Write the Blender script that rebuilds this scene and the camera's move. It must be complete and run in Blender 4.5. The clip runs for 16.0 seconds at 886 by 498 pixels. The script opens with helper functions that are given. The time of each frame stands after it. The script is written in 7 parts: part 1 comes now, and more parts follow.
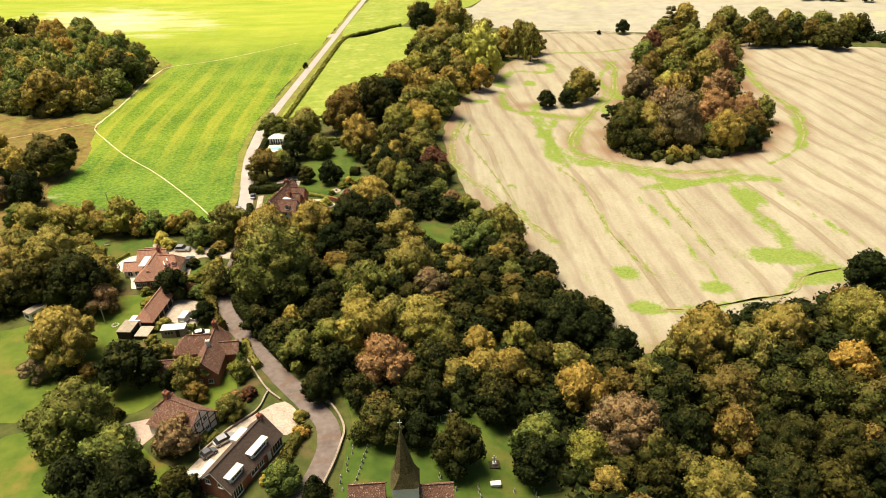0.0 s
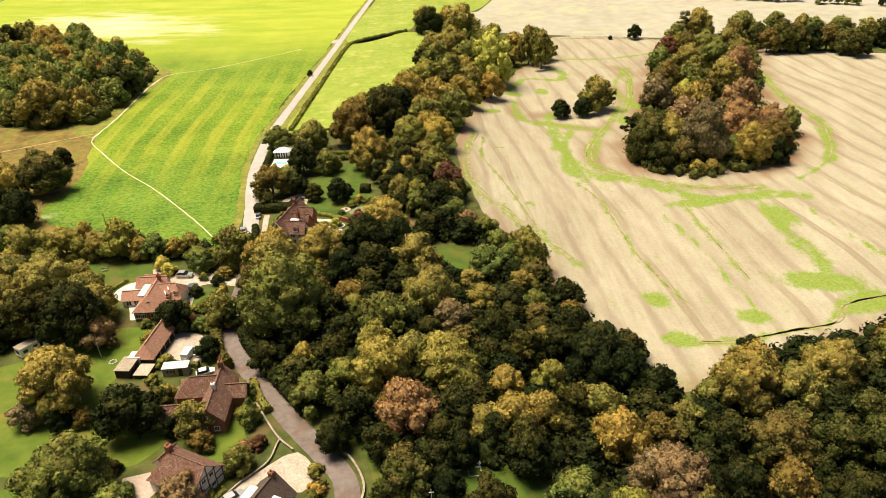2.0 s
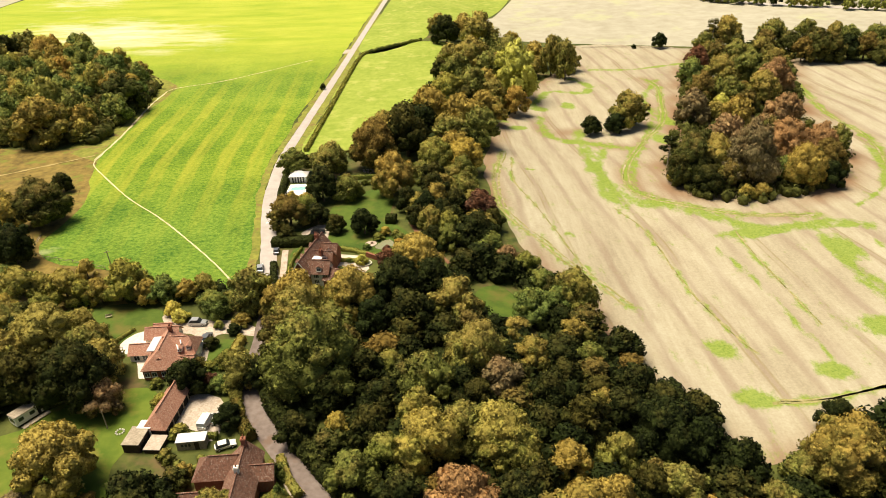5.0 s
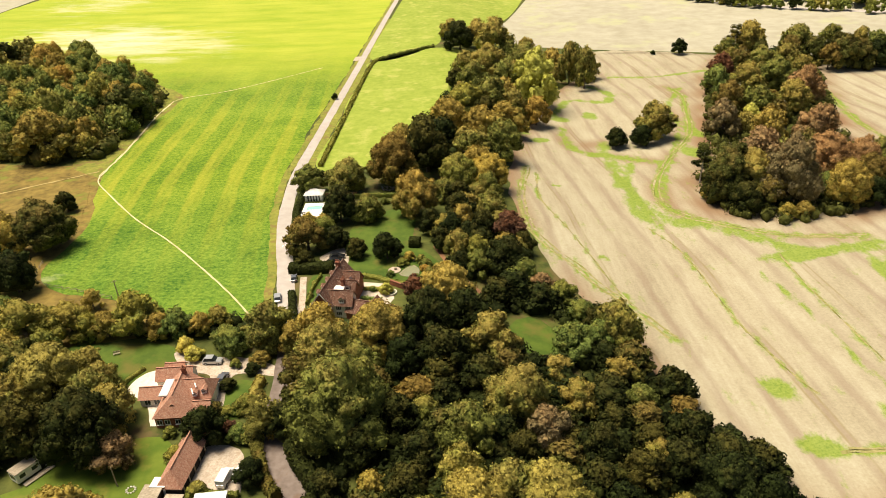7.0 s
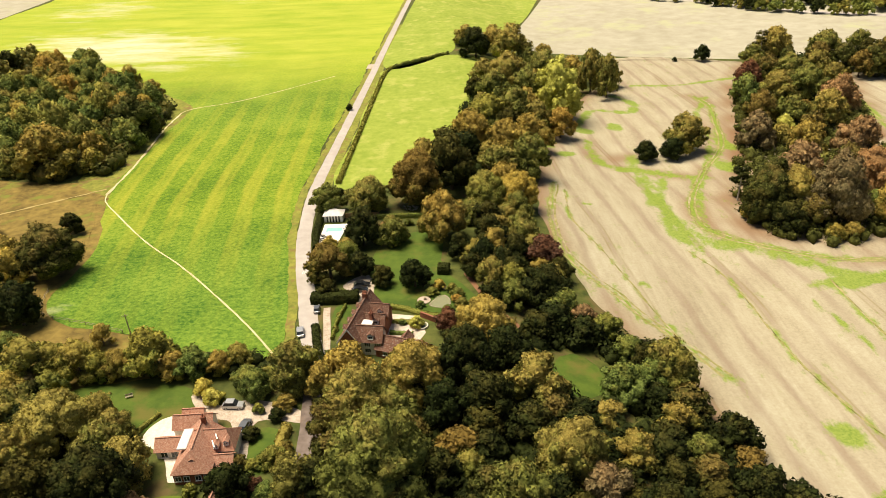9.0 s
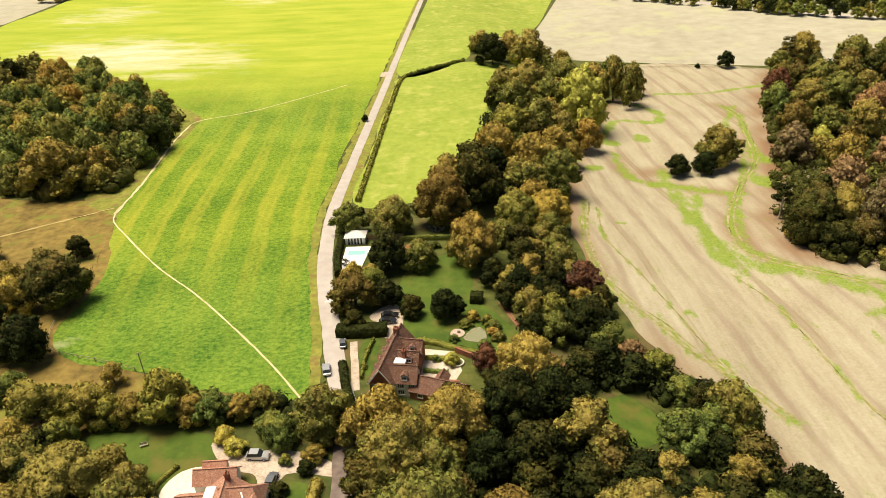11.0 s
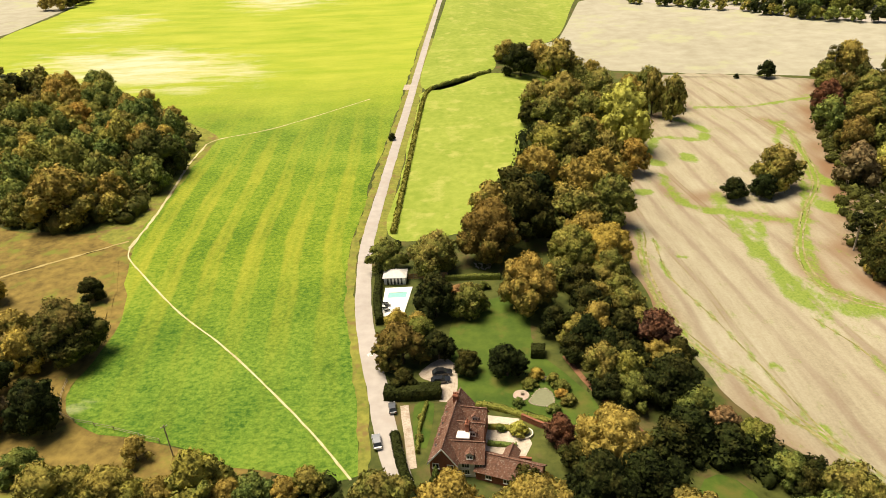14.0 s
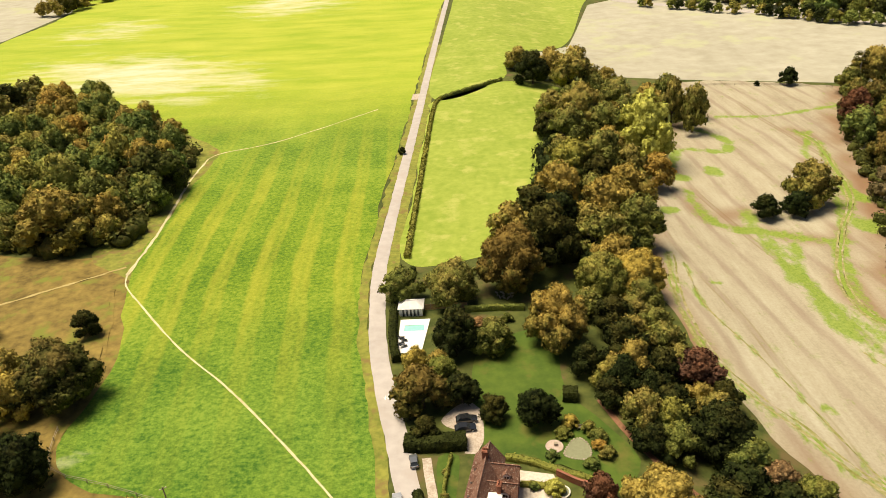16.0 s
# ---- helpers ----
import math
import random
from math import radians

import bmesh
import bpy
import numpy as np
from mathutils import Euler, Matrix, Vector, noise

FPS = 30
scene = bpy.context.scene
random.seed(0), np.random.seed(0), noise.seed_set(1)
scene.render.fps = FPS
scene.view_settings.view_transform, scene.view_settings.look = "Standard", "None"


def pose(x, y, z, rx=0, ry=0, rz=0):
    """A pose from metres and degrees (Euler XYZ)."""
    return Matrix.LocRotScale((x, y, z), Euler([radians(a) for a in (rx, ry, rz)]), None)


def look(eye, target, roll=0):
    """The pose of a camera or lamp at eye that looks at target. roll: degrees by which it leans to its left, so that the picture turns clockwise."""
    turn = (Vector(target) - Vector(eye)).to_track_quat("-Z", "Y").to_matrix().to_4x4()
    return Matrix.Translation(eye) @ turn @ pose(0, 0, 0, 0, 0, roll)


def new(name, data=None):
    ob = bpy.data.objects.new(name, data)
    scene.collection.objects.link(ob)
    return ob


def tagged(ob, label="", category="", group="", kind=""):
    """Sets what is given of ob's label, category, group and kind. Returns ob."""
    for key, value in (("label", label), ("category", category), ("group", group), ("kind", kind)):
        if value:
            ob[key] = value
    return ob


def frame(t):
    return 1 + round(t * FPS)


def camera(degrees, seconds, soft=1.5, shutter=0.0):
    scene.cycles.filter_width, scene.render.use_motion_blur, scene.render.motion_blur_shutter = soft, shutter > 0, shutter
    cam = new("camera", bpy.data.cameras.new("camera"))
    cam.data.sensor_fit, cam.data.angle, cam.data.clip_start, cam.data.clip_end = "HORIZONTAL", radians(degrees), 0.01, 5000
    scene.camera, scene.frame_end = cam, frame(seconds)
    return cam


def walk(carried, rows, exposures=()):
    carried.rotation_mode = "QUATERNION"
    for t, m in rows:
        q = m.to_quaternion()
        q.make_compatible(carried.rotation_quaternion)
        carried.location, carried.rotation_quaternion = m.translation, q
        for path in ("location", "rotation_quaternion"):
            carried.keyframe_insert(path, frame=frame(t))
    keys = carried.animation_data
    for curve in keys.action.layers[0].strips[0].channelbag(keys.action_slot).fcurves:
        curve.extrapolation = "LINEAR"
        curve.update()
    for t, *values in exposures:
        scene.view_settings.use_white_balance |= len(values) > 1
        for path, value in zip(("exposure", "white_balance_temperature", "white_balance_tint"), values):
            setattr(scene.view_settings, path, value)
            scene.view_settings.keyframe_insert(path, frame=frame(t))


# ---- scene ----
cam = camera(63.0, 16.0, 0.75)
# seconds, x, y, z, then the Euler angles
ROWS = [
    (0.0, 0.00, 0.00, 100.00, 61.171, 2.747, -1.511),
    (0.5, -1.04, 3.29, 100.06, 61.178, 2.752, -1.541),
    (1.0, -2.37, 7.21, 100.13, 61.184, 2.760, -1.578),
    (1.5, -3.57, 10.55, 100.22, 61.190, 2.774, -1.607),
    (2.0, -5.05, 14.58, 100.31, 61.196, 2.784, -1.630),
    (2.5, -6.36, 17.99, 100.42, 61.195, 2.811, -1.652),
    (3.0, -8.00, 22.06, 100.48, 61.214, 2.835, -1.667),
    (3.5, -9.40, 25.52, 100.60, 61.214, 2.864, -1.674),
    (4.0, -11.17, 29.61, 100.72, 61.234, 2.890, -1.674),
    (6.5, -19.83, 48.31, 101.21, 61.291, 3.020, -1.711),
    (7.0, -21.82, 52.43, 101.33, 61.310, 3.068, -1.704),
    (7.5, -23.55, 55.87, 101.50, 61.317, 3.108, -1.696),
    (8.0, -25.65, 59.95, 101.67, 61.336, 3.157, -1.689),
    (8.5, -27.44, 63.43, 101.78, 61.355, 3.176, -1.674),
    (9.0, -29.56, 67.53, 101.94, 61.368, 3.208, -1.667),
    (11.5, -39.41, 86.23, 102.53, 61.440, 3.410, -1.615),
    (12.0, -41.69, 90.29, 102.73, 61.440, 3.455, -1.600),
    (12.5, -43.65, 93.71, 102.88, 61.453, 3.513, -1.593),
    (13.0, -45.87, 97.77, 102.99, 61.472, 3.582, -1.593),
    (13.5, -47.47, 101.27, 103.24, 61.446, 3.645, -1.578),
    (14.0, -49.24, 105.38, 103.35, 61.472, 3.704, -1.593),
    (14.5, -50.55, 108.83, 103.42, 61.491, 3.766, -1.616),
    (15.0, -51.82, 113.07, 103.47, 61.510, 3.830, -1.623),
    (15.5, -52.75, 116.70, 103.53, 61.516, 3.885, -1.631),
    (16.0, -53.52, 120.88, 103.49, 61.542, 3.967, -1.638),
]
walk(cam, [(r[0], pose(*r[1:])) for r in ROWS], [(0.0, 0.67, 7100, 8), (16.0, 0.47, 7200, 8)])

# ---- light ----
SUN_FROM_X, SUN_FROM_Y, SUN_ELEV = -0.85, 0.40, 70.0
world = bpy.data.worlds.new("sky")
scene.world = world
world.use_nodes = True
wn = world.node_tree.nodes
sky = wn.new("ShaderNodeTexSky")
sky.sky_type = "NISHITA"
sky.sun_disc = False
sky.sun_elevation = radians(SUN_ELEV)
sky.sun_rotation = math.atan2(SUN_FROM_X, SUN_FROM_Y)
sky.dust_density = 2.5
wn["Background"].inputs["Strength"].default_value = 0.048
world.node_tree.links.new(sky.outputs["Color"], wn["Background"].inputs["Color"])
sun_data = bpy.data.lights.new("sun", "SUN")
sun_data.energy, sun_data.angle, sun_data.color = 4.65, radians(34.0), (1.0, 0.90, 0.74)
sun = new("sun", sun_data)
flat = math.hypot(SUN_FROM_X, SUN_FROM_Y)
sun.matrix_world = look((SUN_FROM_X * 300, SUN_FROM_Y * 300, 300 * flat * math.tan(radians(SUN_ELEV))), (0, 0, 0))

# ---- materials ----
def mat(name, rough=0.9, spec=0.2, metal=0.0):
    m = bpy.data.materials.new(name)
    m.use_nodes = True
    b = m.node_tree.nodes["Principled BSDF"]
    b.inputs["Roughness"].default_value = rough
    b.inputs["Specular IOR Level"].default_value = spec
    b.inputs["Metallic"].default_value = metal
    return m, m.node_tree, b


def node(nt, kind, **kw):
    n = nt.nodes.new("ShaderNode" + kind)
    for k, v in kw.items():
        n.inputs[k].default_value = v
    return n


def coords(nt, scale=(1, 1, 1), obj=False):
    tc = nt.nodes.new("ShaderNodeTexCoord" if obj else "ShaderNodeNewGeometry")
    mp = nt.nodes.new("ShaderNodeMapping")
    mp.inputs["Scale"].default_value = scale
    nt.links.new(tc.outputs["Object" if obj else "Position"], mp.inputs["Vector"])
    return mp.outputs["Vector"]


def noise_tex(nt, vec, scale, detail=4, rough=0.6, distort=0.0):
    n = node(nt, "TexNoise", Scale=scale, Detail=detail, Roughness=rough, Distortion=distort)
    nt.links.new(vec, n.inputs["Vector"])
    return n.outputs["Fac"]


def ramp(nt, fac, stops):
    r = nt.nodes.new("ShaderNodeValToRGB")
    els = r.color_ramp.elements
    while len(els) < len(stops):
        els.new(0.5)
    for e, (p, c) in zip(els, stops):
        e.position, e.color = p, (*c, 1)
    nt.links.new(fac, r.inputs["Fac"])
    return r.outputs["Color"]


def grey(nt, fac, lo, hi):
    r = nt.nodes.new("ShaderNodeMapRange")
    r.inputs["From Min"].default_value, r.inputs["From Max"].default_value = lo, hi
    nt.links.new(fac, r.inputs["Value"])
    return r.outputs["Result"]


def mix(nt, fac, a, b, how="MIX"):
    m = nt.nodes.new("ShaderNodeMix")
    m.data_type, m.blend_type = "RGBA", how
    for sock, v in (("Factor", fac), ("A", a), ("B", b)):
        s = [i for i in m.inputs if i.name == sock and (i.type == "RGBA" or sock == "Factor" and i.type == "VALUE")][0]
        if isinstance(v, (int, float)):
            s.default_value = v
        elif isinstance(v, tuple):
            s.default_value = (*v, 1)
        else:
            nt.links.new(v, s)
    return [o for o in m.outputs if o.type == "RGBA"][0]


def maths(nt, op, a, b):
    m = nt.nodes.new("ShaderNodeMath")
    m.operation = op
    for i, v in enumerate((a, b)):
        if isinstance(v, (int, float)):
            m.inputs[i].default_value = v
        else:
            nt.links.new(v, m.inputs[i])
    return m.outputs[0]


def bump(nt, b, fac, strength, dist):
    n = node(nt, "Bump", Strength=strength, Distance=dist)
    nt.links.new(fac, n.inputs["Height"])
    nt.links.new(n.outputs["Normal"], b.inputs["Normal"])


def attr(nt, name):
    a = nt.nodes.new("ShaderNodeAttribute")
    a.attribute_name = name
    return a.outputs["Fac"]


def plain(name, dark, light, scale=1.0, rough=0.85, spec=0.2, relief=0.3, stain=None, obj=False, vary=0.0, metal=0.0):
    """A surface of two tones, mottled at two sizes."""
    m, nt, b = mat(name, rough, spec, metal)
    v = coords(nt, obj=obj)
    n1, n2 = noise_tex(nt, v, scale), noise_tex(nt, v, scale * 0.13, 3)
    c = ramp(nt, maths(nt, "ADD", maths(nt, "MULTIPLY", n1, 0.6), maths(nt, "MULTIPLY", n2, 0.4)), [(0.36, dark), (0.64, light)])
    if stain:
        c = mix(nt, grey(nt, noise_tex(nt, v, scale * 0.35, 5), 0.54, 0.66), c, stain)
    if vary:
        oi = nt.nodes.new("ShaderNodeObjectInfo")
        c = mix(nt, 1.0, c, ramp(nt, oi.outputs["Random"], [(0, (1 - vary,) * 3), (1, (1 + vary * 0.4,) * 3)]), "MULTIPLY")
    nt.links.new(c, b.inputs["Base Color"])
    if relief:
        bump(nt, b, n1, relief, 0.15)
    return m


def leaf_mat(name, dark, light, autumn, share=0.3, climb=0.35):
    """Foliage: clump to clump and tree to tree the tone changes; an autumn tone, mostly lighter, grows more common up
    the crown.
    """
    m, nt, b = mat(name, 0.8, 0.1)
    oi = nt.nodes.new("ShaderNodeObjectInfo")
    geo = nt.nodes.new("ShaderNodeNewGeometry")
    v = coords(nt)
    # The fine noise paints dark specks for shaded gaps between leaves.
    n1, gap_grain = noise_tex(nt, v, 0.55, 3), noise_tex(nt, v, 3.4, 5, 0.75)
    tone = maths(nt, "ADD", maths(nt, "MULTIPLY", n1, 0.3), maths(nt, "ADD", maths(nt, "MULTIPLY", geo.outputs["Random Per Island"], 0.24), maths(nt, "MULTIPLY", gap_grain, 0.46)))
    c = ramp(nt, tone, [(0.33, dark), (0.64, light)])
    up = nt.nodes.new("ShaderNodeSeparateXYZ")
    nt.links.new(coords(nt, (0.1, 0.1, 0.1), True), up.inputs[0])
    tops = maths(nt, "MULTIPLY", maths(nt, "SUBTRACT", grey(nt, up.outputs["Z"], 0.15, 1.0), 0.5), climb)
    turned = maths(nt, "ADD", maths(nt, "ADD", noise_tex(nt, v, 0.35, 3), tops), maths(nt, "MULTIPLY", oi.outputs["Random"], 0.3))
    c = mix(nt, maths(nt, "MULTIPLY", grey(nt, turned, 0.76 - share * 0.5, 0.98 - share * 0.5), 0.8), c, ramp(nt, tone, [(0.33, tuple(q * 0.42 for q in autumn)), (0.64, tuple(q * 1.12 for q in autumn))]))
    c = mix(nt, 1.0, c, ramp(nt, oi.outputs["Random"], [(0, (0.76, 0.88, 0.82)), (0.5, (0.97, 1, 0.95)), (1, (1.2, 1.12, 0.95))]), "MULTIPLY")
    nt.links.new(c, b.inputs["Base Color"])
    bump(nt, b, gap_grain, 0.8, 0.35)
    tr = node(nt, "BsdfTranslucent")
    nt.links.new(c, tr.inputs["Color"])
    ms = nt.nodes.new("ShaderNodeMixShader")
    ms.inputs[0].default_value = 0.15
    nt.links.new(b.outputs[0], ms.inputs[1])
    nt.links.new(tr.outputs[0], ms.inputs[2])
    nt.links.new(ms.outputs[0], nt.nodes["Material Output"].inputs["Surface"])
    return m


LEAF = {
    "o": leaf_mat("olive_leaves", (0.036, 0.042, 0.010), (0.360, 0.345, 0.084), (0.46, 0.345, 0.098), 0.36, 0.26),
    # Near-black: dark evergreens, and the shade put between trees by fill and undergrowth.
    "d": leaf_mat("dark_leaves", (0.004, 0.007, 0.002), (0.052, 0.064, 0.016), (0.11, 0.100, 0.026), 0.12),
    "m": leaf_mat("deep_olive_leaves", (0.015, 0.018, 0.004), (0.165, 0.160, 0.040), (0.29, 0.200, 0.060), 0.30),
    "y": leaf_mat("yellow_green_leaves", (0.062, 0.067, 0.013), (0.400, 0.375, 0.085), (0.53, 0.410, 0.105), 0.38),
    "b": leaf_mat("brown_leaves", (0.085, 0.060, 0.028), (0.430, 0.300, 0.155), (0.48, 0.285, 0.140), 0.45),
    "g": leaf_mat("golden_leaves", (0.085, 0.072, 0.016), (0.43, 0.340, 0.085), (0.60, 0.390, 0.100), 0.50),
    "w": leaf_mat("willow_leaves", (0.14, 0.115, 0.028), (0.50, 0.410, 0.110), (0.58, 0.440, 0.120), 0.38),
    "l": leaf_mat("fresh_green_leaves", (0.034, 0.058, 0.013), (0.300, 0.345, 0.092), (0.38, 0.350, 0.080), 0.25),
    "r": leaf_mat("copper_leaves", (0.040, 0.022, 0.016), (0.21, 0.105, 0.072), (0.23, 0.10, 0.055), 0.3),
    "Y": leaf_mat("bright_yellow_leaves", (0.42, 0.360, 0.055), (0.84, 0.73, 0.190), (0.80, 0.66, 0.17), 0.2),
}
BARK = plain("bark", (0.06, 0.045, 0.03), (0.17, 0.135, 0.10), 3.0)
PALE_BARK = plain("bare_pale_wood", (0.25, 0.22, 0.18), (0.50, 0.46, 0.40), 3.0)

GROUND = plain("rough_ground", (0.038, 0.052, 0.011), (0.105, 0.115, 0.026), 0.35, stain=(0.12, 0.09, 0.036))
TARMAC = plain("worn_tarmac", (0.36, 0.325, 0.30), (0.45, 0.410, 0.385), 0.35, stain=(0.39, 0.345, 0.315), relief=0.05)
# The lane's tarmac again, its colour darkened for tree shade in the village.
SHADED_TARMAC = plain("tree_shaded_tarmac", (0.125, 0.096, 0.084), (0.215, 0.175, 0.158), 0.6, stain=(0.16, 0.11, 0.085), relief=0.05)
GRAVEL = plain("gravel", (0.33, 0.27, 0.215), (0.54, 0.46, 0.385), 2.5, stain=(0.34, 0.265, 0.20))
RED_WALK = plain("leaf_strewn_red_gravel", (0.14, 0.065, 0.035), (0.26, 0.135, 0.075), 1.5)
BRIDLEWAY = plain("faint_worn_grass", (0.30, 0.225, 0.080), (0.42, 0.335, 0.140), 1.2)
PATH = plain("trodden_chalk", (0.42, 0.36, 0.19), (0.66, 0.58, 0.36), 1.2)
VERGE = plain("rough_verge", (0.125, 0.145, 0.024), (0.27, 0.265, 0.05), 0.6, stain=(0.19, 0.135, 0.045))
# Mown grass twice: MEADOW coloured lighter as sunlit, LAWN darker for garden shade.
MEADOW = plain("sunny_meadow_grass", (0.062, 0.110, 0.010), (0.135, 0.175, 0.022), 0.22, stain=(0.20, 0.165, 0.035))
LAWN = plain("lawn", (0.040, 0.078, 0.010), (0.088, 0.132, 0.018), 0.25, stain=(0.12, 0.115, 0.025))
DRY = plain("dry_rough_grass", (0.105, 0.074, 0.020), (0.265, 0.190, 0.050), 0.40, stain=(0.165, 0.175, 0.030))
PADDOCK = plain("pasture", (0.195, 0.265, 0.032), (0.300, 0.350, 0.062), 0.30, stain=(0.345, 0.365, 0.085))
PALE_FIELD = plain("pale_far_field", (0.32, 0.295, 0.220), (0.42, 0.395, 0.310), 0.10, stain=(0.40, 0.40, 0.25))


def stubble():
    m, nt, b = mat("stubble", 0.95, 0.1)
    v = coords(nt)
    fine = noise_tex(nt, v, 1.5, 6, 0.7)
    row = noise_tex(nt, coords(nt, (0.55, 0.035, 1)), 1.0, 4, 0.65)
    sp = nt.nodes.new("ShaderNodeSeparateXYZ")
    nt.links.new(v, sp.inputs[0])
    bend = maths(nt, "MULTIPLY", noise_tex(nt, v, 0.008, 2), 20.0)
    u = maths(nt, "ADD", maths(nt, "ADD", sp.outputs["X"], maths(nt, "MULTIPLY", sp.outputs["Y"], 0.10)), bend)
    broad = maths(nt, "COSINE", maths(nt, "MULTIPLY", u, 2 * math.pi / 9.6), 0)
    broad = maths(nt, "ADD", broad, maths(nt, "MULTIPLY", maths(nt, "COSINE", maths(nt, "MULTIPLY", u, 2 * math.pi / 3.2), 0), 0.35))
    ragged = maths(nt, "MULTIPLY", maths(nt, "SUBTRACT", noise_tex(nt, coords(nt, (1, 0.22, 1)), 0.22, 5, 0.7), 0.5), 4.2)
    lane = maths(nt, "MULTIPLY", grey(nt, maths(nt, "ADD", broad, ragged), -0.1, 1.3), grey(nt, noise_tex(nt, coords(nt, (1, 0.5, 1)), 0.03, 3), 0.22, 0.50))
    rut = maths(nt, "COSINE", maths(nt, "MULTIPLY", u, 2 * math.pi / 28.8), 0)
    twin = maths(nt, "MULTIPLY", grey(nt, rut, 0.955, 0.975), maths(nt, "SUBTRACT", 1.0, grey(nt, rut, 0.985, 0.997)))
    twin = maths(nt, "MULTIPLY", twin, grey(nt, noise_tex(nt, coords(nt, (1, 0.3, 1)), 0.08, 4, 0.7), 0.42, 0.58))
    big = noise_tex(nt, coords(nt, (1, 0.45, 1)), 0.05, 5, 0.65, 0.8)
    tone = maths(nt, "ADD", maths(nt, "MULTIPLY", fine, 0.36), maths(nt, "ADD", maths(nt, "MULTIPLY", row, 0.24), maths(nt, "MULTIPLY", big, 0.40)))
    c = ramp(nt, tone, [(0.36, (0.270, 0.228, 0.158)), (0.5, (0.360, 0.318, 0.225)), (0.64, (0.430, 0.397, 0.295))])
    c = mix(nt, maths(nt, "MULTIPLY", lane, 0.60), c, (0.240, 0.178, 0.130))
    c = mix(nt, maths(nt, "MULTIPLY", twin, 0.55), c, (0.23, 0.185, 0.085))
    c = mix(nt, maths(nt, "MULTIPLY", attr(nt, "soil"), 0.95), c, (0.215, 0.125, 0.070))
    weed = maths(nt, "ADD", attr(nt, "weed"), maths(nt, "MULTIPLY", maths(nt, "SUBTRACT", noise_tex(nt, coords(nt, (1.2, 0.7, 1)), 0.16, 7, 0.75), 0.5), 2.3))
    green = ramp(nt, fine, [(0.3, (0.105, 0.190, 0.014)), (0.7, (0.26, 0.325, 0.055))])
    c = mix(nt, maths(nt, "MULTIPLY", grey(nt, weed, 0.24, 0.62), 0.88), c, green)
    nt.links.new(c, b.inputs["Base Color"])
    bump(nt, b, fine, 0.5, 0.2)
    return m


def crop():
    m, nt, b = mat("green_crop", 0.85, 0.12)
    v = coords(nt)
    fine = noise_tex(nt, v, 0.9, 8, 0.78)
    clump = noise_tex(nt, coords(nt, (1, 1.2, 1)), 0.8, 5, 0.75)
    big = noise_tex(nt, v, 0.03, 3)
    sp = nt.nodes.new("ShaderNodeSeparateXYZ")
    nt.links.new(v, sp.inputs[0])
    drift = maths(nt, "MULTIPLY", grey(nt, sp.outputs["Y"], 305, 220), -8.0)
    u = maths(nt, "ADD", maths(nt, "ADD", sp.outputs["X"], drift), maths(nt, "MULTIPLY", noise_tex(nt, coords(nt, (1, 0.3, 1)), 0.025, 2), 9.0))
    wave = maths(nt, "ADD", maths(nt, "COSINE", maths(nt, "MULTIPLY", u, 2 * math.pi / 11.5), 0), maths(nt, "MULTIPLY", maths(nt, "COSINE", maths(nt, "MULTIPLY", u, 2 * math.pi / 3.9), 0), 0.4))
    wave = maths(nt, "ADD", wave, maths(nt, "MULTIPLY", maths(nt, "SUBTRACT", noise_tex(nt, coords(nt, (1, 0.16, 1)), 0.16, 5, 0.7), 0.5), 4.2))
    stripe = maths(nt, "MULTIPLY", grey(nt, wave, -0.2, 1.3), attr(nt, "stripe"))
    tone = maths(nt, "ADD", maths(nt, "MULTIPLY", fine, 0.4), maths(nt, "ADD", maths(nt, "MULTIPLY", clump, 0.35), maths(nt, "MULTIPLY", big, 0.25)))
    c = ramp(nt, tone, [(0.41, (0.064, 0.142, 0.013)), (0.5, (0.165, 0.254, 0.021)), (0.59, (0.285, 0.345, 0.042))])
    rich = ramp(nt, tone, [(0.43, (0.026, 0.098, 0.016)), (0.57, (0.150, 0.275, 0.040))])
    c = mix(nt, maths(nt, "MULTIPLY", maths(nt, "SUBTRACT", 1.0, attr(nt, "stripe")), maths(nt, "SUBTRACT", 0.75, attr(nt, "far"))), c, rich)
    flat_c = ramp(nt, fine, [(0.35, (0.300, 0.305, 0.028)), (0.65, (0.450, 0.420, 0.058))])
    c = mix(nt, maths(nt, "MULTIPLY", stripe, 0.56), c, flat_c)
    # Towards the north the crop mixes to a paler, yellower tone.
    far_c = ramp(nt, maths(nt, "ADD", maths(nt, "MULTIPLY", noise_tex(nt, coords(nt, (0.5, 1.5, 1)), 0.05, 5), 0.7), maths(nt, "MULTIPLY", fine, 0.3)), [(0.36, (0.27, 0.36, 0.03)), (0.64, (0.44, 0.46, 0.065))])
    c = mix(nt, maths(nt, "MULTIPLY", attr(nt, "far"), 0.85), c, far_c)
    pale = maths(nt, "ADD", attr(nt, "pale"), maths(nt, "MULTIPLY", maths(nt, "SUBTRACT", noise_tex(nt, coords(nt, (0.5, 1.6, 1)), 0.06, 6, 0.7), 0.5), 2.4))
    c = mix(nt, maths(nt, "MULTIPLY", maths(nt, "MULTIPLY", grey(nt, pale, 0.35, 1.15), grey(nt, attr(nt, "pale"), 0.02, 0.4)), 0.85), c, (0.63, 0.57, 0.42))
    nt.links.new(c, b.inputs["Base Color"])
    bump(nt, b, maths(nt, "ADD", fine, clump), 0.9, 0.35)
    return m


STUBBLE, CROP = stubble(), crop()


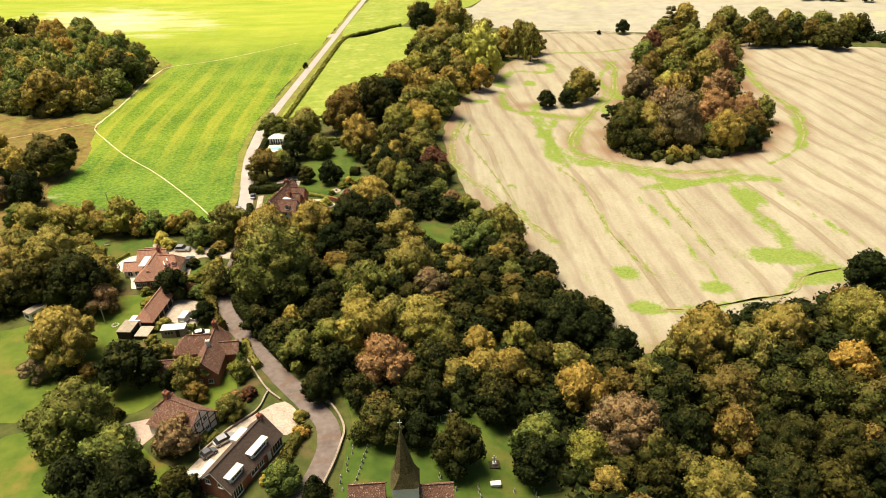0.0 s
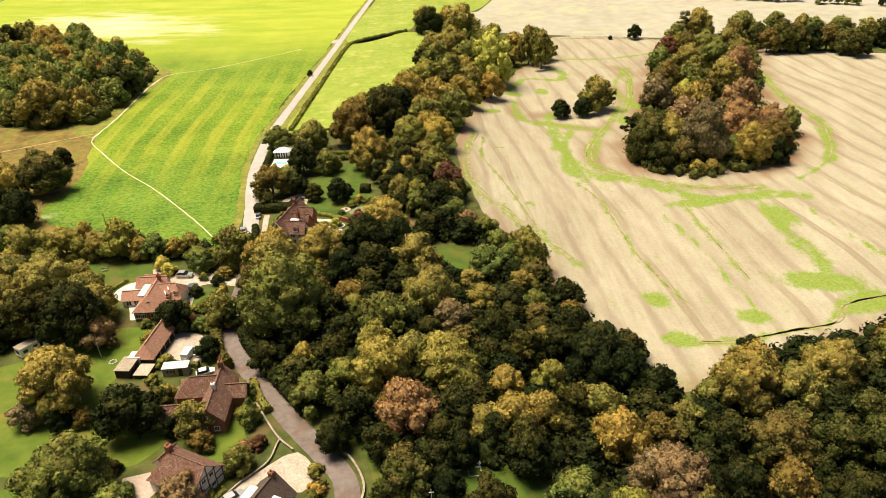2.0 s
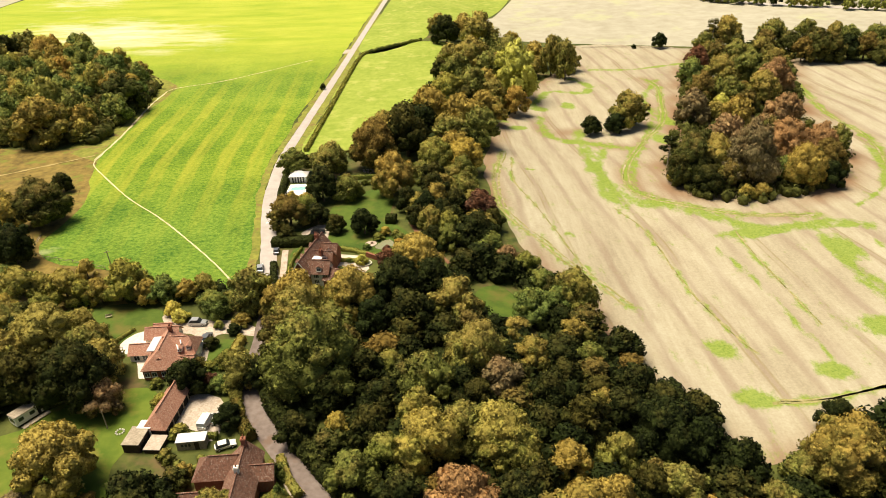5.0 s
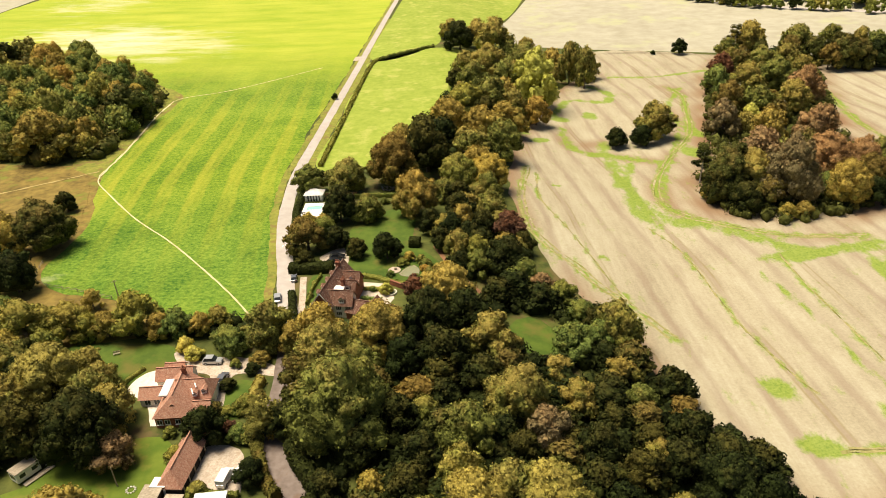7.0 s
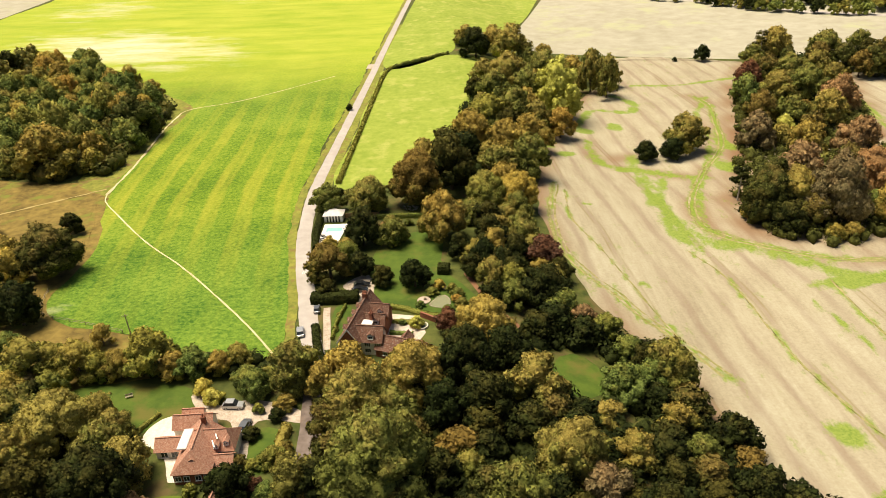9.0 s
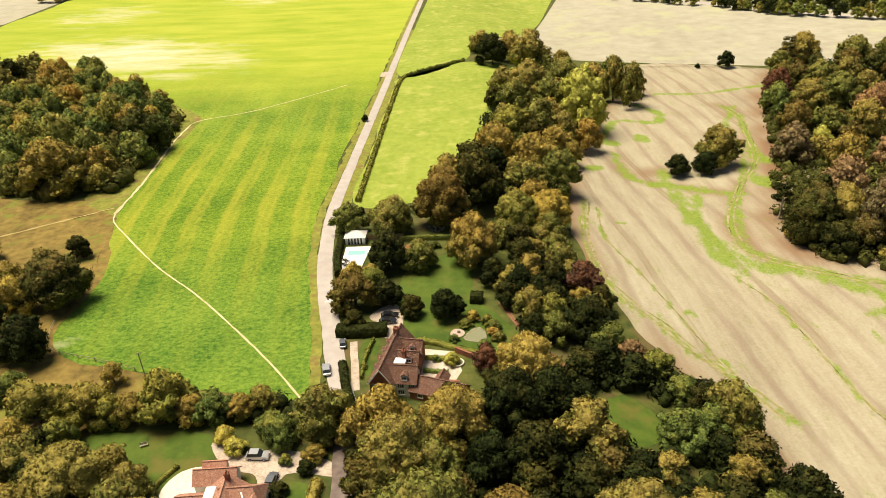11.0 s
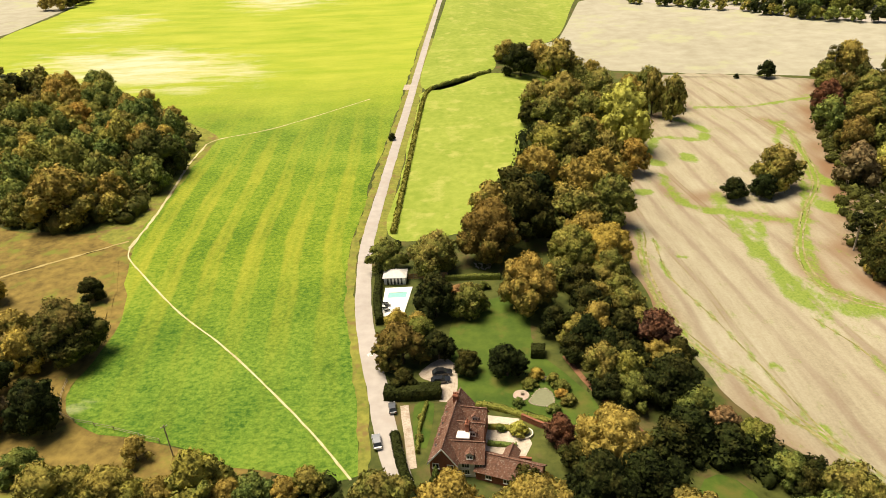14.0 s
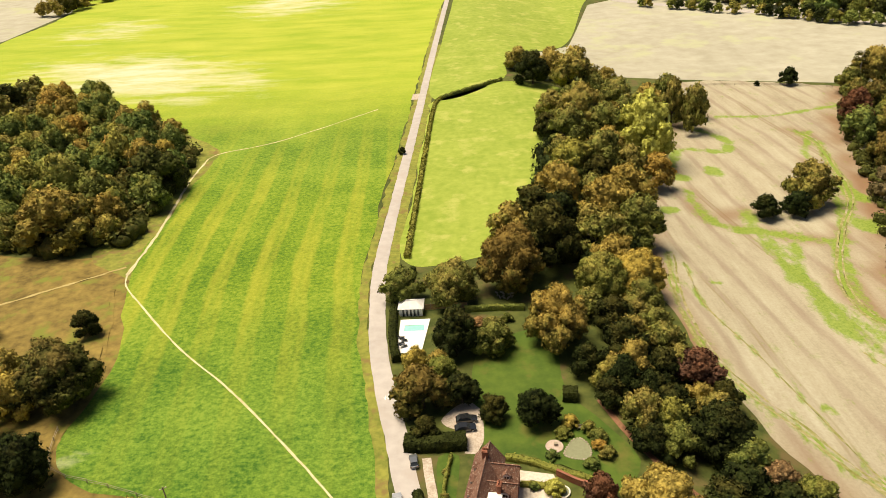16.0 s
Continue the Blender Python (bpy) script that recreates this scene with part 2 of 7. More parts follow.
def tiles(name, dark, light, lichen):
    """Clay roof tiles in courses, weathered."""
    m, nt, b = mat(name, 0.85, 0.2)
    v = coords(nt)
    n1 = noise_tex(nt, v, 2.2, 5, 0.7)
    c = ramp(nt, n1, [(0.35, dark), (0.65, light)])
    c = mix(nt, maths(nt, "MULTIPLY", grey(nt, noise_tex(nt, v, 4.5, 4, 0.65), 0.575, 0.63), 0.75), c, lichen)
    sep = nt.nodes.new("ShaderNodeSeparateXYZ")
    g = nt.nodes.new("ShaderNodeNewGeometry")
    nt.links.new(g.outputs["Position"], sep.inputs[0])
    saw = maths(nt, "FRACT", maths(nt, "MULTIPLY", sep.outputs["Z"], 7.0), 0)
    c = mix(nt, maths(nt, "MULTIPLY", grey(nt, saw, 0.75, 1.0), 0.3), c, (0.05, 0.03, 0.02))
    nt.links.new(c, b.inputs["Base Color"])
    bump(nt, b, maths(nt, "ADD", saw, n1), 0.6, 0.05)
    return m


TILE_RED = tiles("red_clay_tiles", (0.30, 0.135, 0.092), (0.50, 0.275, 0.195), (0.54, 0.42, 0.33))
TILE_OLD = tiles("old_brown_tiles", (0.095, 0.045, 0.032), (0.24, 0.120, 0.082), (0.60, 0.50, 0.42))
TILE_DARK = tiles("dark_concrete_tiles", (0.075, 0.052, 0.043), (0.125, 0.090, 0.072), (0.15, 0.12, 0.09))
SHINGLE = tiles("oak_shingles", (0.060, 0.050, 0.022), (0.165, 0.130, 0.060), (0.22, 0.18, 0.07))
BRICK = plain("red_brick", (0.21, 0.075, 0.045), (0.34, 0.14, 0.085), 4.0, stain=(0.26, 0.13, 0.09))
RENDERED = plain("white_render", (0.70, 0.66, 0.58), (0.84, 0.80, 0.73), 1.2)
FLINT = plain("flint_and_stone", (0.20, 0.165, 0.125), (0.42, 0.35, 0.27), 3.0)
PAINT = plain("white_paint", (0.76, 0.74, 0.70), (0.84, 0.82, 0.78), 2.0, rough=0.5, relief=0)
TIMBER = plain("dark_oak", (0.03, 0.022, 0.015), (0.07, 0.05, 0.035), 4.0)
FENCE = plain("larch_fence", (0.34, 0.20, 0.09), (0.52, 0.34, 0.17), 2.5, vary=0.3)
GREYWOOD = plain("grey_wood", (0.22, 0.18, 0.13), (0.42, 0.36, 0.28), 2.5)
STONE = plain("pale_stone", (0.45, 0.42, 0.36), (0.68, 0.65, 0.58), 4.0, stain=(0.30, 0.28, 0.20))
OLD_STONE = plain("mossy_gravestone", (0.12, 0.12, 0.09), (0.34, 0.33, 0.28), 5.0)
PINK_PAVING = plain("pinkish_paving", (0.36, 0.27, 0.22), (0.50, 0.40, 0.34), 2.0)
WHITE_PAVING = plain("bright_paving", (0.56, 0.50, 0.43), (0.76, 0.70, 0.62), 1.8)
WHEELING = plain("weedy_wheel_track", (0.150, 0.165, 0.030), (0.36, 0.305, 0.150), 0.9, stain=(0.37, 0.315, 0.22))
PAVING = plain("pale_paving", (0.42, 0.355, 0.29), (0.62, 0.545, 0.46), 1.8)
LEAD = plain("lead_sheet", (0.55, 0.53, 0.52), (0.72, 0.70, 0.69), 1.0, rough=0.5)
DARK = plain("near_black", (0.008, 0.008, 0.007), (0.02, 0.018, 0.016), 2.0, relief=0)
RUBBER = plain("rubber", (0.012, 0.012, 0.012), (0.03, 0.03, 0.03), 5.0, relief=0)


def glossy(name, colour, rough=0.15, metal=0.0, coat=0.0):
    m, nt, b = mat(name, rough, 0.5, metal)
    v = coords(nt)
    c = ramp(nt, noise_tex(nt, v, 1.5, 3), [(0.3, tuple(k * 0.85 for k in colour)), (0.7, colour)])
    nt.links.new(c, b.inputs["Base Color"])
    b.inputs["Coat Weight"].default_value = coat
    return m


GLASS = glossy("window_glass", (0.03, 0.035, 0.04), 0.06)
CAR_BLACK = glossy("black_car_paint", (0.012, 0.013, 0.015), 0.25, 0, 1)
CAR_SILVER = glossy("silver_car_paint", (0.52, 0.53, 0.55), 0.3, 0.5, 1)
CAR_WHITE = glossy("white_car_paint", (0.78, 0.78, 0.76), 0.3, 0, 1)
CAR_GREY = glossy("grey_car_paint", (0.16, 0.17, 0.19), 0.3, 0.4, 1)
POND = glossy("pond_water", (0.24, 0.245, 0.145), 0.10)
POOL = glossy("pool_water", (0.30, 0.72, 0.62), 0.08)

# ---- land ----
def smooth(a, b, x):
    u = np.clip((np.asarray(x, float) - a) / (b - a), 0, 1)
    return u * u * (3 - 2 * u)


def height(x, y):
    """The lie of the land: a shallow valley to the east, a rise to the west."""
    return -10.5 * smooth(-25, 52, x) + 0.03 * np.maximum(0, -65 - np.asarray(x, float))


def hz(x, y):
    return float(height(x, y))


def link(name, verts, faces, material, smooth_shade=True):
    me = bpy.data.meshes.new(name)
    me.from_pydata([tuple(v) for v in verts], [], [tuple(int(i) for i in f) for f in faces])
    me.materials.append(material)
    if smooth_shade:
        me.polygons.foreach_set("use_smooth", [True] * len(me.polygons))
    me.update()
    return me


def curve(points, step=3.0, closed=False):
    """A smooth line through the points."""
    p = np.array(points, float)
    n = len(p)
    out = []
    for i in range(n if closed else n - 1):
        if closed:
            a, b, c, d = p[(i - 1) % n], p[i], p[(i + 1) % n], p[(i + 2) % n]
        else:
            a, b, c, d = p[max(i - 1, 0)], p[i], p[i + 1], p[min(i + 2, n - 1)]
        k = max(1, int(np.linalg.norm(c - b) / step))
        for u in np.arange(k) / k:
            out.append(0.5 * (2 * b + (c - a) * u + (2 * a - 5 * b + 4 * c - d) * u * u + (3 * b - a - 3 * c + d) * u ** 3))
    if not closed:
        out.append(p[-1])
    return np.array(out)


def inside(poly, x, y):
    res = np.zeros(np.shape(x), bool)
    for (x0, y0), (x1, y1) in zip(poly, np.roll(poly, -1, 0)):
        hit = (y0 > y) != (y1 > y)
        with np.errstate(divide="ignore", invalid="ignore"):
            res ^= hit & (x < (x1 - x0) * (y - y0) / (y1 - y0 + 1e-12) + x0)
    return res


def nearest(poly, q, closed=True):
    """The nearest place on a line to each point, and how far off it is."""
    best, far = np.array(q, float), np.full(len(q), 1e9)
    ends = np.roll(poly, -1, 0) if closed else poly[1:]
    for a, b in zip(poly, ends):
        d = b - a
        u = np.clip(((q - a) @ d) / max(d @ d, 1e-9), 0, 1)
        s = a + u[:, None] * d
        r = np.hypot(*(q - s).T)
        k = r < far
        best[k], far[k] = s[k], r[k]
    return best, far


def sheet(name, outline, step, lift, material, label="", fields=None, rough_edge=0.0):
    """A piece of ground within an outline, laid on the land."""
    poly = np.array(outline, float)
    if rough_edge:
        poly = np.array([p + rough_edge * np.array(noise.noise_vector(Vector((p[0] * 0.15, p[1] * 0.15, 1.7)))[:2]) for p in poly])
    lo, hi = poly.min(0) - step, poly.max(0) + step
    xs, ys = np.arange(lo[0], hi[0] + min(step, 3.0), min(step, 3.0)), np.arange(lo[1], hi[1] + step, step)
    gx, gy = np.meshgrid(xs, ys, indexing="ij")
    ins = inside(poly, gx, gy)
    cell = ins[:-1, :-1] | ins[1:, :-1] | ins[:-1, 1:] | ins[1:, 1:]
    idx = np.arange(gx.size).reshape(gx.shape)
    faces = np.stack([idx[:-1, :-1][cell], idx[1:, :-1][cell], idx[1:, 1:][cell], idx[:-1, 1:][cell]], 1)
    used = np.unique(faces)
    q = np.stack([gx.ravel()[used], gy.ravel()[used]], 1)
    out = ~ins.ravel()[used]
    if out.any():
        q[out] = nearest(poly, q[out])[0]
    remap = np.zeros(gx.size, int)
    remap[used] = np.arange(len(used))
    me = link(name, np.c_[q, height(q[:, 0], q[:, 1]) + lift], remap[faces], material)
    for key, fn in (fields or {}).items():
        a = me.attributes.new(key, "FLOAT", "POINT")
        a.data.foreach_set("value", np.asarray(fn(q[:, 0], q[:, 1]), np.float32))
    return tagged(new(name, me), label, kind="structure")


def ribbon(name, points, width, lift, material, label="", crown=0.0, wobble=0.0):
    c = curve(points, 2.0)
    d = np.gradient(c, axis=0)
    d /= np.linalg.norm(d, axis=1)[:, None]
    side = np.stack([-d[:, 1], d[:, 0]], 1)
    ws = np.linspace(-0.5, 0.5, 7)
    verts = []
    for i, (p, s) in enumerate(zip(c, side)):
        w = width(i / len(c)) if callable(width) else width
        for u in ws:
            e = wobble * noise.noise(Vector((p[0] * 0.3, p[1] * 0.3, u * 3))) if abs(u) > 0.4 else 0
            q = p + s * (u * w + e)
            verts.append((*q, hz(*q) + lift + crown * (1 - 4 * u * u)))
    faces = [(i * 7 + j, i * 7 + j + 1, i * 7 + j + 8, i * 7 + j + 7) for i in range(len(c) - 1) for j in range(6)]
    return tagged(new(name, link(name, verts, faces, material)), label, kind="structure")


LANE = [(-30, 84), (-26.7, 94), (-24.3, 103.6), (-25.4, 111.6), (-30, 117.9), (-36.9, 126.8), (-44.7, 137.9), (-51.5, 147.7), (-56.5, 157.1),
        (-58.7, 170), (-59.4, 184.4), (-61.0, 203.8), (-64.5, 218.4), (-67.2, 233.7), (-69.7, 246.3), (-72.2, 263.2), (-73.5, 283.5), (-73.8, 301.5),
        (-71.9, 330.4), (-68.2, 378.3), (-64.0, 431.1), (-60.0, 483.8), (-52.5, 582.9), (-42.6, 706), (-30, 860)]
STUBBLE_EDGE = [(46.0, 141.0), (39, 153), (31.5, 166), (26.5, 180), (22, 203), (14, 218), (7, 240), (3.5, 262), (3.2, 285), (6, 310), (13, 340), (24, 370), (47, 428),
                (66, 446), (76, 498), (139, 476), (185, 443), (259, 411), (420, 350), (420, 200), (230, 190), (160, 185), (130, 172), (100, 158), (77, 151), (57, 144)]
CROP_EDGE = [(-69.0, 207), (-71.0, 232), (-75.8, 266), (-78.6, 292), (-77, 323), (-73.5, 373), (-68.5, 431), (-63.6, 495), (-56, 590), (-46, 706), (-34, 860), (-60, 1150),
             (-420, 1150), (-390, 900), (-357, 750), (-359, 647), (-330, 560), (-217, 482), (-166, 432), (-146, 408), (-146, 390), (-147, 352), (-149, 322), (-146, 301), (-136, 266),
             (-135, 229), (-107, 217), (-88, 209)]
PADDOCK_EDGE = [(-67.5, 306), (-65.2, 345), (-61.5, 400), (-57.7, 446), (-54.8, 463), (-19, 489), (12, 480), (-2, 440), (-12, 400), (-26, 330), (-44, 306)]
NORTH_EDGE = [(-48, 590), (-37, 712), (-26, 860), (-20, 1000), (120, 900), (70, 731), (31, 593), (-10, 544), (-19, 494), (-56, 468)]

def make_ground():
    xs = [-2600, -1300] + list(range(-700, -160, 20)) + list(range(-160, -40, 5)) + list(range(-40, 61, 2)) + list(range(80, 701, 20)) + [1300, 2600]
    ys = [-2400, -800] + list(range(-400, 1201, 20)) + [1700, 3000]
    k = len(ys)
    faces = [(i * k + j, (i + 1) * k + j, (i + 1) * k + j + 1, i * k + j + 1) for i in range(len(xs) - 1) for j in range(k - 1)]
    me = link("ground", [(x, y, hz(max(x, -700), y)) for x in xs for y in ys], faces, GROUND)
    tagged(new("ground", me), "dark rough grass and leaf litter of open country", kind="structure")


make_ground()


def lumps(x, y, scale, seed=0.0):
    return np.array([noise.noise(Vector((a * scale, b * scale, seed))) for a, b in zip(x, y)])


def blot(x, y, cx, cy, rx, ry, turn=0.0):
    c, s = math.cos(radians(turn)), math.sin(radians(turn))
    u, v = (x - cx) * c + (y - cy) * s, -(x - cx) * s + (y - cy) * c
    return np.clip(1.25 - np.hypot(u / rx, v / ry), 0, 1)


def along(x, y, points, width):
    return np.clip(1.2 - nearest(curve(points, 4), np.stack([x, y], 1), False)[1] / width, 0, 1)


def weeds(x, y):
    w = 0.10 * np.clip(lumps(x, y, 0.02, 4) + 0.25, 0, 1)
    for line_, wd in WEED_LINES:
        w = np.maximum(w, 0.66 * along(x, y, line_, wd * 1.5))
    for b in WEED_BLOTS:
        w = np.maximum(w, 1.1 * blot(x, y, *b))
    return w


COPSE = [(73, 298), (71, 282), (75, 268), (88, 260), (102, 260), (121, 268), (136, 278), (146, 298), (146, 330), (164, 378), (178, 420), (192, 452), (150, 470), (124, 428), (108, 390), (94, 345), (80, 312)]
WEED_LINES = [
    ([(48, 342), (47, 306), (49, 278), (54, 266), (67, 261), (79, 250), (87, 242), (100, 242), (113, 243), (121, 240)], 3.0),
    ([(105, 232), (104, 215), (105, 205), (106, 195), (104, 186)], 2.8),
    ([(114, 176), (101, 173), (94, 165), (83, 163), (69, 160), (57, 160)], 1.3),
    ([(98, 417), (101, 402), (96, 377), (88, 348), (73, 324), (60, 300), (56, 282), (60, 271), (72, 261), (88, 252), (110, 249)], 1.9),
    ([(104, 413), (90, 384), (86, 357), (78, 336), (66, 308), (60, 290), (58, 278)], 1.2),
    ([(60, 425), (68, 410), (62, 398), (45, 402), (33, 376)], 2.2),
    ([(35, 360), (33, 345), (36, 332), (47, 328), (58, 321), (66, 318)], 2.0),
    ([(55, 318), (48, 298), (46, 284), (46, 273), (50, 264)], 2.4),
    ([(12, 309), (7, 288), (5, 271), (6, 254), (10, 243), (16, 233), (21, 222), (26, 215), (34, 200)], 1.1),
    ([(15, 304), (13, 280), (18, 261), (22, 243), (27, 219), (36, 200)], 0.6),
    ([(170, 396), (162, 348), (163, 318), (155, 288), (144, 268)], 1.8),
    ([(160, 318), (154, 292), (143, 268), (126, 254)], 1.0),
    ([(70, 232), (74, 210), (76, 190), (78, 172)], 0.7),
    ([(46, 262), (52, 244), (54, 210), (58, 188), (61, 178)], 0.7),
    ([(80, 241), (80, 218), (82, 188)], 0.8),
    ([(118, 232), (124, 205), (130, 185)], 0.6),
    ([(74, 440), (98, 436), (118, 440), (146, 446)], 1.4),
]
WEED_BLOTS = [(84, 239, 10, 3.2, 0), (92, 240, 8, 3.0, 10), (107, 228, 6, 9, 0), (116, 241, 7, 2.5, 0), (101, 185, 13, 6.5, -5), (108, 174, 10, 5.5, 15), (76, 170, 6, 4, -20), (53, 180, 3.6, 5.5, 22), (54, 162, 5.5, 3.5, -20), (47, 300, 4, 8, 5),
              (51, 378, 3.5, 6, 0), (44, 328, 9, 3, 0), (14, 349, 5, 4, 0), (22, 341, 5, 3, 30), (82, 326, 7, 6, 0), (90, 350, 4, 10, 15), (48, 283, 3, 7, 10), (150, 445, 22, 5, 0), (61, 265, 7, 3, -20), (21, 293, 1.5, 1.8, 0), (26, 240, 1.5, 2.5, 20), (36, 372, 6, 4, 0)]


def bare(x, y):
    q = np.stack([x, y], 1)
    ring = np.clip(1.2 - nearest(np.array(COPSE), q)[1] / 9.0, 0, 1)
    edge = np.clip(1.0 - nearest(np.array(STUBBLE_EDGE[-7:] + STUBBLE_EDGE[:14], float), q, False)[1] / 7.5, 0, 1)
    ruts = np.maximum.reduce([along(x, y, WEED_LINES[i][0], 5.0) for i in (3, 4, 6, 10)] + [blot(x, y, 44, 340, 12, 6, 20)])
    return np.maximum.reduce([ring, edge * 0.9, ruts * 0.7]) * np.clip(0.7 + lumps(x, y, 0.06, 5), 0, 1)


sheet("field_stubble", curve(STUBBLE_EDGE, 4, True), 1.8, 0.08, STUBBLE, "pale harvested stubble field with green regrowth along its wheelings",
      {"weed": weeds, "soil": bare}, 2.0)


for k, off, wide in ((8, 0.0, 0.9), (8, 1.9, 0.6), (9, 0.0, 0.5), (2, 0.0, 0.8), (2, 2.0, 0.6), (3, -1.2, 0.7), (3, 1.0, 0.6), (10, 0.0, 0.7), (13, 0.0, 0.5), (14, 0.0, 0.6)):
    ribbon("wheel_track", [(x + off, y + 0.3 * off) for x, y in WEED_LINES[k][0]], wide, 0.10, WHEELING, "thin weedy wheel track in the stubble", 0, 0.45)


def stripes(x, y):
    return np.clip(smooth(228, 320, y) + 0.15, 0, 1) * (1 - 0.8 * smooth(330, 450, y))


# Pale patches of the crop; the wide northern blots also paint in haze.
def pale_patch(x, y):
    return np.maximum.reduce([1.0 * blot(x, y, -225, 540, 95, 55, -25), 0.8 * blot(x, y, -170, 760, 60, 70), 0.55 * blot(x, y, -290, 680, 60, 60), 0.45 * blot(x, y, -132, 232, 5, 4),
                              0.5 * blot(x, y, -134, 229, 6, 3.5, -25)])


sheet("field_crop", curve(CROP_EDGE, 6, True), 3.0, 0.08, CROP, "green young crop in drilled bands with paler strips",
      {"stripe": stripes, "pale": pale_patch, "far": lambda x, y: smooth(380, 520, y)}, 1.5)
sheet("field_paddock", curve(PADDOCK_EDGE, 5, True), 5.0, 0.08, PADDOCK, "bright green grazed paddock", None, 1.0)
sheet("field_north_pasture", curve(NORTH_EDGE, 6, True), 8.0, 0.08, PADDOCK, "bright green pasture beyond the paddock hedge")
sheet("field_far_stubble", [(33, 590), (-6, 543), (40, 520), (78, 503), (141, 480), (190, 462), (262, 430), (430, 370), (700, 400), (560, 640), (300, 640), (120, 760), (74, 731)], 10.0, 0.045, PALE_FIELD, "pale cut field on the far side of the fence")
sheet("field_west_pale", [(-362, 650), (-360, 752), (-356, 832), (-394, 905), (-424, 1150), (-700, 1150), (-700, 600), (-420, 560)], 20.0, 0.03, PALE_FIELD, "pale bare field in the distance")
sheet("rough_pasture", curve([(-131, 230), (-133, 266), (-142, 298), (-146, 316), (-176, 318), (-210, 330), (-300, 370), (-330, 300), (-240, 215), (-170, 205)], 6, True), 5.0, 0.04, DRY, "dry yellow rough grass beside the copse", None, 2.0)
sheet("verge_grass", curve([(-112, 218.5), (-136, 228), (-160, 215), (-150, 196), (-118, 196), (-84, 203), (-72, 204), (-86, 209)], 4, True), 3.0, 0.035, DRY, "dry yellow rough grass below the field", None, 1.0)
sheet("verge_copse", curve([(-143, 300), (-144, 350), (-144, 388), (-139, 408), (-162, 438), (-214, 490), (-226, 484), (-172, 424), (-160, 396), (-159, 352), (-164, 320), (-150, 306)], 5, True), 4.0, 0.05, VERGE, "rough yellowing grass between the copse and the crop", None, 0.8)
ribbon("verge_east", [(-69.4, 292), (-70.2, 305), (-68.6, 330.4), (-65.0, 378.3), (-60.9, 431.1), (-57.0, 483.8), (-49.5, 582.9)], 3.6, 0.06, VERGE, "rough yellowing grass between the lane and the hedge", 0, 0.5)
ribbon("verge_west", [(-68.5, 207), (-70.8, 233.7), (-75.6, 263.2), (-77.2, 285), (-77.3, 301.5), (-75.2, 330.4), (-71.3, 378.3), (-66.8, 431.1), (-62.6, 483.8), (-55.3, 582.9), (-45.4, 706)], 2.6, 0.095, VERGE, "rough yellowing grass verge beside the lane", 0, 0.9)
ribbon("road_village", LANE[:12], 4.5, 0.14, SHADED_TARMAC, "brownish tarmac lane through the village, darkened for tree shade", 0.06, 0.25)
ribbon("road_north", LANE[11:], lambda q: 5.0 - 1.3 * min(1.0, q / 0.2), 0.14, TARMAC, "worn pale grey tarmac lane between the fields", 0.06, 0.2)
ribbon("footpath_field", [(-148, 307), (-147, 302), (-144.3, 297), (-137, 287.5), (-130, 278.3), (-119.5, 265.6), (-105, 250.5), (-90, 232.4), (-79.3, 218.6), (-70.7, 206)], 0.46, 0.13, PATH, "trodden pale path across the crop", 0, 0.16)
ribbon("footpath_copse", [(-148, 306), (-147.5, 322), (-147.5, 338), (-149, 377), (-148, 399)], 0.9, 0.13, PATH, "pale trodden track along the copse", 0, 0.5)
ribbon("footpath_north", [(-148, 399), (-143, 405.5), (-121, 417.5), (-82, 455)], 0.5, 0.13, PATH, "faint trodden line in the crop", 0, 0.3)
ribbon("footpath_pasture", [(-150, 311), (-162, 303), (-185, 288), (-220, 266)], 0.9, 0.13, BRIDLEWAY, "faint track over the rough grass", 0, 0.6)
ribbon("field_margin", [(-138, 231), (-139, 262), (-149, 298)], 1.6, 0.12, DRY, "bare pale margin of the crop field", 0, 0.9)

ribbon("far_road", [(90, 760), (116, 722), (170, 668), (237, 592), (330, 545), (520, 500)], 9.0, 0.15, TARMAC, "pale main road along the far wood")

# ---- trees ----
def rotate_to(n):
    """Two unit vectors across each normal."""
    a = np.where(np.abs(n[:, 2:]) < 0.9, np.array([[0, 0, 1.0]]), np.array([[1.0, 0, 0]]))
    u = np.cross(a, n)
    u /= np.linalg.norm(u, axis=1)[:, None]
    return u, np.cross(n, u)


def leaf_cards(rng, pts, nor, size, tilt=0.55):
    """Small pointed sprays of leaves at the points, roughly facing along the normals."""
    n = nor + tilt * rng.normal(size=nor.shape)
    n += nor * np.maximum(0, 0.45 - (n * nor).sum(1))[:, None]
    n /= np.linalg.norm(n, axis=1)[:, None]
    u, v = rotate_to(n)
    a = rng.uniform(0, 2 * np.pi, len(pts))[:, None]
    u, v = u * np.cos(a) + v * np.sin(a), -u * np.sin(a) + v * np.cos(a)
    s = (size * rng.uniform(0.5, 1.5, len(pts)))[:, None]
    k = rng.uniform(0.5, 0.85, (len(pts), 3, 1))
    corners = [pts + u * s * k[:, 0], pts + (-0.5 * u + 0.87 * v) * s * k[:, 1], pts + (-0.5 * u - 0.87 * v) * s * k[:, 2] + n * s * 0.12]
    verts = np.stack(corners, 1).reshape(-1, 3)
    return verts, np.arange(len(verts)).reshape(-1, 3)


def ico(level=1):
    bm = bmesh.new()
    bmesh.ops.create_icosphere(bm, subdivisions=level, radius=1)
    v = np.array([x.co[:] for x in bm.verts])
    f = np.array([[q.index for q in p.verts] for p in bm.faces])
    bm.free()
    return v, f


ICO1, ICO2 = ico(1), ico(2)


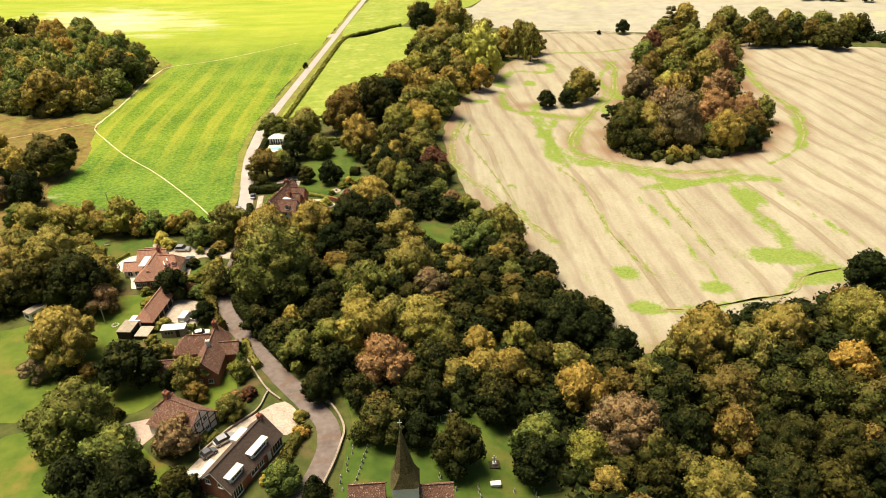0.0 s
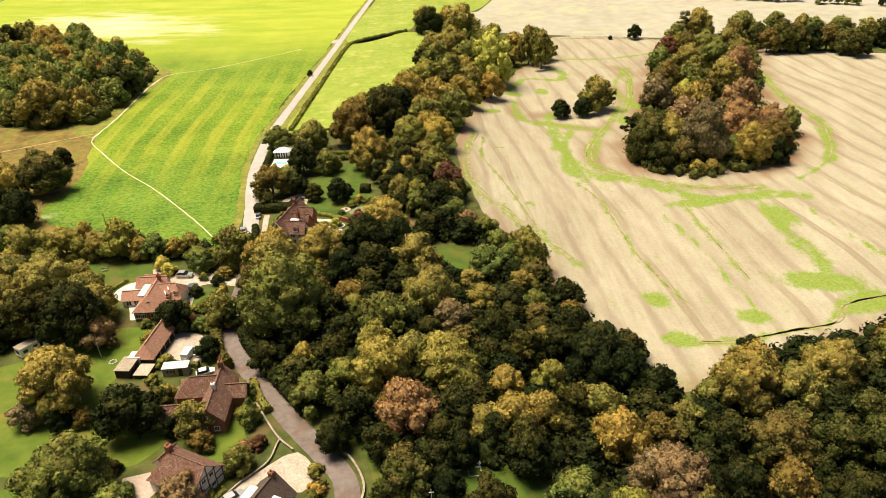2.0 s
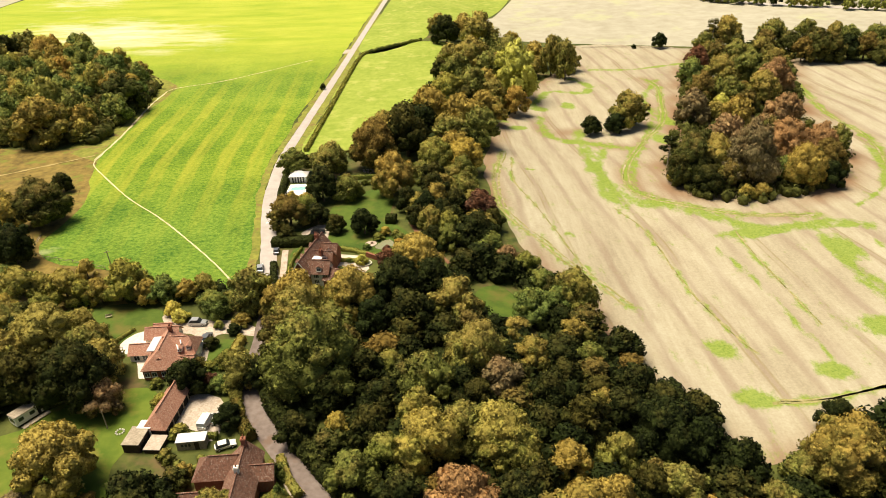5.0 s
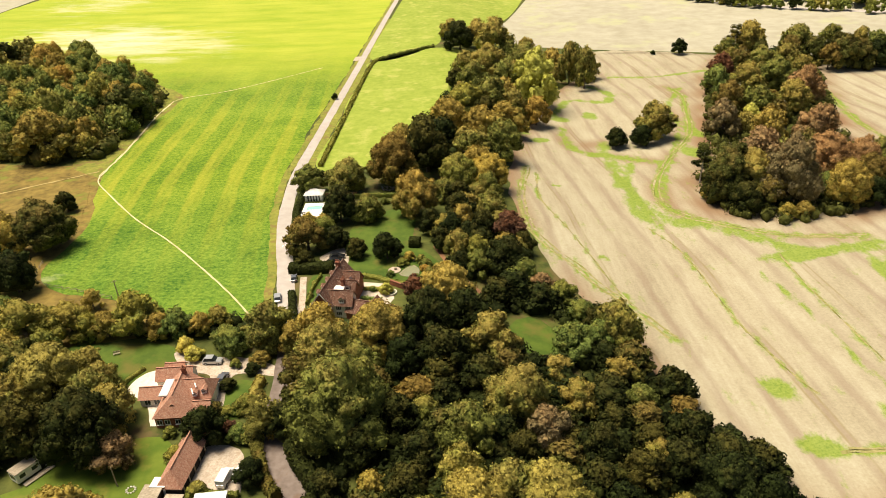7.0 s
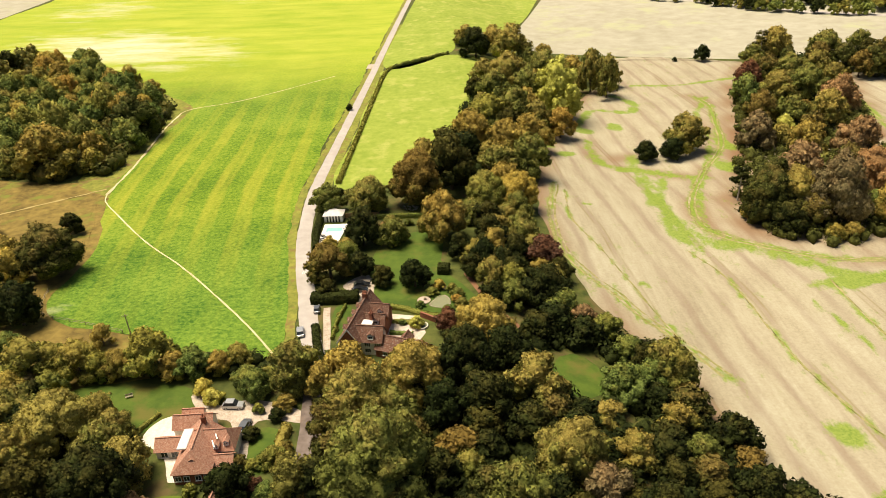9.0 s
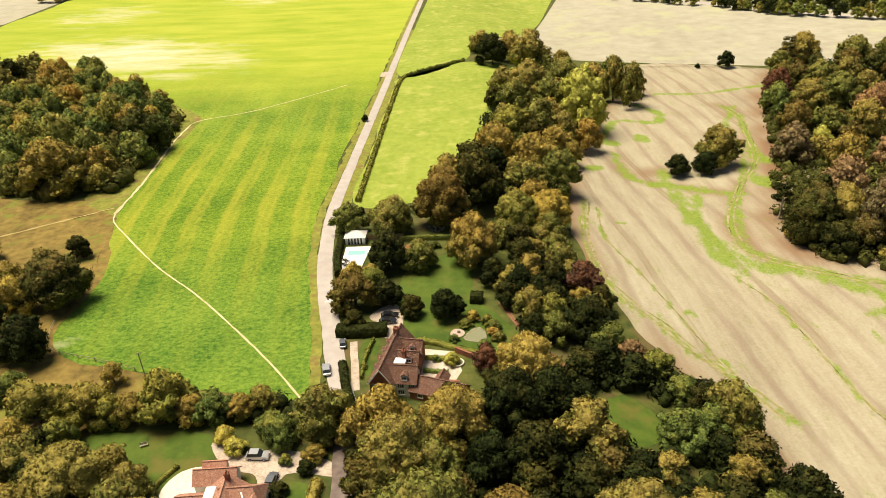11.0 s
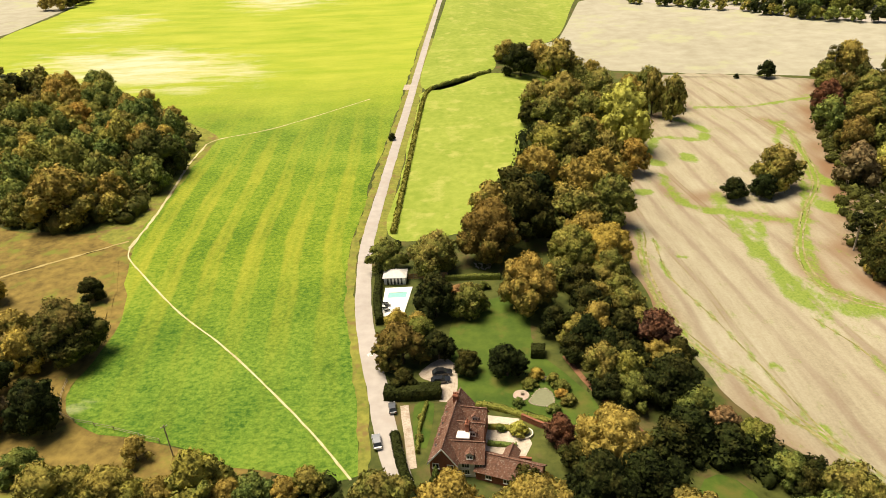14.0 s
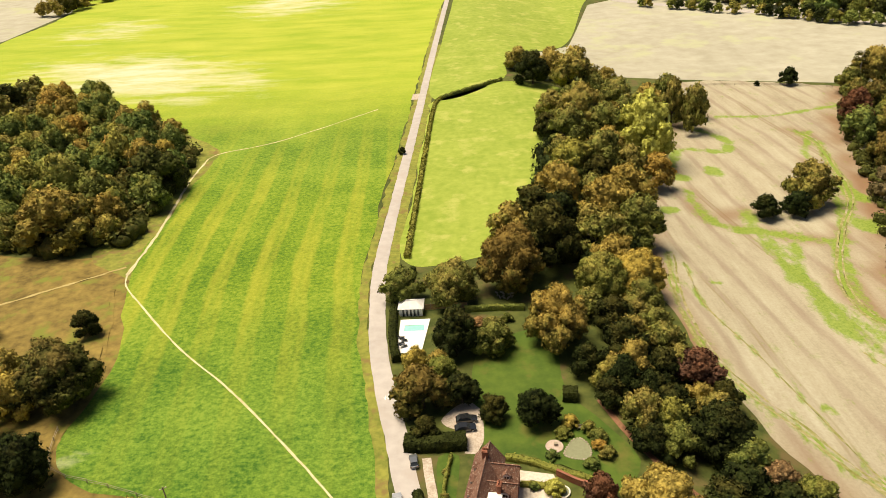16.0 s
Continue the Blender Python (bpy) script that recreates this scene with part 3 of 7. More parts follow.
def crown_mesh(name, material, seed, blobs, cards, size, core=0.82, tilt=0.45, clumps=0):
    """A crown: uneven masses of foliage, each broken into smaller clumps, under a skin of small leaf sprays."""
    rng = np.random.default_rng(seed)
    lobes = [(np.array(c, float), r) for c, r in blobs]
    mid = np.mean([c for c, r in lobes], 0)

    def bumpy(d, i):
        return 1 + 0.24 * np.array([noise.noise(Vector(q * 2.3 + i * 3.7 + seed)) for q in d])[:, None]
    small = []
    for c, r in lobes:
        for q in range(clumps):
            d = rng.normal(size=3) + 0.7 * (c - mid) / (np.linalg.norm(c - mid) + r)
            d[2] += 0.45
            d /= np.linalg.norm(d)
            p = c + d * r * rng.uniform(0.72, 1.02)
            if all(np.linalg.norm(p - c2) > 0.62 * r2 for c2, r2 in lobes):
                small.append((p, r * rng.uniform(0.24, 0.46)))
    masses = lobes + small
    c, r = np.array([b[0] for b in masses]), np.array([b[1] for b in masses])
    share = (r ** 2) / (r ** 2).sum()
    P, N = [], []
    for i in range(len(masses)):
        d = rng.normal(size=(int(cards * share[i] * 1.9) + 3, 3))
        d /= np.linalg.norm(d, axis=1)[:, None]
        p = c[i] + d * r[i] * bumpy(d, i) * rng.uniform(0.86, 1.18, len(d))[:, None]
        gap = np.linalg.norm(p[:, None] - c[None], axis=2) / r[None]
        gap[:, i] = 9
        k = (gap.min(1) > 0.90) & (d[:, 2] > -0.5)
        P.append(p[k])
        N.append(d[k])
    P, N = np.concatenate(P), np.concatenate(N)
    verts, faces = leaf_cards(rng, P, N, size, tilt)
    out = P - mid
    out /= np.linalg.norm(out, axis=1)[:, None] + 1e-6
    soft = 0.85 * N + 0.35 * out + 0.40 * rng.normal(size=N.shape)
    soft /= np.linalg.norm(soft, axis=1)[:, None]
    vs, fs, ns, base = [verts], [[tuple(f) for f in faces]], [np.repeat(soft, 3, 0)], len(verts)
    for i, (ce, ra) in enumerate(masses):
        ball = ICO2 if i < len(lobes) and clumps > 3 else ICO1
        v = ball[0] * ra * core * bumpy(ball[0], i) + ce
        keep = ball[0][ball[1]][:, :, 2].mean(1) > -0.7
        for k, (ce2, ra2) in enumerate(masses):
            if k != i:
                deep = np.linalg.norm(v - ce2, axis=1) < ra2 * 0.72
                keep &= ~deep[ball[1]].all(1)
        vs.append(v)
        fs.append([tuple(f + base) for f in ball[1][keep]])
        o = v - mid
        o /= np.linalg.norm(o, axis=1)[:, None] + 1e-6
        ns.append(0.85 * ball[0] + 0.3 * o + 0.16 * rng.normal(size=v.shape))
        base += len(v)
    me = link(name, np.concatenate(vs), sum(fs, []), material, True)
    nn = np.concatenate(ns)
    nn /= np.linalg.norm(nn, axis=1)[:, None] + 1e-6
    me.normals_split_custom_set_from_vertices([tuple(n) for n in nn])
    return me


def limb_mesh(name, material, lines, sides=6):
    """Tapered round limbs, each a list of (x, y, z, radius)."""
    verts, faces = [], []
    for line_ in lines:
        b = len(verts)
        p = np.array(line_, float)
        d = np.gradient(p[:, :3], axis=0)
        d /= np.linalg.norm(d, axis=1)[:, None]
        u, v = rotate_to(d)
        for i in range(len(p)):
            for a in range(sides):
                w = 2 * np.pi * a / sides
                verts.append(p[i, :3] + p[i, 3] * (u[i] * np.cos(w) + v[i] * np.sin(w)))
        for i in range(len(p) - 1):
            for a in range(sides):
                faces.append((b + i * sides + a, b + i * sides + (a + 1) % sides, b + (i + 1) * sides + (a + 1) % sides, b + (i + 1) * sides + a))
        faces.append(tuple(b + (len(p) - 1) * sides + a for a in range(sides)))
    return link(name, verts, faces, material)


def broad_blobs(rng, h=10.0, r=5.0, low=0.36, n=12):
    """Foliage masses of a spreading crown of uneven outline: boughs at three heights round a leading mass that stands off the middle."""
    lean = rng.uniform(-0.14, 0.14, 2) * r
    out = [((lean[0] * 0.5, lean[1] * 0.5, h * 0.56), r * 0.56), ((lean[0], lean[1], h * 0.73), r * rng.uniform(0.44, 0.52))]
    tall = h * (1 - low)
    for i in range(n):
        level = (i + 0.5) / n
        a = i * 2.39996 + rng.uniform(-0.5, 0.5)
        br = r * rng.uniform(0.23, 0.42) * (1.08 - 0.35 * level)
        reach = (1 - level ** 3.4) ** 0.5 * rng.uniform(0.80, 1.10) * r - br * 0.75
        z = h * low + br * 0.8 + level * (tall - br * 1.8) * rng.uniform(0.88, 1.0)
        out.append(((math.cos(a) * reach + lean[0] * level, math.sin(a) * reach + lean[1] * level, z), br))
    return out


def trunk_lines(rng, h=10.0, r=5.0, n=5):
    lines = [[(0, 0, -0.4, 0.42), (0.05, 0, h * 0.12, 0.30), (rng.uniform(-.2, .2), rng.uniform(-.2, .2), h * 0.35, 0.24), (rng.uniform(-.4, .4), rng.uniform(-.4, .4), h * 0.75, 0.08)]]
    for i in range(n):
        a = i * 2 * math.pi / n + rng.uniform(-0.4, 0.4)
        z = h * rng.uniform(0.2, 0.4)
        lines.append([(0, 0, z, 0.17), (math.cos(a) * r * 0.3, math.sin(a) * r * 0.3, z + h * 0.1, 0.12), (math.cos(a) * r * 0.62, math.sin(a) * r * 0.62, z + h * 0.24, 0.05)])
    return lines


TREE_MESH = {}
NAMES = {"o": "oak_tree", "d": "dark_tree", "m": "woodland_tree", "y": "yellowing_tree", "b": "brown_tree", "g": "golden_tree", "w": "willow_tree", "l": "green_tree", "r": "copper_beech", "Y": "yellow_tree"}
LABELS = {
    "o": "spreading broadleaved tree with olive green autumn foliage",
    "d": "dense dark green tree with foliage down to the ground",
    "m": "woodland tree with deep olive autumn foliage",
    "y": "rounded tree with yellowing green leaves",
    "b": "rounded tree turned russet brown in autumn",
    "g": "broad tree with golden orange autumn leaves",
    "w": "loose pale yellow willow with drooping sprays",
    "l": "leafy tree still fresh mid green",
    "r": "dark copper purple leaved tree",
    "Y": "tall tree turned bright lemon yellow",
}
MID_MESH = {}
for k_i, k in enumerate(LEAF):
    for s in range(4):
        rng = np.random.default_rng(100 * k_i + s)
        low = {"d": 0.06, "w": 0.08}.get(k, 0.03)
        blobs = broad_blobs(rng, 10, 5, low, 13 + s)
        heart, tilt = (0.86, 0.5) if k != "w" else (0.66, 0.65)
        TREE_MESH[k, s] = (crown_mesh(NAMES[k] + "_crown", LEAF[k], 7 * k_i + s, blobs, 3100, 0.40, heart, tilt, 5), limb_mesh(NAMES[k] + "_trunk", BARK, trunk_lines(rng)))
        if s < 3:
            MID_MESH[k, s] = (crown_mesh(NAMES[k] + "_crown_plain", LEAF[k], 7 * k_i + s, blobs, 1500, 0.56, heart, tilt, 2), TREE_MESH[k, s][1])
BIG_MESH = {}
for k_i, k in enumerate("odbmwyg"):
    for s in range(2):
        rng = np.random.default_rng(700 + 10 * k_i + s)
        BIG_MESH[k, s] = (crown_mesh(NAMES[k] + "_great_crown", LEAF[k], 300 + 7 * k_i + s, broad_blobs(rng, 10, 5, 0.10, 22), 9000, 0.25, 0.88, 0.5, 8), limb_mesh(NAMES[k] + "_great_trunk", BARK, trunk_lines(rng, n=7)))
FAR_MESH = {}
for k_i, k in enumerate("odybl"):
    rng = np.random.default_rng(900 + k_i)
    FAR_MESH[k] = (crown_mesh("far_crown", LEAF[k], 70 + k_i, broad_blobs(rng, 10, 5, 0.04, 9), 330, 1.15, 0.88, 0.5), limb_mesh("far_trunk", BARK, trunk_lines(rng, n=2)[:1]))

TREE_SPOTS = []
pick = random.Random(5)


def tree(x, y, h, r, k, group, far=False, label=""):
    t = new(NAMES[k])
    tagged(t, label or LABELS[k], "tree", group)
    crown, trunk = MID_MESH[k, pick.randrange(3)] if (y > 290 and r < 8) or far else TREE_MESH[k, pick.randrange(4)]
    if r > 6.4 and y < 290 and k in "odbmwyg":
        crown, trunk = BIG_MESH[k, pick.randrange(2)]
    a = pick.uniform(0, 6.28)
    t.matrix_basis = Matrix.Translation((x, y, hz(x, y))) @ Matrix.Rotation(a, 4, "Z") @ Matrix.Diagonal((r / 5 * pick.uniform(0.94, 1.06), r / 5, h / 10 * pick.uniform(0.98, 1.2), 1))
    for n, me in (("crown", crown), ("trunk", trunk)):
        o = new(n, me)
        o.parent = t
    TREE_SPOTS.append((x, y, r))
    return t


def fill(poly, count, kinds, r0, r1, group, keep=0.62, far=False, seed=1, tall=1.9):
    """More trees of a wood, set at random where there is room."""
    rnd = random.Random(seed)
    p = np.array(poly, float)
    lo, hi = p.min(0), p.max(0)
    made = 0
    for _ in range(count * 40):
        if made >= count:
            break
        x, y, r = rnd.uniform(lo[0], hi[0]), rnd.uniform(lo[1], hi[1]), rnd.uniform(r0, r1)
        if not inside(p, np.array([x]), np.array([y]))[0]:
            continue
        if any((x - a) ** 2 + (y - b) ** 2 < (keep * (r + c)) ** 2 for a, b, c in TREE_SPOTS):
            continue
        tree(x, y, r * tall * rnd.uniform(0.9, 1.1), r, rnd.choice(kinds), group, far)
        made += 1


TREES = []
TREES += [
    (0.9, 100.7, 9.3, 5.0, 'd'),
    (-6.9, 106.7, 6.8, 3.7, 'd'),
    (-3.9, 116.1, 7.0, 3.8, 'd'),
    (15.4, 99.4, 8.5, 4.6, 'd'),
    (9.4, 114.5, 8.1, 4.4, 'd'),
    (-14.3, 107.4, 8.8, 5.0, 'm'),
    (-13.2, 123.8, 10.9, 6.2, 'b'),
    (-19.6, 138.4, 12.3, 7.0, 'y'),
    (-4.7, 139.8, 11.9, 6.7, 'y'),
    (-33.2, 131.6, 8.4, 4.8, 'o'),
    (-26.9, 137.2, 7.4, 4.2, 'y'),
    (0.5, 123.3, 8.1, 4.6, 'o'),
    (7.3, 125.0, 9.9, 5.6, 'o'),
    (6.9, 137.2, 7.5, 4.3, 'o'),
    (17.0, 139.0, 7.6, 4.3, 'y'),
    (12.5, 148.3, 9.7, 5.3, 'd'),
    (21.4, 152.4, 8.6, 4.6, 'd'),
    (5.9, 154.3, 8.6, 4.6, 'd'),
]
TREES += [
    (-4.0, 158.9, 9.0, 5.1, 'b'),
    (28.1, 120.6, 11.0, 5.6, 'g'),
    (16.4, 106.6, 9.6, 5.0, 'l'),
    (25.8, 103.4, 8.6, 4.5, 'l'),
    (35.0, 109.8, 13.2, 7.0, 'b'),
    (28.6, 144.3, 12.3, 6.7, 'd'),
    (34.5, 142.5, 9.6, 5.2, 'd'),
    (40.9, 137.5, 9.4, 5.0, 'd'),
    (21.2, 131.0, 7.7, 4.2, 'd'),
    (36.5, 124.5, 8.3, 4.7, 'm'),
    (44.4, 130.4, 7.4, 4.2, 'o'),
    (39.2, 103.4, 9.4, 5.4, 'm'),
    (38.6, 97.2, 7.4, 4.0, 'd'),
    (29.0, 97.3, 6.0, 3.4, 'o'),
    (48.4, 92.6, 12.2, 6.5, 'g'),
    (50.3, 120.9, 11.0, 5.9, 'd'),
    (60.0, 136.6, 14.0, 7.4, 'g'),
    (69.4, 135.3, 11.3, 6.4, 'o'),
]
TREES += [
    (59.3, 119.1, 12.6, 7.2, 'm'),
    (80.2, 142.0, 11.7, 6.6, 'o'),
    (82.2, 128.3, 9.1, 5.2, 'm'),
    (71.7, 119.5, 10.4, 5.9, 'm'),
    (79.1, 117.2, 10.2, 5.8, 'm'),
    (100.8, 142.6, 13.0, 7.4, 'y'),
    (90.7, 127.8, 10.2, 5.5, 'g'),
    (64.0, 111.7, 7.0, 3.8, 'd'),
    (56.0, 106.8, 10.7, 6.1, 'm'),
    (65.0, 102.3, 12.0, 6.5, 'd'),
    (73.5, 101.6, 12.0, 6.5, 'd'),
    (86.5, 113.2, 10.0, 5.7, 'm'),
    (79.4, 98.1, 9.6, 5.2, 'd'),
    (58.9, 93.2, 12.3, 6.7, 'd'),
    (68.6, 91.8, 11.2, 6.1, 'd'),
    (47.7, 109.2, 10.3, 5.6, 'd'),
    (114.6, 164.8, 10.7, 5.8, 'd'),
    (65.8, 150.8, 7.2, 3.9, 'd'),
]
TREES += [
    (53.0, 137.3, 7.6, 4.3, 'o'),
    (-18.3, 117.0, 7.0, 3.8, 'd'),
    (-27.9, 119.3, 7.1, 3.8, 'd'),
    (-23.7, 125.6, 8.5, 4.6, 'd'),
    (-8.9, 111.6, 7.9, 4.3, 'd'),
    (-4.3, 125.3, 9.8, 5.3, 'd'),
    (26.3, 131.2, 8.6, 4.9, 'o'),
    (-12.1, 142.6, 8.9, 5.1, 'o'),
    (-19.5, 156.0, 10.8, 6.1, 'o'),
    (13.0, 127.1, 8.3, 4.7, 'o'),
]
TREES += [
    (-74.5, 108.6, 14.5, 8.2, 'o'),
    (-87.1, 136.1, 13.4, 7.2, 'w'),
    (-69.9, 127.2, 11.6, 6.3, 'd'),
    (-46.1, 128.3, 4.8, 2.8, 'l'),
    (-57.0, 126.2, 7.6, 4.3, 'o'),
    (-71.6, 162.4, 7.7, 4.1, 'd'),
    (-60.2, 151.3, 5.6, 3.0, 'd'),
    (-54.1, 106.6, 7.9, 4.5, 'b'),
    (-63.8, 101.2, 9.6, 5.7, 'l'),
    (-58.3, 91.6, 11.0, 5.9, 'd'),
    (-31.0, 95.1, 6.2, 3.6, 'l'),
    (-45.4, 114.8, 4.9, 2.8, 'o'),
    (-91.8, 169.1, 9.4, 5.1, 'w'),
    (-108.6, 178.7, 13.3, 7.2, 'w'),
    (-102.1, 183.7, 8.1, 4.4, 'w'),
    (-93.8, 160.2, 14.4, 7.8, 'd'),
    (-114.7, 171.3, 11.6, 6.6, 'o'),
    (-59.7, 164.6, 8.2, 4.4, 'w'),
]
TREES += [
    (-105.8, 162.0, 11.7, 6.3, 'd'),
    (-87.9, 157.3, 8.2, 4.6, 'b'),
    (-67.0, 92.9, 9.9, 5.4, 'd'),
    (-49.7, 93.3, 7.0, 3.8, 'd'),
    (-121.7, 185.4, 10.8, 6.1, 'o'),
]
TREES += [
    (-44.1, 160.7, 17.5, 9.9, 'o'),
    (-48.9, 179.7, 14.3, 8.1, 'o'),
    (-38.3, 189.5, 13.2, 7.5, 'o'),
    (-52.4, 194.6, 10.3, 5.9, 'o'),
    (-64.5, 195.3, 11.0, 6.3, 'o'),
    (-41.6, 179.4, 9.6, 5.4, 'o'),
    (-26.4, 192.7, 12.1, 6.5, 'd'),
    (-23.3, 180.4, 11.4, 6.1, 'd'),
    (-31.6, 180.1, 10.1, 5.5, 'd'),
    (-37.0, 145.6, 5.9, 3.4, 'y'),
    (-27.8, 165.1, 6.1, 3.5, 'y'),
    (-21.4, 204.6, 12.8, 6.8, 'w'),
    (-12.1, 187.1, 11.2, 6.4, 'o'),
    (-29.4, 212.1, 5.7, 3.4, 'r'),
    (-0.7, 219.7, 6.4, 3.8, 'l'),
    (0.6, 203.7, 8.2, 4.7, 'b'),
    (6.4, 203.6, 9.6, 5.4, 'o'),
    (5.8, 187.5, 11.0, 6.4, 'l'),
]
TREES += [
    (18.8, 194.4, 11.2, 6.3, 'o'),
    (14.2, 198.7, 6.4, 3.4, 'd'),
    (-9.2, 164.3, 12.1, 6.9, 'o'),
    (16.0, 178.8, 7.3, 4.1, 'o'),
    (18.6, 171.4, 7.0, 4.0, 'o'),
    (25.0, 160.0, 9.2, 5.0, 'd'),
    (18.1, 155.8, 5.4, 3.0, 'o'),
    (29.7, 153.5, 10.0, 5.4, 'd'),
    (-21.3, 146.9, 8.9, 5.0, 'y'),
    (-28.6, 151.4, 9.6, 5.2, 'd'),
    (-33.4, 163.5, 9.2, 5.0, 'd'),
    (-14.4, 173.2, 9.7, 5.3, 'd'),
    (1.5, 180.6, 7.3, 4.2, 'o'),
    (-30.6, 143.3, 9.1, 4.9, 'd'),
    (-45.2, 145.5, 7.2, 3.9, 'd'),
    (-39.6, 154.5, 8.7, 4.7, 'd'),
    (4.5, 168.6, 8.0, 4.5, 'o'),
    (-9.2, 153.7, 7.6, 4.1, 'd'),
]
TREES += [
    (-17.9, 196.6, 11.2, 6.0, 'd'),
    (-29.8, 261.1, 14.0, 7.6, 'g'),
    (-16.3, 252.4, 10.5, 5.7, 'd'),
    (-21.5, 238.4, 6.7, 3.8, 'd'),
    (-6.0, 255.0, 8.7, 5.0, 'o'),
    (-2.0, 243.4, 10.0, 5.9, 'r'),
    (-11.4, 233.1, 7.8, 4.5, 'd'),
    (-4.5, 223.8, 11.1, 6.0, 'd'),
    (-17.5, 224.4, 6.6, 3.6, 'd'),
    (-61.4, 241.6, 10.8, 6.2, 'm'),
    (-53.0, 242.4, 7.2, 3.9, 'd'),
    (-57.3, 248.6, 7.7, 4.4, 'y'),
    (-53.4, 260.2, 10.1, 5.5, 'd'),
    (-44.9, 259.5, 8.1, 4.6, 'o'),
    (-46.6, 236.3, 5.9, 3.2, 'd'),
    (-37.8, 234.3, 7.6, 4.1, 'd'),
    (-66.3, 285.1, 9.9, 5.6, 'o'),
    (-53.9, 282.7, 12.2, 6.9, 'o'),
]
TREES += [
    (-38.3, 287.4, 15.6, 8.9, 'm'),
    (-25.3, 297.2, 17.1, 9.2, 'd'),
    (-14.1, 279.9, 12.0, 6.8, 'y'),
    (-5.3, 281.8, 13.0, 7.4, 'y'),
    (-20.2, 271.7, 7.8, 4.4, 'o'),
    (-61.0, 232.1, 5.5, 3.0, 'd'),
]
TREES += [
    (51.3, 433.5, 19.3, 6.0, 'o'),
    (57.0, 422.2, 21.8, 6.4, 'o'),
    (-17.1, 335.7, 14.7, 8.4, 'o'),
    (-8.1, 359.9, 14.4, 8.5, 'l'),
    (-4.7, 321.6, 15.9, 9.0, 'o'),
    (-9.0, 304.5, 13.2, 7.5, 'o'),
    (-8.1, 512.9, 12.5, 7.1, 'o'),
    (-4.0, 486.2, 15.5, 8.4, 'd'),
    (6.8, 499.2, 15.2, 8.6, 'o'),
    (14.7, 475.3, 21.6, 12.3, 'o'),
    (36.2, 501.0, 9.2, 5.3, 'o'),
    (7.6, 415.1, 19.9, 11.3, 'o'),
    (29.0, 444.9, 17.5, 10.0, 'o'),
    (-2.6, 395.2, 14.1, 8.0, 'o'),
    (26.0, 388.0, 26.5, 11.8, 'Y'),
    (23.2, 361.1, 13.6, 7.3, 'g'),
    (3.7, 363.4, 16.1, 9.2, 'o'),
    (2.6, 312.5, 14.6, 8.3, 'o'),
]
TREES += [
    (-7.6, 295.0, 11.9, 6.8, 'o'),
    (59.1, 468.5, 12.0, 6.8, 'o'),
    (61.8, 439.0, 12.8, 7.3, 'o'),
    (44.6, 450.8, 13.7, 7.8, 'o'),
    (15.4, 406.0, 14.6, 8.3, 'o'),
    (7.9, 342.1, 14.1, 8.0, 'o'),
    (10.0, 381.0, 13.6, 7.8, 'o'),
    (4.6, 432.2, 13.0, 7.4, 'o'),
]
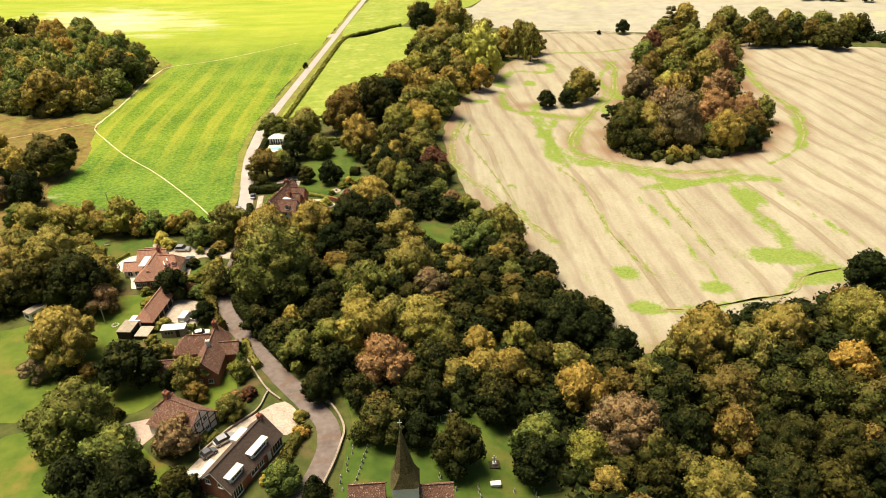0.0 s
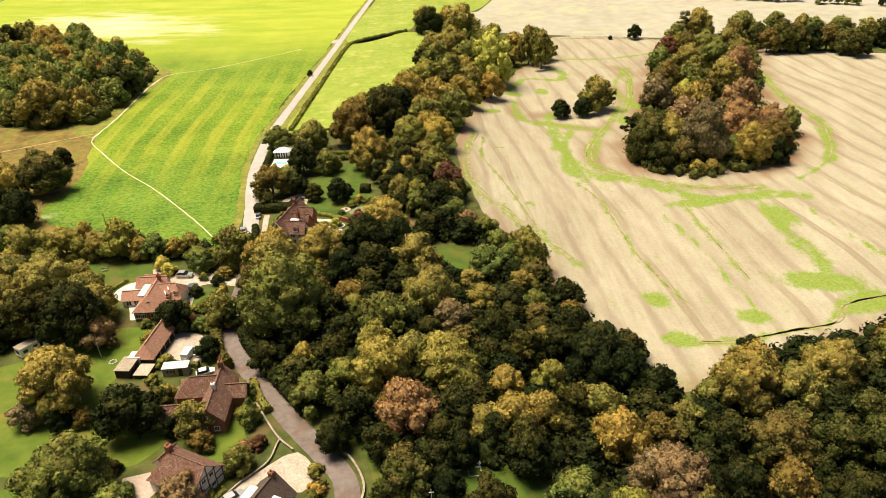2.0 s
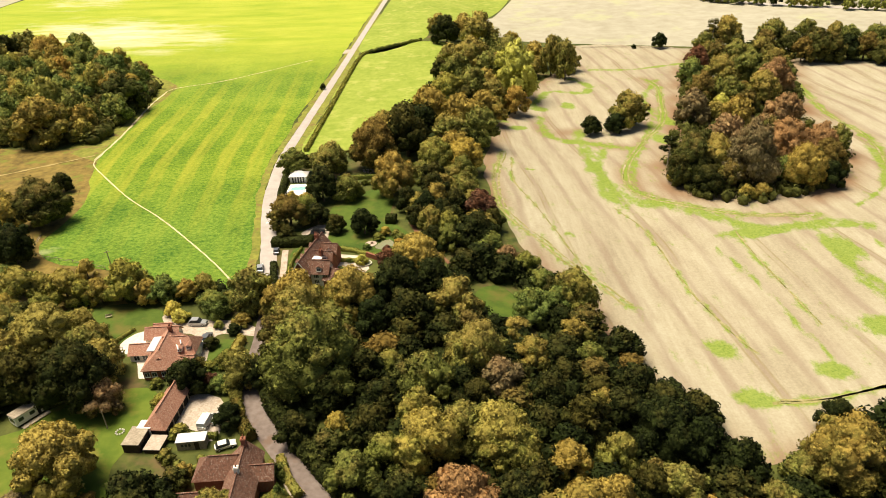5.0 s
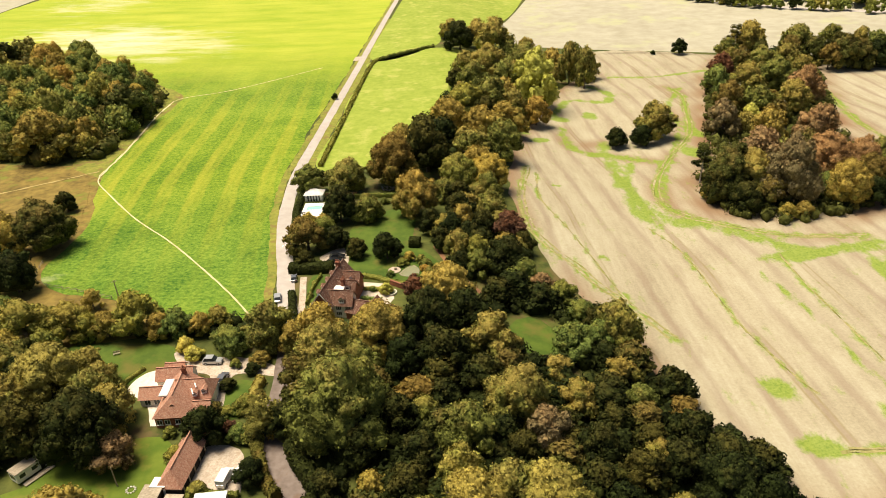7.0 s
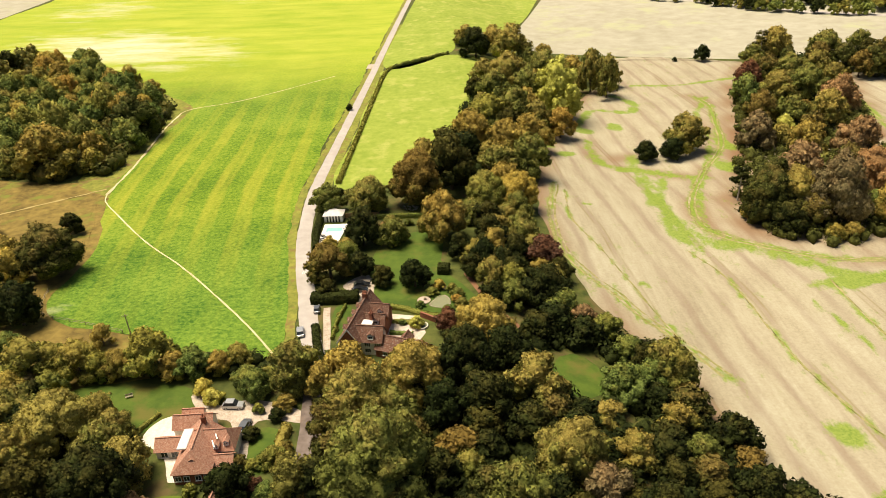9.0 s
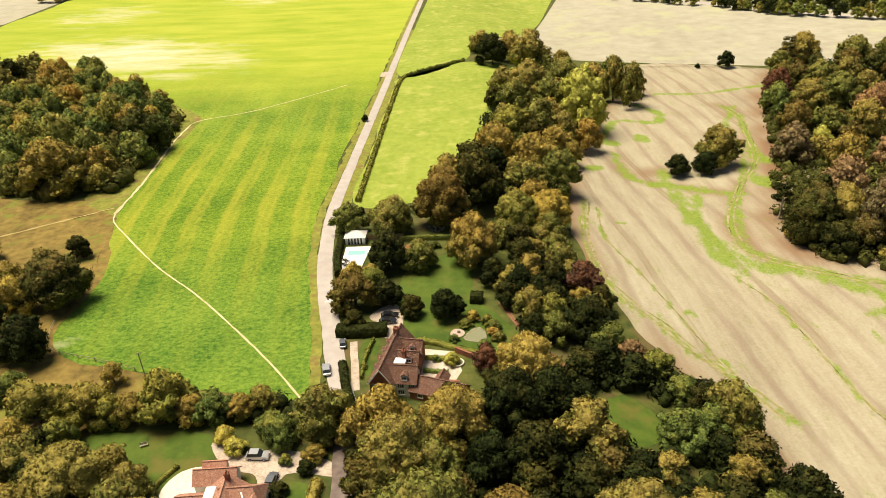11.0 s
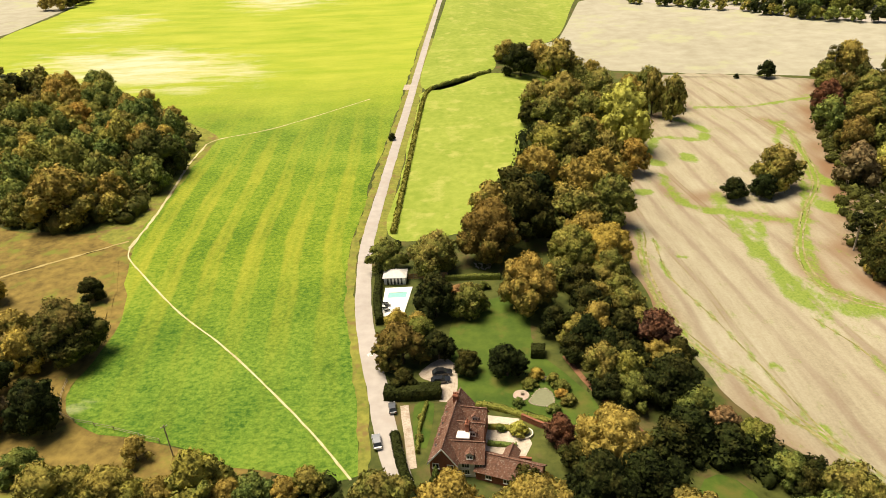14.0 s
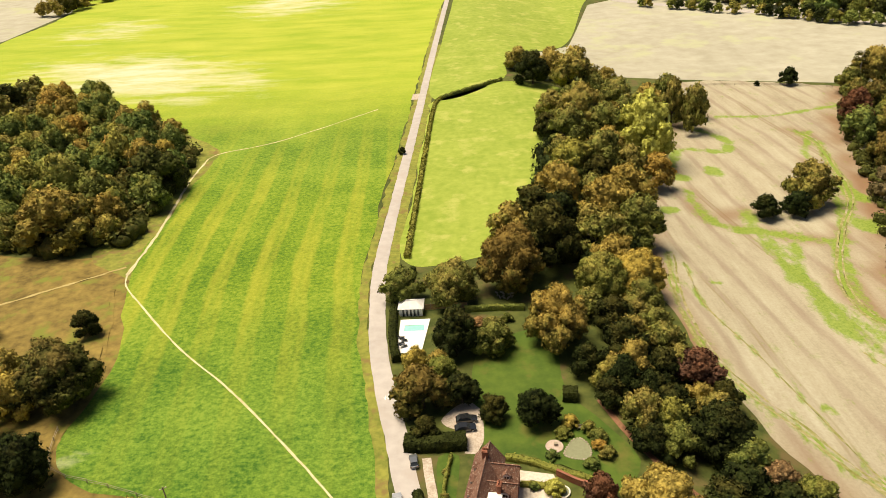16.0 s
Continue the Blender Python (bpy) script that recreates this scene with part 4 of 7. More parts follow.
TREES += [
    (79.0, 281.4, 15.3, 8.5, 'm'), (87.9, 282.6, 14.7, 8.2, 'o'), (74.9, 278.9, 10.4, 5.8, 'd'),
    (81.3, 270.6, 10.6, 5.9, 'd'), (96.3, 274.6, 22.5, 10.2, 'b'), (100.3, 305.6, 16.5, 7.9, 'b'),
    (89.9, 271.8, 10.7, 6.0, 'm'), (97.3, 263.7, 5.9, 3.3, 'o'), (91.7, 263.0, 5.1, 2.8, 'y'),
    (117.4, 289.6, 19.1, 9.1, 'b'), (128.0, 288.3, 15.3, 7.3, 'b'), (115.9, 271.8, 14.0, 7.8, 'o'),
    (110.6, 277.8, 10.0, 5.5, 'l'), (129.5, 281.7, 12.1, 6.7, 'm'), (141.5, 299.8, 10.1, 5.6, 'o'),
    (124.3, 271.2, 9.2, 5.1, 'd'), (131.4, 327.0, 17.0, 8.1, 'b'), (138.5, 361.8, 14.9, 8.3, 'o'),
    (138.4, 333.2, 6.5, 3.6, 'd'), (122.3, 313.9, 11.2, 6.2, 'm'), (114.0, 329.7, 13.9, 7.7, 'o'),
    (116.0, 353.6, 8.7, 4.8, 'Y'), (108.5, 342.9, 9.9, 5.5, 'w'), (99.3, 341.3, 15.9, 7.6, 'b'),
    (111.9, 367.7, 14.7, 8.2, 'm'), (123.8, 363.3, 14.2, 7.9, 'o'), (115.8, 396.8, 13.6, 7.5, 'l'),
    (127.7, 421.6, 13.3, 7.4, 'r'), (132.2, 398.2, 14.9, 8.3, 'o'), (148.3, 400.7, 15.2, 8.5, 'o'),
    (150.1, 377.4, 16.9, 8.1, 'b'), (157.2, 383.4, 10.3, 5.7, 'd'), (152.8, 429.7, 15.0, 8.3, 'o'),
    (144.1, 435.8, 13.2, 7.3, 'm'), (144.9, 459.5, 12.5, 7.0, 'o'), (166.6, 432.5, 14.0, 7.8, 'o'),
    (166.1, 414.6, 12.3, 6.8, 'o'), (89.9, 302.9, 10.4, 5.8, 'm'), (125.7, 350.0, 11.2, 6.2, 'm'),
    (73.0, 280.8, 5.6, 3.1, 'o'), (184.0, 459.7, 17.0, 9.4, 'o'), (173.9, 446.3, 13.1, 7.3, 'm'),
    (187.9, 445.2, 13.9, 7.7, 'm'), (210.9, 473.8, 12.1, 6.7, 'o'), (196.5, 430.8, 15.6, 8.7, 'm'),
    (224.6, 465.4, 12.1, 6.7, 'o'), (204.6, 430.0, 15.1, 8.4, 'm'), (213.8, 429.2, 13.2, 7.3, 'd'),
    (221.2, 427.2, 13.3, 7.4, 'm'), (237.6, 446.3, 15.3, 8.5, 'o'), (228.8, 419.9, 14.5, 8.1, 'm'),
    (230.3, 412.5, 13.1, 7.3, 'd'), (188.1, 429.6, 12.9, 7.2, 'm'),
]
TREES += [
    (53.3, 336.9, 8.5, 4.6, 'd'),
    (63.6, 337.3, 8.9, 4.8, 'd'),
    (71.5, 344.2, 15.4, 8.7, 'o'),
    (125.3, 479.7, 8.4, 4.5, 'd'),
    (110.2, 482.4, 2.8, 1.5, 'd'),
    (-69.2, 394.5, 3.0, 1.6, 'd'),
    (84.6, 278.8, 4.1, 2.4, 'l'),
]
TREES += [
    (-141.3, 249.1, 15.6, 8.8, 'm'),
    (-146.6, 276.2, 6.7, 3.6, 'd'),
    (-150.8, 245.5, 9.6, 5.5, 'y'),
    (-138.2, 224.2, 11.1, 6.0, 'd'),
    (-158.7, 258.1, 8.8, 5.0, 'o'),
    (-113.8, 213.8, 5.6, 3.0, 'w'),
    (-98.1, 202.6, 10.1, 5.9, 'l'),
    (-114.0, 201.7, 9.3, 5.3, 'y'),
    (-125.5, 202.1, 9.9, 5.6, 'y'),
    (-87.5, 200.6, 7.4, 4.4, 'l'),
    (-82.0, 201.0, 5.5, 3.1, 'o'),
    (-74.6, 194.8, 6.1, 3.6, 'l'),
    (-126.3, 195.3, 6.4, 3.6, 'y'),
    (-117.4, 195.0, 6.1, 3.6, 'l'),
    (-105.0, 201.2, 6.6, 3.7, 'o'),
    (-92.7, 200.5, 6.6, 3.7, 'o'),
    (-135.1, 211.1, 6.7, 4.0, 'l'),
    (-121.4, 204.7, 6.7, 3.8, 'y'),
]
TREES += [
    (-109.5, 200.9, 6.4, 3.7, 'l'),
]

for x, y, h, r, k in TREES:
    if math.hypot(x - 1, y - 196) < 10:
        continue
    if math.hypot(x - 1, y - 184) < 8:
        h = min(h, 5.0)
    if math.hypot(x + 46, y - 193) < 9:
        h *= 0.92
    tree(x, y, h, r, k, "trees of the village and its woods")

for x, y, h, r, k in ((-56.2, 163.5, 7.5, 3.6, "d"), (-55.2, 178, 9, 4.4, "m"), (-57.2, 191, 8.5, 4.0, "o"), (14, 192, 7.5, 4.6, "l"), (12, 203, 7, 4.2, "l"), (-19, 242, 9, 4.4, "d"), (-14, 236, 9, 4.4, "d"), (-25, 249, 8, 4.0, "d"), (-27, 205, 7, 4.2, "d"), (-7.5, 118.5, 8, 4.4, "d"), (9.5, 119.5, 8.5, 4.6, "d"), (3.5, 121, 8, 4.4, "d"),
                      (-1.2, 219.6, 7.6, 4.4, "l"), (3.4, 215.7, 5.6, 3.5, "b"), (8.3, 211.8, 7.0, 4.4, "y"), (19.0, 192.5, 12.8, 4.9, "y"), (6.9, 189.4, 7.4, 5.3, "l"), (-174.8, 327.4, 20.0, 11.8, "g"), (-185.2, 356.6, 16.8, 9.9, "y"), (-158.0, 367.3, 18.1, 10.1, "m"),
                      (-91.6, 131.0, 5.4, 3.9, "b"), (-58.9, 164.1, 6.0, 3.0, "w"), (-72.3, 192.2, 6.6, 3.5, "l"), (-113.5, 189.5, 5.6, 3.7, "l"), (-63.0, 254.7, 6.5, 3.4, "y"), (-58.0, 251.7, 6.5, 3.4, "g"), (-12.2, 228.4, 7.9, 3.9, "l"), (-20.8, 243.0, 7.4, 3.9, "y")):
    tree(x, y, h, r, k, "trees of the village and its woods")
TREE_SPOTS += [(1, 196, 15), (2, 187, 9), (-108, 144, 8), (-103, 156, 9), (-97, 158, 6), (-80, 174, 8), (-50, 213, 9), (-40, 204, 6), (-53, 132, 8), (-54, 112, 6), (-74, 155, 7), (-64, 270, 7), (-40, 101, 8), (-8, 90, 8)]
CENTRAL_WOOD = [(-17, 108), (-6, 117), (12, 112), (20, 96), (34, 100), (46, 140), (38, 156), (31, 168), (25, 182), (18, 203), (8, 214), (-8, 212), (-18, 196), (-36, 198), (-54, 196), (-55, 172), (-49, 157), (-34, 134), (-20, 120)]
# Both fills: low trees in very dark leaf colours, standing for shaded gaps.
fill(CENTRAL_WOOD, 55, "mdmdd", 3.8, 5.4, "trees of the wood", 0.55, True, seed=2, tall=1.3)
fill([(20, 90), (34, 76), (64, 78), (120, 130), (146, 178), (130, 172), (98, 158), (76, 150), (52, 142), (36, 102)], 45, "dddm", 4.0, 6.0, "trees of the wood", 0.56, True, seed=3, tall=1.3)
# Green and yellow kinds, picked lighter to put distance haze into the colour too.
fill([(-250, 500), (-217, 476), (-168, 426), (-153, 398), (-153, 354), (-158, 325), (-178, 323), (-207, 335), (-250, 360)], 105, "llylyolyglo", 4.6, 7.0, "trees of the western copse", 0.52, seed=4)
fill(COPSE, 10, "omml", 4.0, 5.5, "trees of the field copse", 0.58, seed=5)
fill([(-40, 312), (-28, 328), (-14, 398), (0, 440), (12, 478), (36, 466), (40, 432), (18, 372), (6, 340), (0, 310), (-4, 292), (-20, 300)], 24, "oood", 4.5, 7.0, "trees of the belt", 0.58, seed=6)
fill([(-20, 225), (-6, 220), (2, 236), (-2, 262), (-4, 290), (-16, 290), (-16, 255)], 14, "dood", 3.4, 5.5, "trees beside the garden", 0.58, seed=7)
fill([(-150, 176), (-120, 203), (-76, 204), (-66, 200), (-76, 198), (-112, 199), (-135, 160), (-150, 120), (-175, 130)], 34, "ooddyl", 2.6, 4.4, "trees behind the cottages", 0.58, seed=8)
fill([(-112, 152), (-98, 168), (-93, 178), (-112, 186), (-140, 170), (-140, 130)], 20, "ddow", 3.4, 5.2, "trees behind the cottages", 0.55, seed=9)
fill([(-180, 290), (-160, 262), (-148, 236), (-150, 214), (-180, 200), (-220, 220), (-220, 280)], 30, "oodyb", 3.6, 6.0, "trees of the rough pasture", 0.58, seed=10)
fill([(150, 468), (192, 455), (262, 426), (420, 352), (430, 372), (300, 428), (196, 470)], 20, "dood", 6.0, 9.0, "trees of the field edge", 0.58, seed=11)


def understorey(name, poly, step, r, k, label, seed):
    """Bushes and low growth that close the floor of a wood, as one object."""
    rnd = np.random.default_rng(seed)
    p = np.array(poly, float)
    lo, hi = p.min(0), p.max(0)
    gx, gy = np.meshgrid(np.arange(lo[0], hi[0], step), np.arange(lo[1], hi[1], step))
    q = np.stack([gx.ravel(), gy.ravel()], 1) + rnd.uniform(-0.4, 0.4, (gx.size, 2)) * step
    q = q[inside(p, q[:, 0], q[:, 1]) & (np.hypot(q[:, 0] - 1, q[:, 1] - 195) > 9)]
    vs, fs, n = [], [], 0
    for x, y in q:
        rr = r * rnd.uniform(0.7, 1.25)
        v = ICO1[0] * rr * 0.8 * (1 + 0.14 * rnd.normal(size=(len(ICO1[0]), 1))) * np.array([1, 1, rnd.uniform(0.7, 1.2)]) + np.array([x, y, hz(x, y) + rr * 0.45])
        vs.append(v)
        fs += [tuple(f + n) for f in ICO1[1]]
        n += len(v)
    d = rnd.normal(size=(len(q) * 40, 3))
    d[:, 2] = np.abs(d[:, 2])
    d /= np.linalg.norm(d, axis=1)[:, None]
    at = np.repeat(np.array([v.mean(0) for v in vs]), 40, 0) + d * r * rnd.uniform(0.85, 1.15, (len(d), 1))
    lv, lf = leaf_cards(rnd, at, d, 0.24 * r + 0.1, 0.5)
    me = link(name, np.concatenate(vs + [lv]), fs + [tuple(f + n) for f in lf], LEAF[k])
    return tagged(new(name, me), label, "undergrowth", kind="stuff")


# In the woods and belt the dark leaf colour also paints shaded gaps.
understorey("wood_undergrowth", CENTRAL_WOOD, 4.2, 2.6, "d", "bushes closing the floor of the wood, coloured dark for the shade there", 1)
understorey("wood_undergrowth", [(22, 94), (34, 80), (64, 80), (120, 130), (146, 178), (130, 174), (98, 160), (76, 153), (54, 144), (38, 104)], 4.2, 2.6, "d", "bushes closing the floor of the wood, coloured dark for the shade there", 2)
understorey("copse_undergrowth", [(-260, 490), (-217, 477), (-167, 429), (-152, 400), (-151, 354), (-156, 322), (-178, 320), (-207, 332), (-260, 355)], 5.0, 3.6, "m", "bushes closing the floor of the western copse", 3)
understorey("copse_undergrowth", COPSE, 4.4, 2.5, "m", "bushes closing the floor of the field copse", 4)
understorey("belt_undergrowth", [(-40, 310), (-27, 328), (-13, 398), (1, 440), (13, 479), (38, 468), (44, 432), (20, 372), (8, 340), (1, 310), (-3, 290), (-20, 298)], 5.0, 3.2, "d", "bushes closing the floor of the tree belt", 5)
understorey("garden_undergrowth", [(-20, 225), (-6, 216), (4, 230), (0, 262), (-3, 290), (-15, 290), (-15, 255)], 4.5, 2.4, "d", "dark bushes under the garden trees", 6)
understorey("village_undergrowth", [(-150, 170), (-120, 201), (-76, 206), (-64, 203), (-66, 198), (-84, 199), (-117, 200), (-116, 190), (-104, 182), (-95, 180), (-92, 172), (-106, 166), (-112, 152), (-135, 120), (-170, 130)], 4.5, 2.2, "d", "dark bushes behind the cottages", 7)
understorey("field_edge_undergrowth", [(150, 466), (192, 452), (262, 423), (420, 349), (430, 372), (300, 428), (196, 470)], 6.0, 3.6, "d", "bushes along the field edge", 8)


def far_trees(name, poly, count, kinds, r0, r1, label, seed):
    """A distant wood, whose trees nobody could count, as one object."""
    rnd = random.Random(seed)
    p = np.array(poly, float)
    lo, hi = p.min(0), p.max(0)
    root = tagged(new(name), label, "wood", kind="stuff")
    got = {k: ([], [], [0]) for k in kinds}
    spots = []
    for _ in range(count * 30):
        x, y, r = rnd.uniform(lo[0], hi[0]), rnd.uniform(lo[1], hi[1]), rnd.uniform(r0, r1)
        if len(spots) >= count:
            break
        if not inside(p, np.array([x]), np.array([y]))[0] or any((x - a) ** 2 + (y - b) ** 2 < (0.55 * (r + c)) ** 2 for a, b, c in spots + TREE_SPOTS):
            continue
        spots.append((x, y, r))
        k = rnd.choice(kinds)
        me = FAR_MESH[k][0]
        v = np.empty(len(me.vertices) * 3)
        me.vertices.foreach_get("co", v)
        v = v.reshape(-1, 3)
        a = rnd.uniform(0, 6.28)
        c, s = math.cos(a), math.sin(a)
        w = np.c_[v[:, 0] * c - v[:, 1] * s, v[:, 0] * s + v[:, 1] * c, v[:, 2]] * np.array([r / 5, r / 5, r * 1.9 / 10]) + np.array([x, y, hz(x, y)])
        vs, fs, n = got[k]
        vs.append(w)
        fs += [tuple(i + n[0] for i in q.vertices) for q in me.polygons]
        n[0] += len(w)
    for k, (vs, fs, n) in got.items():
        if vs:
            obj_ = new("crowns", link("crowns", np.concatenate(vs), fs, LEAF[k], False))
            obj_.parent = root


far_trees("western_wood", [(-250, 500), (-250, 360), (-330, 400), (-420, 500), (-330, 555)], 50, "oodl", 5.5, 7.5, "mixed autumn wood running on westward", 13)
far_trees("roadside_trees", [(110, 705), (164, 655), (232, 580), (326, 532), (328, 540), (236, 588), (168, 664), (114, 712)], 46, "oyld", 3.5, 5.5, "line of trees along the far road", 14)
far_trees("roadside_wood", [(98, 775), (122, 735), (176, 682), (243, 606), (335, 556), (420, 540), (420, 575), (300, 610), (200, 705), (130, 800)], 130, "oyld", 5.0, 7.0, "autumn wood behind the far road", 15)
far_trees("western_clump", [(-380, 745), (-350, 760), (-345, 840), (-380, 850)], 14, "od", 6, 9, "dark clump of trees on the far boundary", 16)
far_trees("distant_wood", [(122, 735), (180, 675), (250, 600), (330, 540), (560, 520), (700, 700), (500, 900), (200, 950), (110, 850)], 150, "oodyl", 7.0, 11.0, "mixed autumn wood on the far ridge", 12)

# ---- houses ----
def obj(name, me, parent=None, label=""):
    o = new(name, me)
    if parent:
        o.parent = parent
    if label:
        o["label"] = label
    return o


def part(name, bm, material, parent, label="", smooth_shade=False):
    me = bpy.data.meshes.new(name)
    bmesh.ops.recalc_face_normals(bm, faces=bm.faces)
    bm.to_mesh(me)
    bm.free()
    me.materials.append(material)
    return obj(name, me, parent, label)


def box(x, y, z, sx, sy, sz, bevel=0.0, bm=None, turn=0.0):
    """A block whose base stands at z."""
    bm = bm or bmesh.new()
    m = Matrix.Translation((x, y, z + sz / 2)) @ Matrix.Rotation(radians(turn), 4, "Z") @ Matrix.Diagonal((sx, sy, sz, 1))
    r = bmesh.ops.create_cube(bm, size=1, matrix=m)
    if bevel:
        es = list({e for v in r["verts"] for e in v.link_edges})
        bmesh.ops.bevel(bm, geom=es, offset=bevel, segments=1, affect="EDGES")
    return bm


def solid(verts, faces, bm=None):
    bm = bm or bmesh.new()
    vs = [bm.verts.new(v) for v in verts]
    for f in faces:
        bm.faces.new([vs[i] for i in f])
    return bm


def slab(corners, thick, bm=None):
    """A thick sheet under the given corners."""
    c = [Vector(p) for p in corners]
    n = (c[1] - c[0]).cross(c[2] - c[0]).normalized()
    if n.z < 0:
        n = -n
    k = len(c)
    return solid([p for p in c] + [p - n * thick for p in c], [tuple(range(k)), tuple(range(2 * k - 1, k - 1, -1))] + [(i, (i + 1) % k, k + (i + 1) % k, k + i) for i in range(k)], bm)


def place(thing, x, y, turn, dz=0.0):
    thing.matrix_basis = Matrix.Translation((x, y, hz(x, y) + dz)) @ Matrix.Rotation(radians(turn), 4, "Z")
    return thing


def wing(house, cx, cy, turn, L, W, eave, rise, roof, wall, hip0=0.0, hip1=0.0, over=0.35, foot=-0.6):
    """A rectangular wing with a pitched roof; the ridge runs along its length. hip: how far the ridge stops short of an end (0: gable)."""
    T = Matrix.Translation((cx, cy, 0)) @ Matrix.Rotation(radians(turn), 4, "Z")
    l, w = L / 2, W / 2
    g0, g1 = 0 if hip0 else rise, 0 if hip1 else rise
    v = [(-l, -w, foot), (l, -w, foot), (l, w, foot), (-l, w, foot), (-l, -w, eave), (l, -w, eave), (l, w, eave), (-l, w, eave), (-l, 0, eave + g0), (l, 0, eave + g1)]
    bm = solid([T @ Vector(p) for p in v], [(0, 1, 5, 4), (2, 3, 7, 6), (1, 2, 6, 9, 5), (3, 0, 4, 8, 7), (0, 3, 2, 1)])
    part("wall", bm, wall, house)
    lo, ww, sl = l + over, w + over, rise / w
    e = eave - over * sl + 0.12
    top = eave + rise + 0.12
    r0, r1 = -lo + (hip0 + over if hip0 else 0), lo - (hip1 + over if hip1 else 0)
    for s in (-1, 1):
        part("roof_slope", slab([T @ Vector(p) for p in ((-lo, s * ww, e), (lo, s * ww, e), (r1, 0, top), (r0, 0, top))], 0.14), roof, house)
    for hp, end, rr in ((hip0, -lo, r0), (hip1, lo, r1)):
        if hp:
            part("hip_slope", slab([T @ Vector(p) for p in ((end, -ww, e), (end, ww, e), (rr, 0, top))], 0.13), roof, house)
    bm = box(0, 0, 0, r1 - r0 - 0.02, 0.30, 0.16, 0.05)
    bmesh.ops.transform(bm, matrix=T @ Matrix.Translation(((r0 + r1) / 2, 0, top - 0.04)), verts=bm.verts)
    part("ridge_tiles", bm, roof, house)
    return T


def window(house, T, x, y, z, w, h, face, bars=2, name="window", depth=0.10):
    """A white framed window on the wall that faces the way face (degrees) within the wing."""
    M = T @ Matrix.Translation((x, y, z)) @ Matrix.Rotation(radians(face), 4, "Z")
    bm = bmesh.new()
    t = 0.09
    for a in ((-w / 2, 0, t, h), (w / 2, 0, t, h)):
        box(a[0], 0, 0, t, depth, h, 0, bm)
    for zz in (0, h - t):
        box(0, 0, zz, w + t, depth, t, 0, bm)
    for i in range(1, bars):
        box(-w / 2 + w * i / bars, 0, t, t * 0.8, depth * 0.9, h - 2 * t, 0, bm)
    bmesh.ops.transform(bm, matrix=M, verts=bm.verts)
    f = part(name, bm, PAINT, house, "white painted window frame")
    bm = box(0, 0.0, t, w - t, 0.03, h - 2 * t)
    bmesh.ops.transform(bm, matrix=M, verts=bm.verts)
    part("pane", bm, GLASS, f)
    bm = box(0, -0.05, -0.1, w + 0.25, 0.2, 0.08)
    bmesh.ops.transform(bm, matrix=M, verts=bm.verts)
    part("sill", bm, PAINT, f)


def chimney(house, T, x, y, z0, z1, material, w=0.7, d=0.9, pots=2):
    bm = box(x, y, z0, w, d, z1 - z0, 0.03)
    box(x, y, z1 - 0.35, w + 0.16, d + 0.16, 0.2, 0.02, bm)
    bmesh.ops.transform(bm, matrix=T, verts=bm.verts)
    c = part("chimney", bm, material, house)
    for i in range(pots):
        bm = bmesh.new()
        bmesh.ops.create_cone(bm, segments=10, radius1=0.15, radius2=0.11, depth=0.5, cap_ends=True, matrix=T @ Matrix.Translation((x, y + (i - (pots - 1) / 2) * 0.35, z1 + 0.22)))
        part("chimney_pot", bm, BRICK, c)


def dormer(house, T, x, y, z, w, h, d, face, roof, flat=True, cheek=None):
    """A dormer whose front stands at x, y and looks the way face."""
    M = T @ Matrix.Translation((x, y, z)) @ Matrix.Rotation(radians(face), 4, "Z")
    bm = box(0, d / 2, 0, w, d, h)
    bmesh.ops.transform(bm, matrix=M, verts=bm.verts)
    q = part("dormer", bm, cheek or PAINT, house)
    if flat:
        bm = slab([M @ Vector(p) for p in ((-w / 2 - .2, -.25, h + .12), (w / 2 + .2, -.25, h + .12), (w / 2 + .2, d, h + .2), (-w / 2 - .2, d, h + .2))], 0.12)
        part("dormer_roof", bm, LEAD, q)
    else:
        for s in (-1, 1):
            bm = slab([M @ Vector(p) for p in ((s * (w / 2 + .15), -.2, h - .05), (s * (w / 2 + .15), d, h - .05), (0, d, h + w * .45), (0, -.2, h + w * .45))], 0.08)
            part("dormer_roof", bm, roof, q)
        bm = solid([M @ Vector(p) for p in ((-w / 2, 0.0, h), (w / 2, 0.0, h), (0, 0.0, h + w * .42), (-w / 2, .1, h), (w / 2, .1, h), (0, .1, h + w * .42))], [(0, 1, 2), (5, 4, 3), (0, 3, 4, 1), (1, 4, 5, 2), (2, 5, 3, 0)])
        part("dormer_gable", bm, PAINT, q)
    window(q, M, 0, -0.04, h * 0.2, w * 0.72, h * 0.62, 0, max(2, int(w / 0.8)))


# ---- gardens and yards ----
sheet("lawn_meadow", curve([(-104, 151), (-100, 159), (-92, 163), (-80, 164.5), (-76.5, 160), (-77.5, 149), (-81, 143), (-78, 134), (-64, 133), (-62, 126), (-66, 118), (-78, 116), (-92, 116), (-108, 116), (-120, 134), (-116, 148)], 3, True), 3.0, 0.05, MEADOW, "mown lawn among the cottages", None, 0.8)
sheet("lawn_villa", curve([(-116, 191), (-113, 197.5), (-98, 198), (-88, 196), (-85.5, 190), (-88, 186), (-93, 182), (-103, 183)], 3, True), 3.0, 0.05, LAWN, "mown lawn behind the villa", None, 0.6)
sheet("lawn_villa_front", curve([(-71.3, 171), (-71, 181), (-66, 181.5), (-65, 173), (-67, 169)], 2, True), 2.0, 0.05, LAWN, "small bright front lawn", None, 0.4)
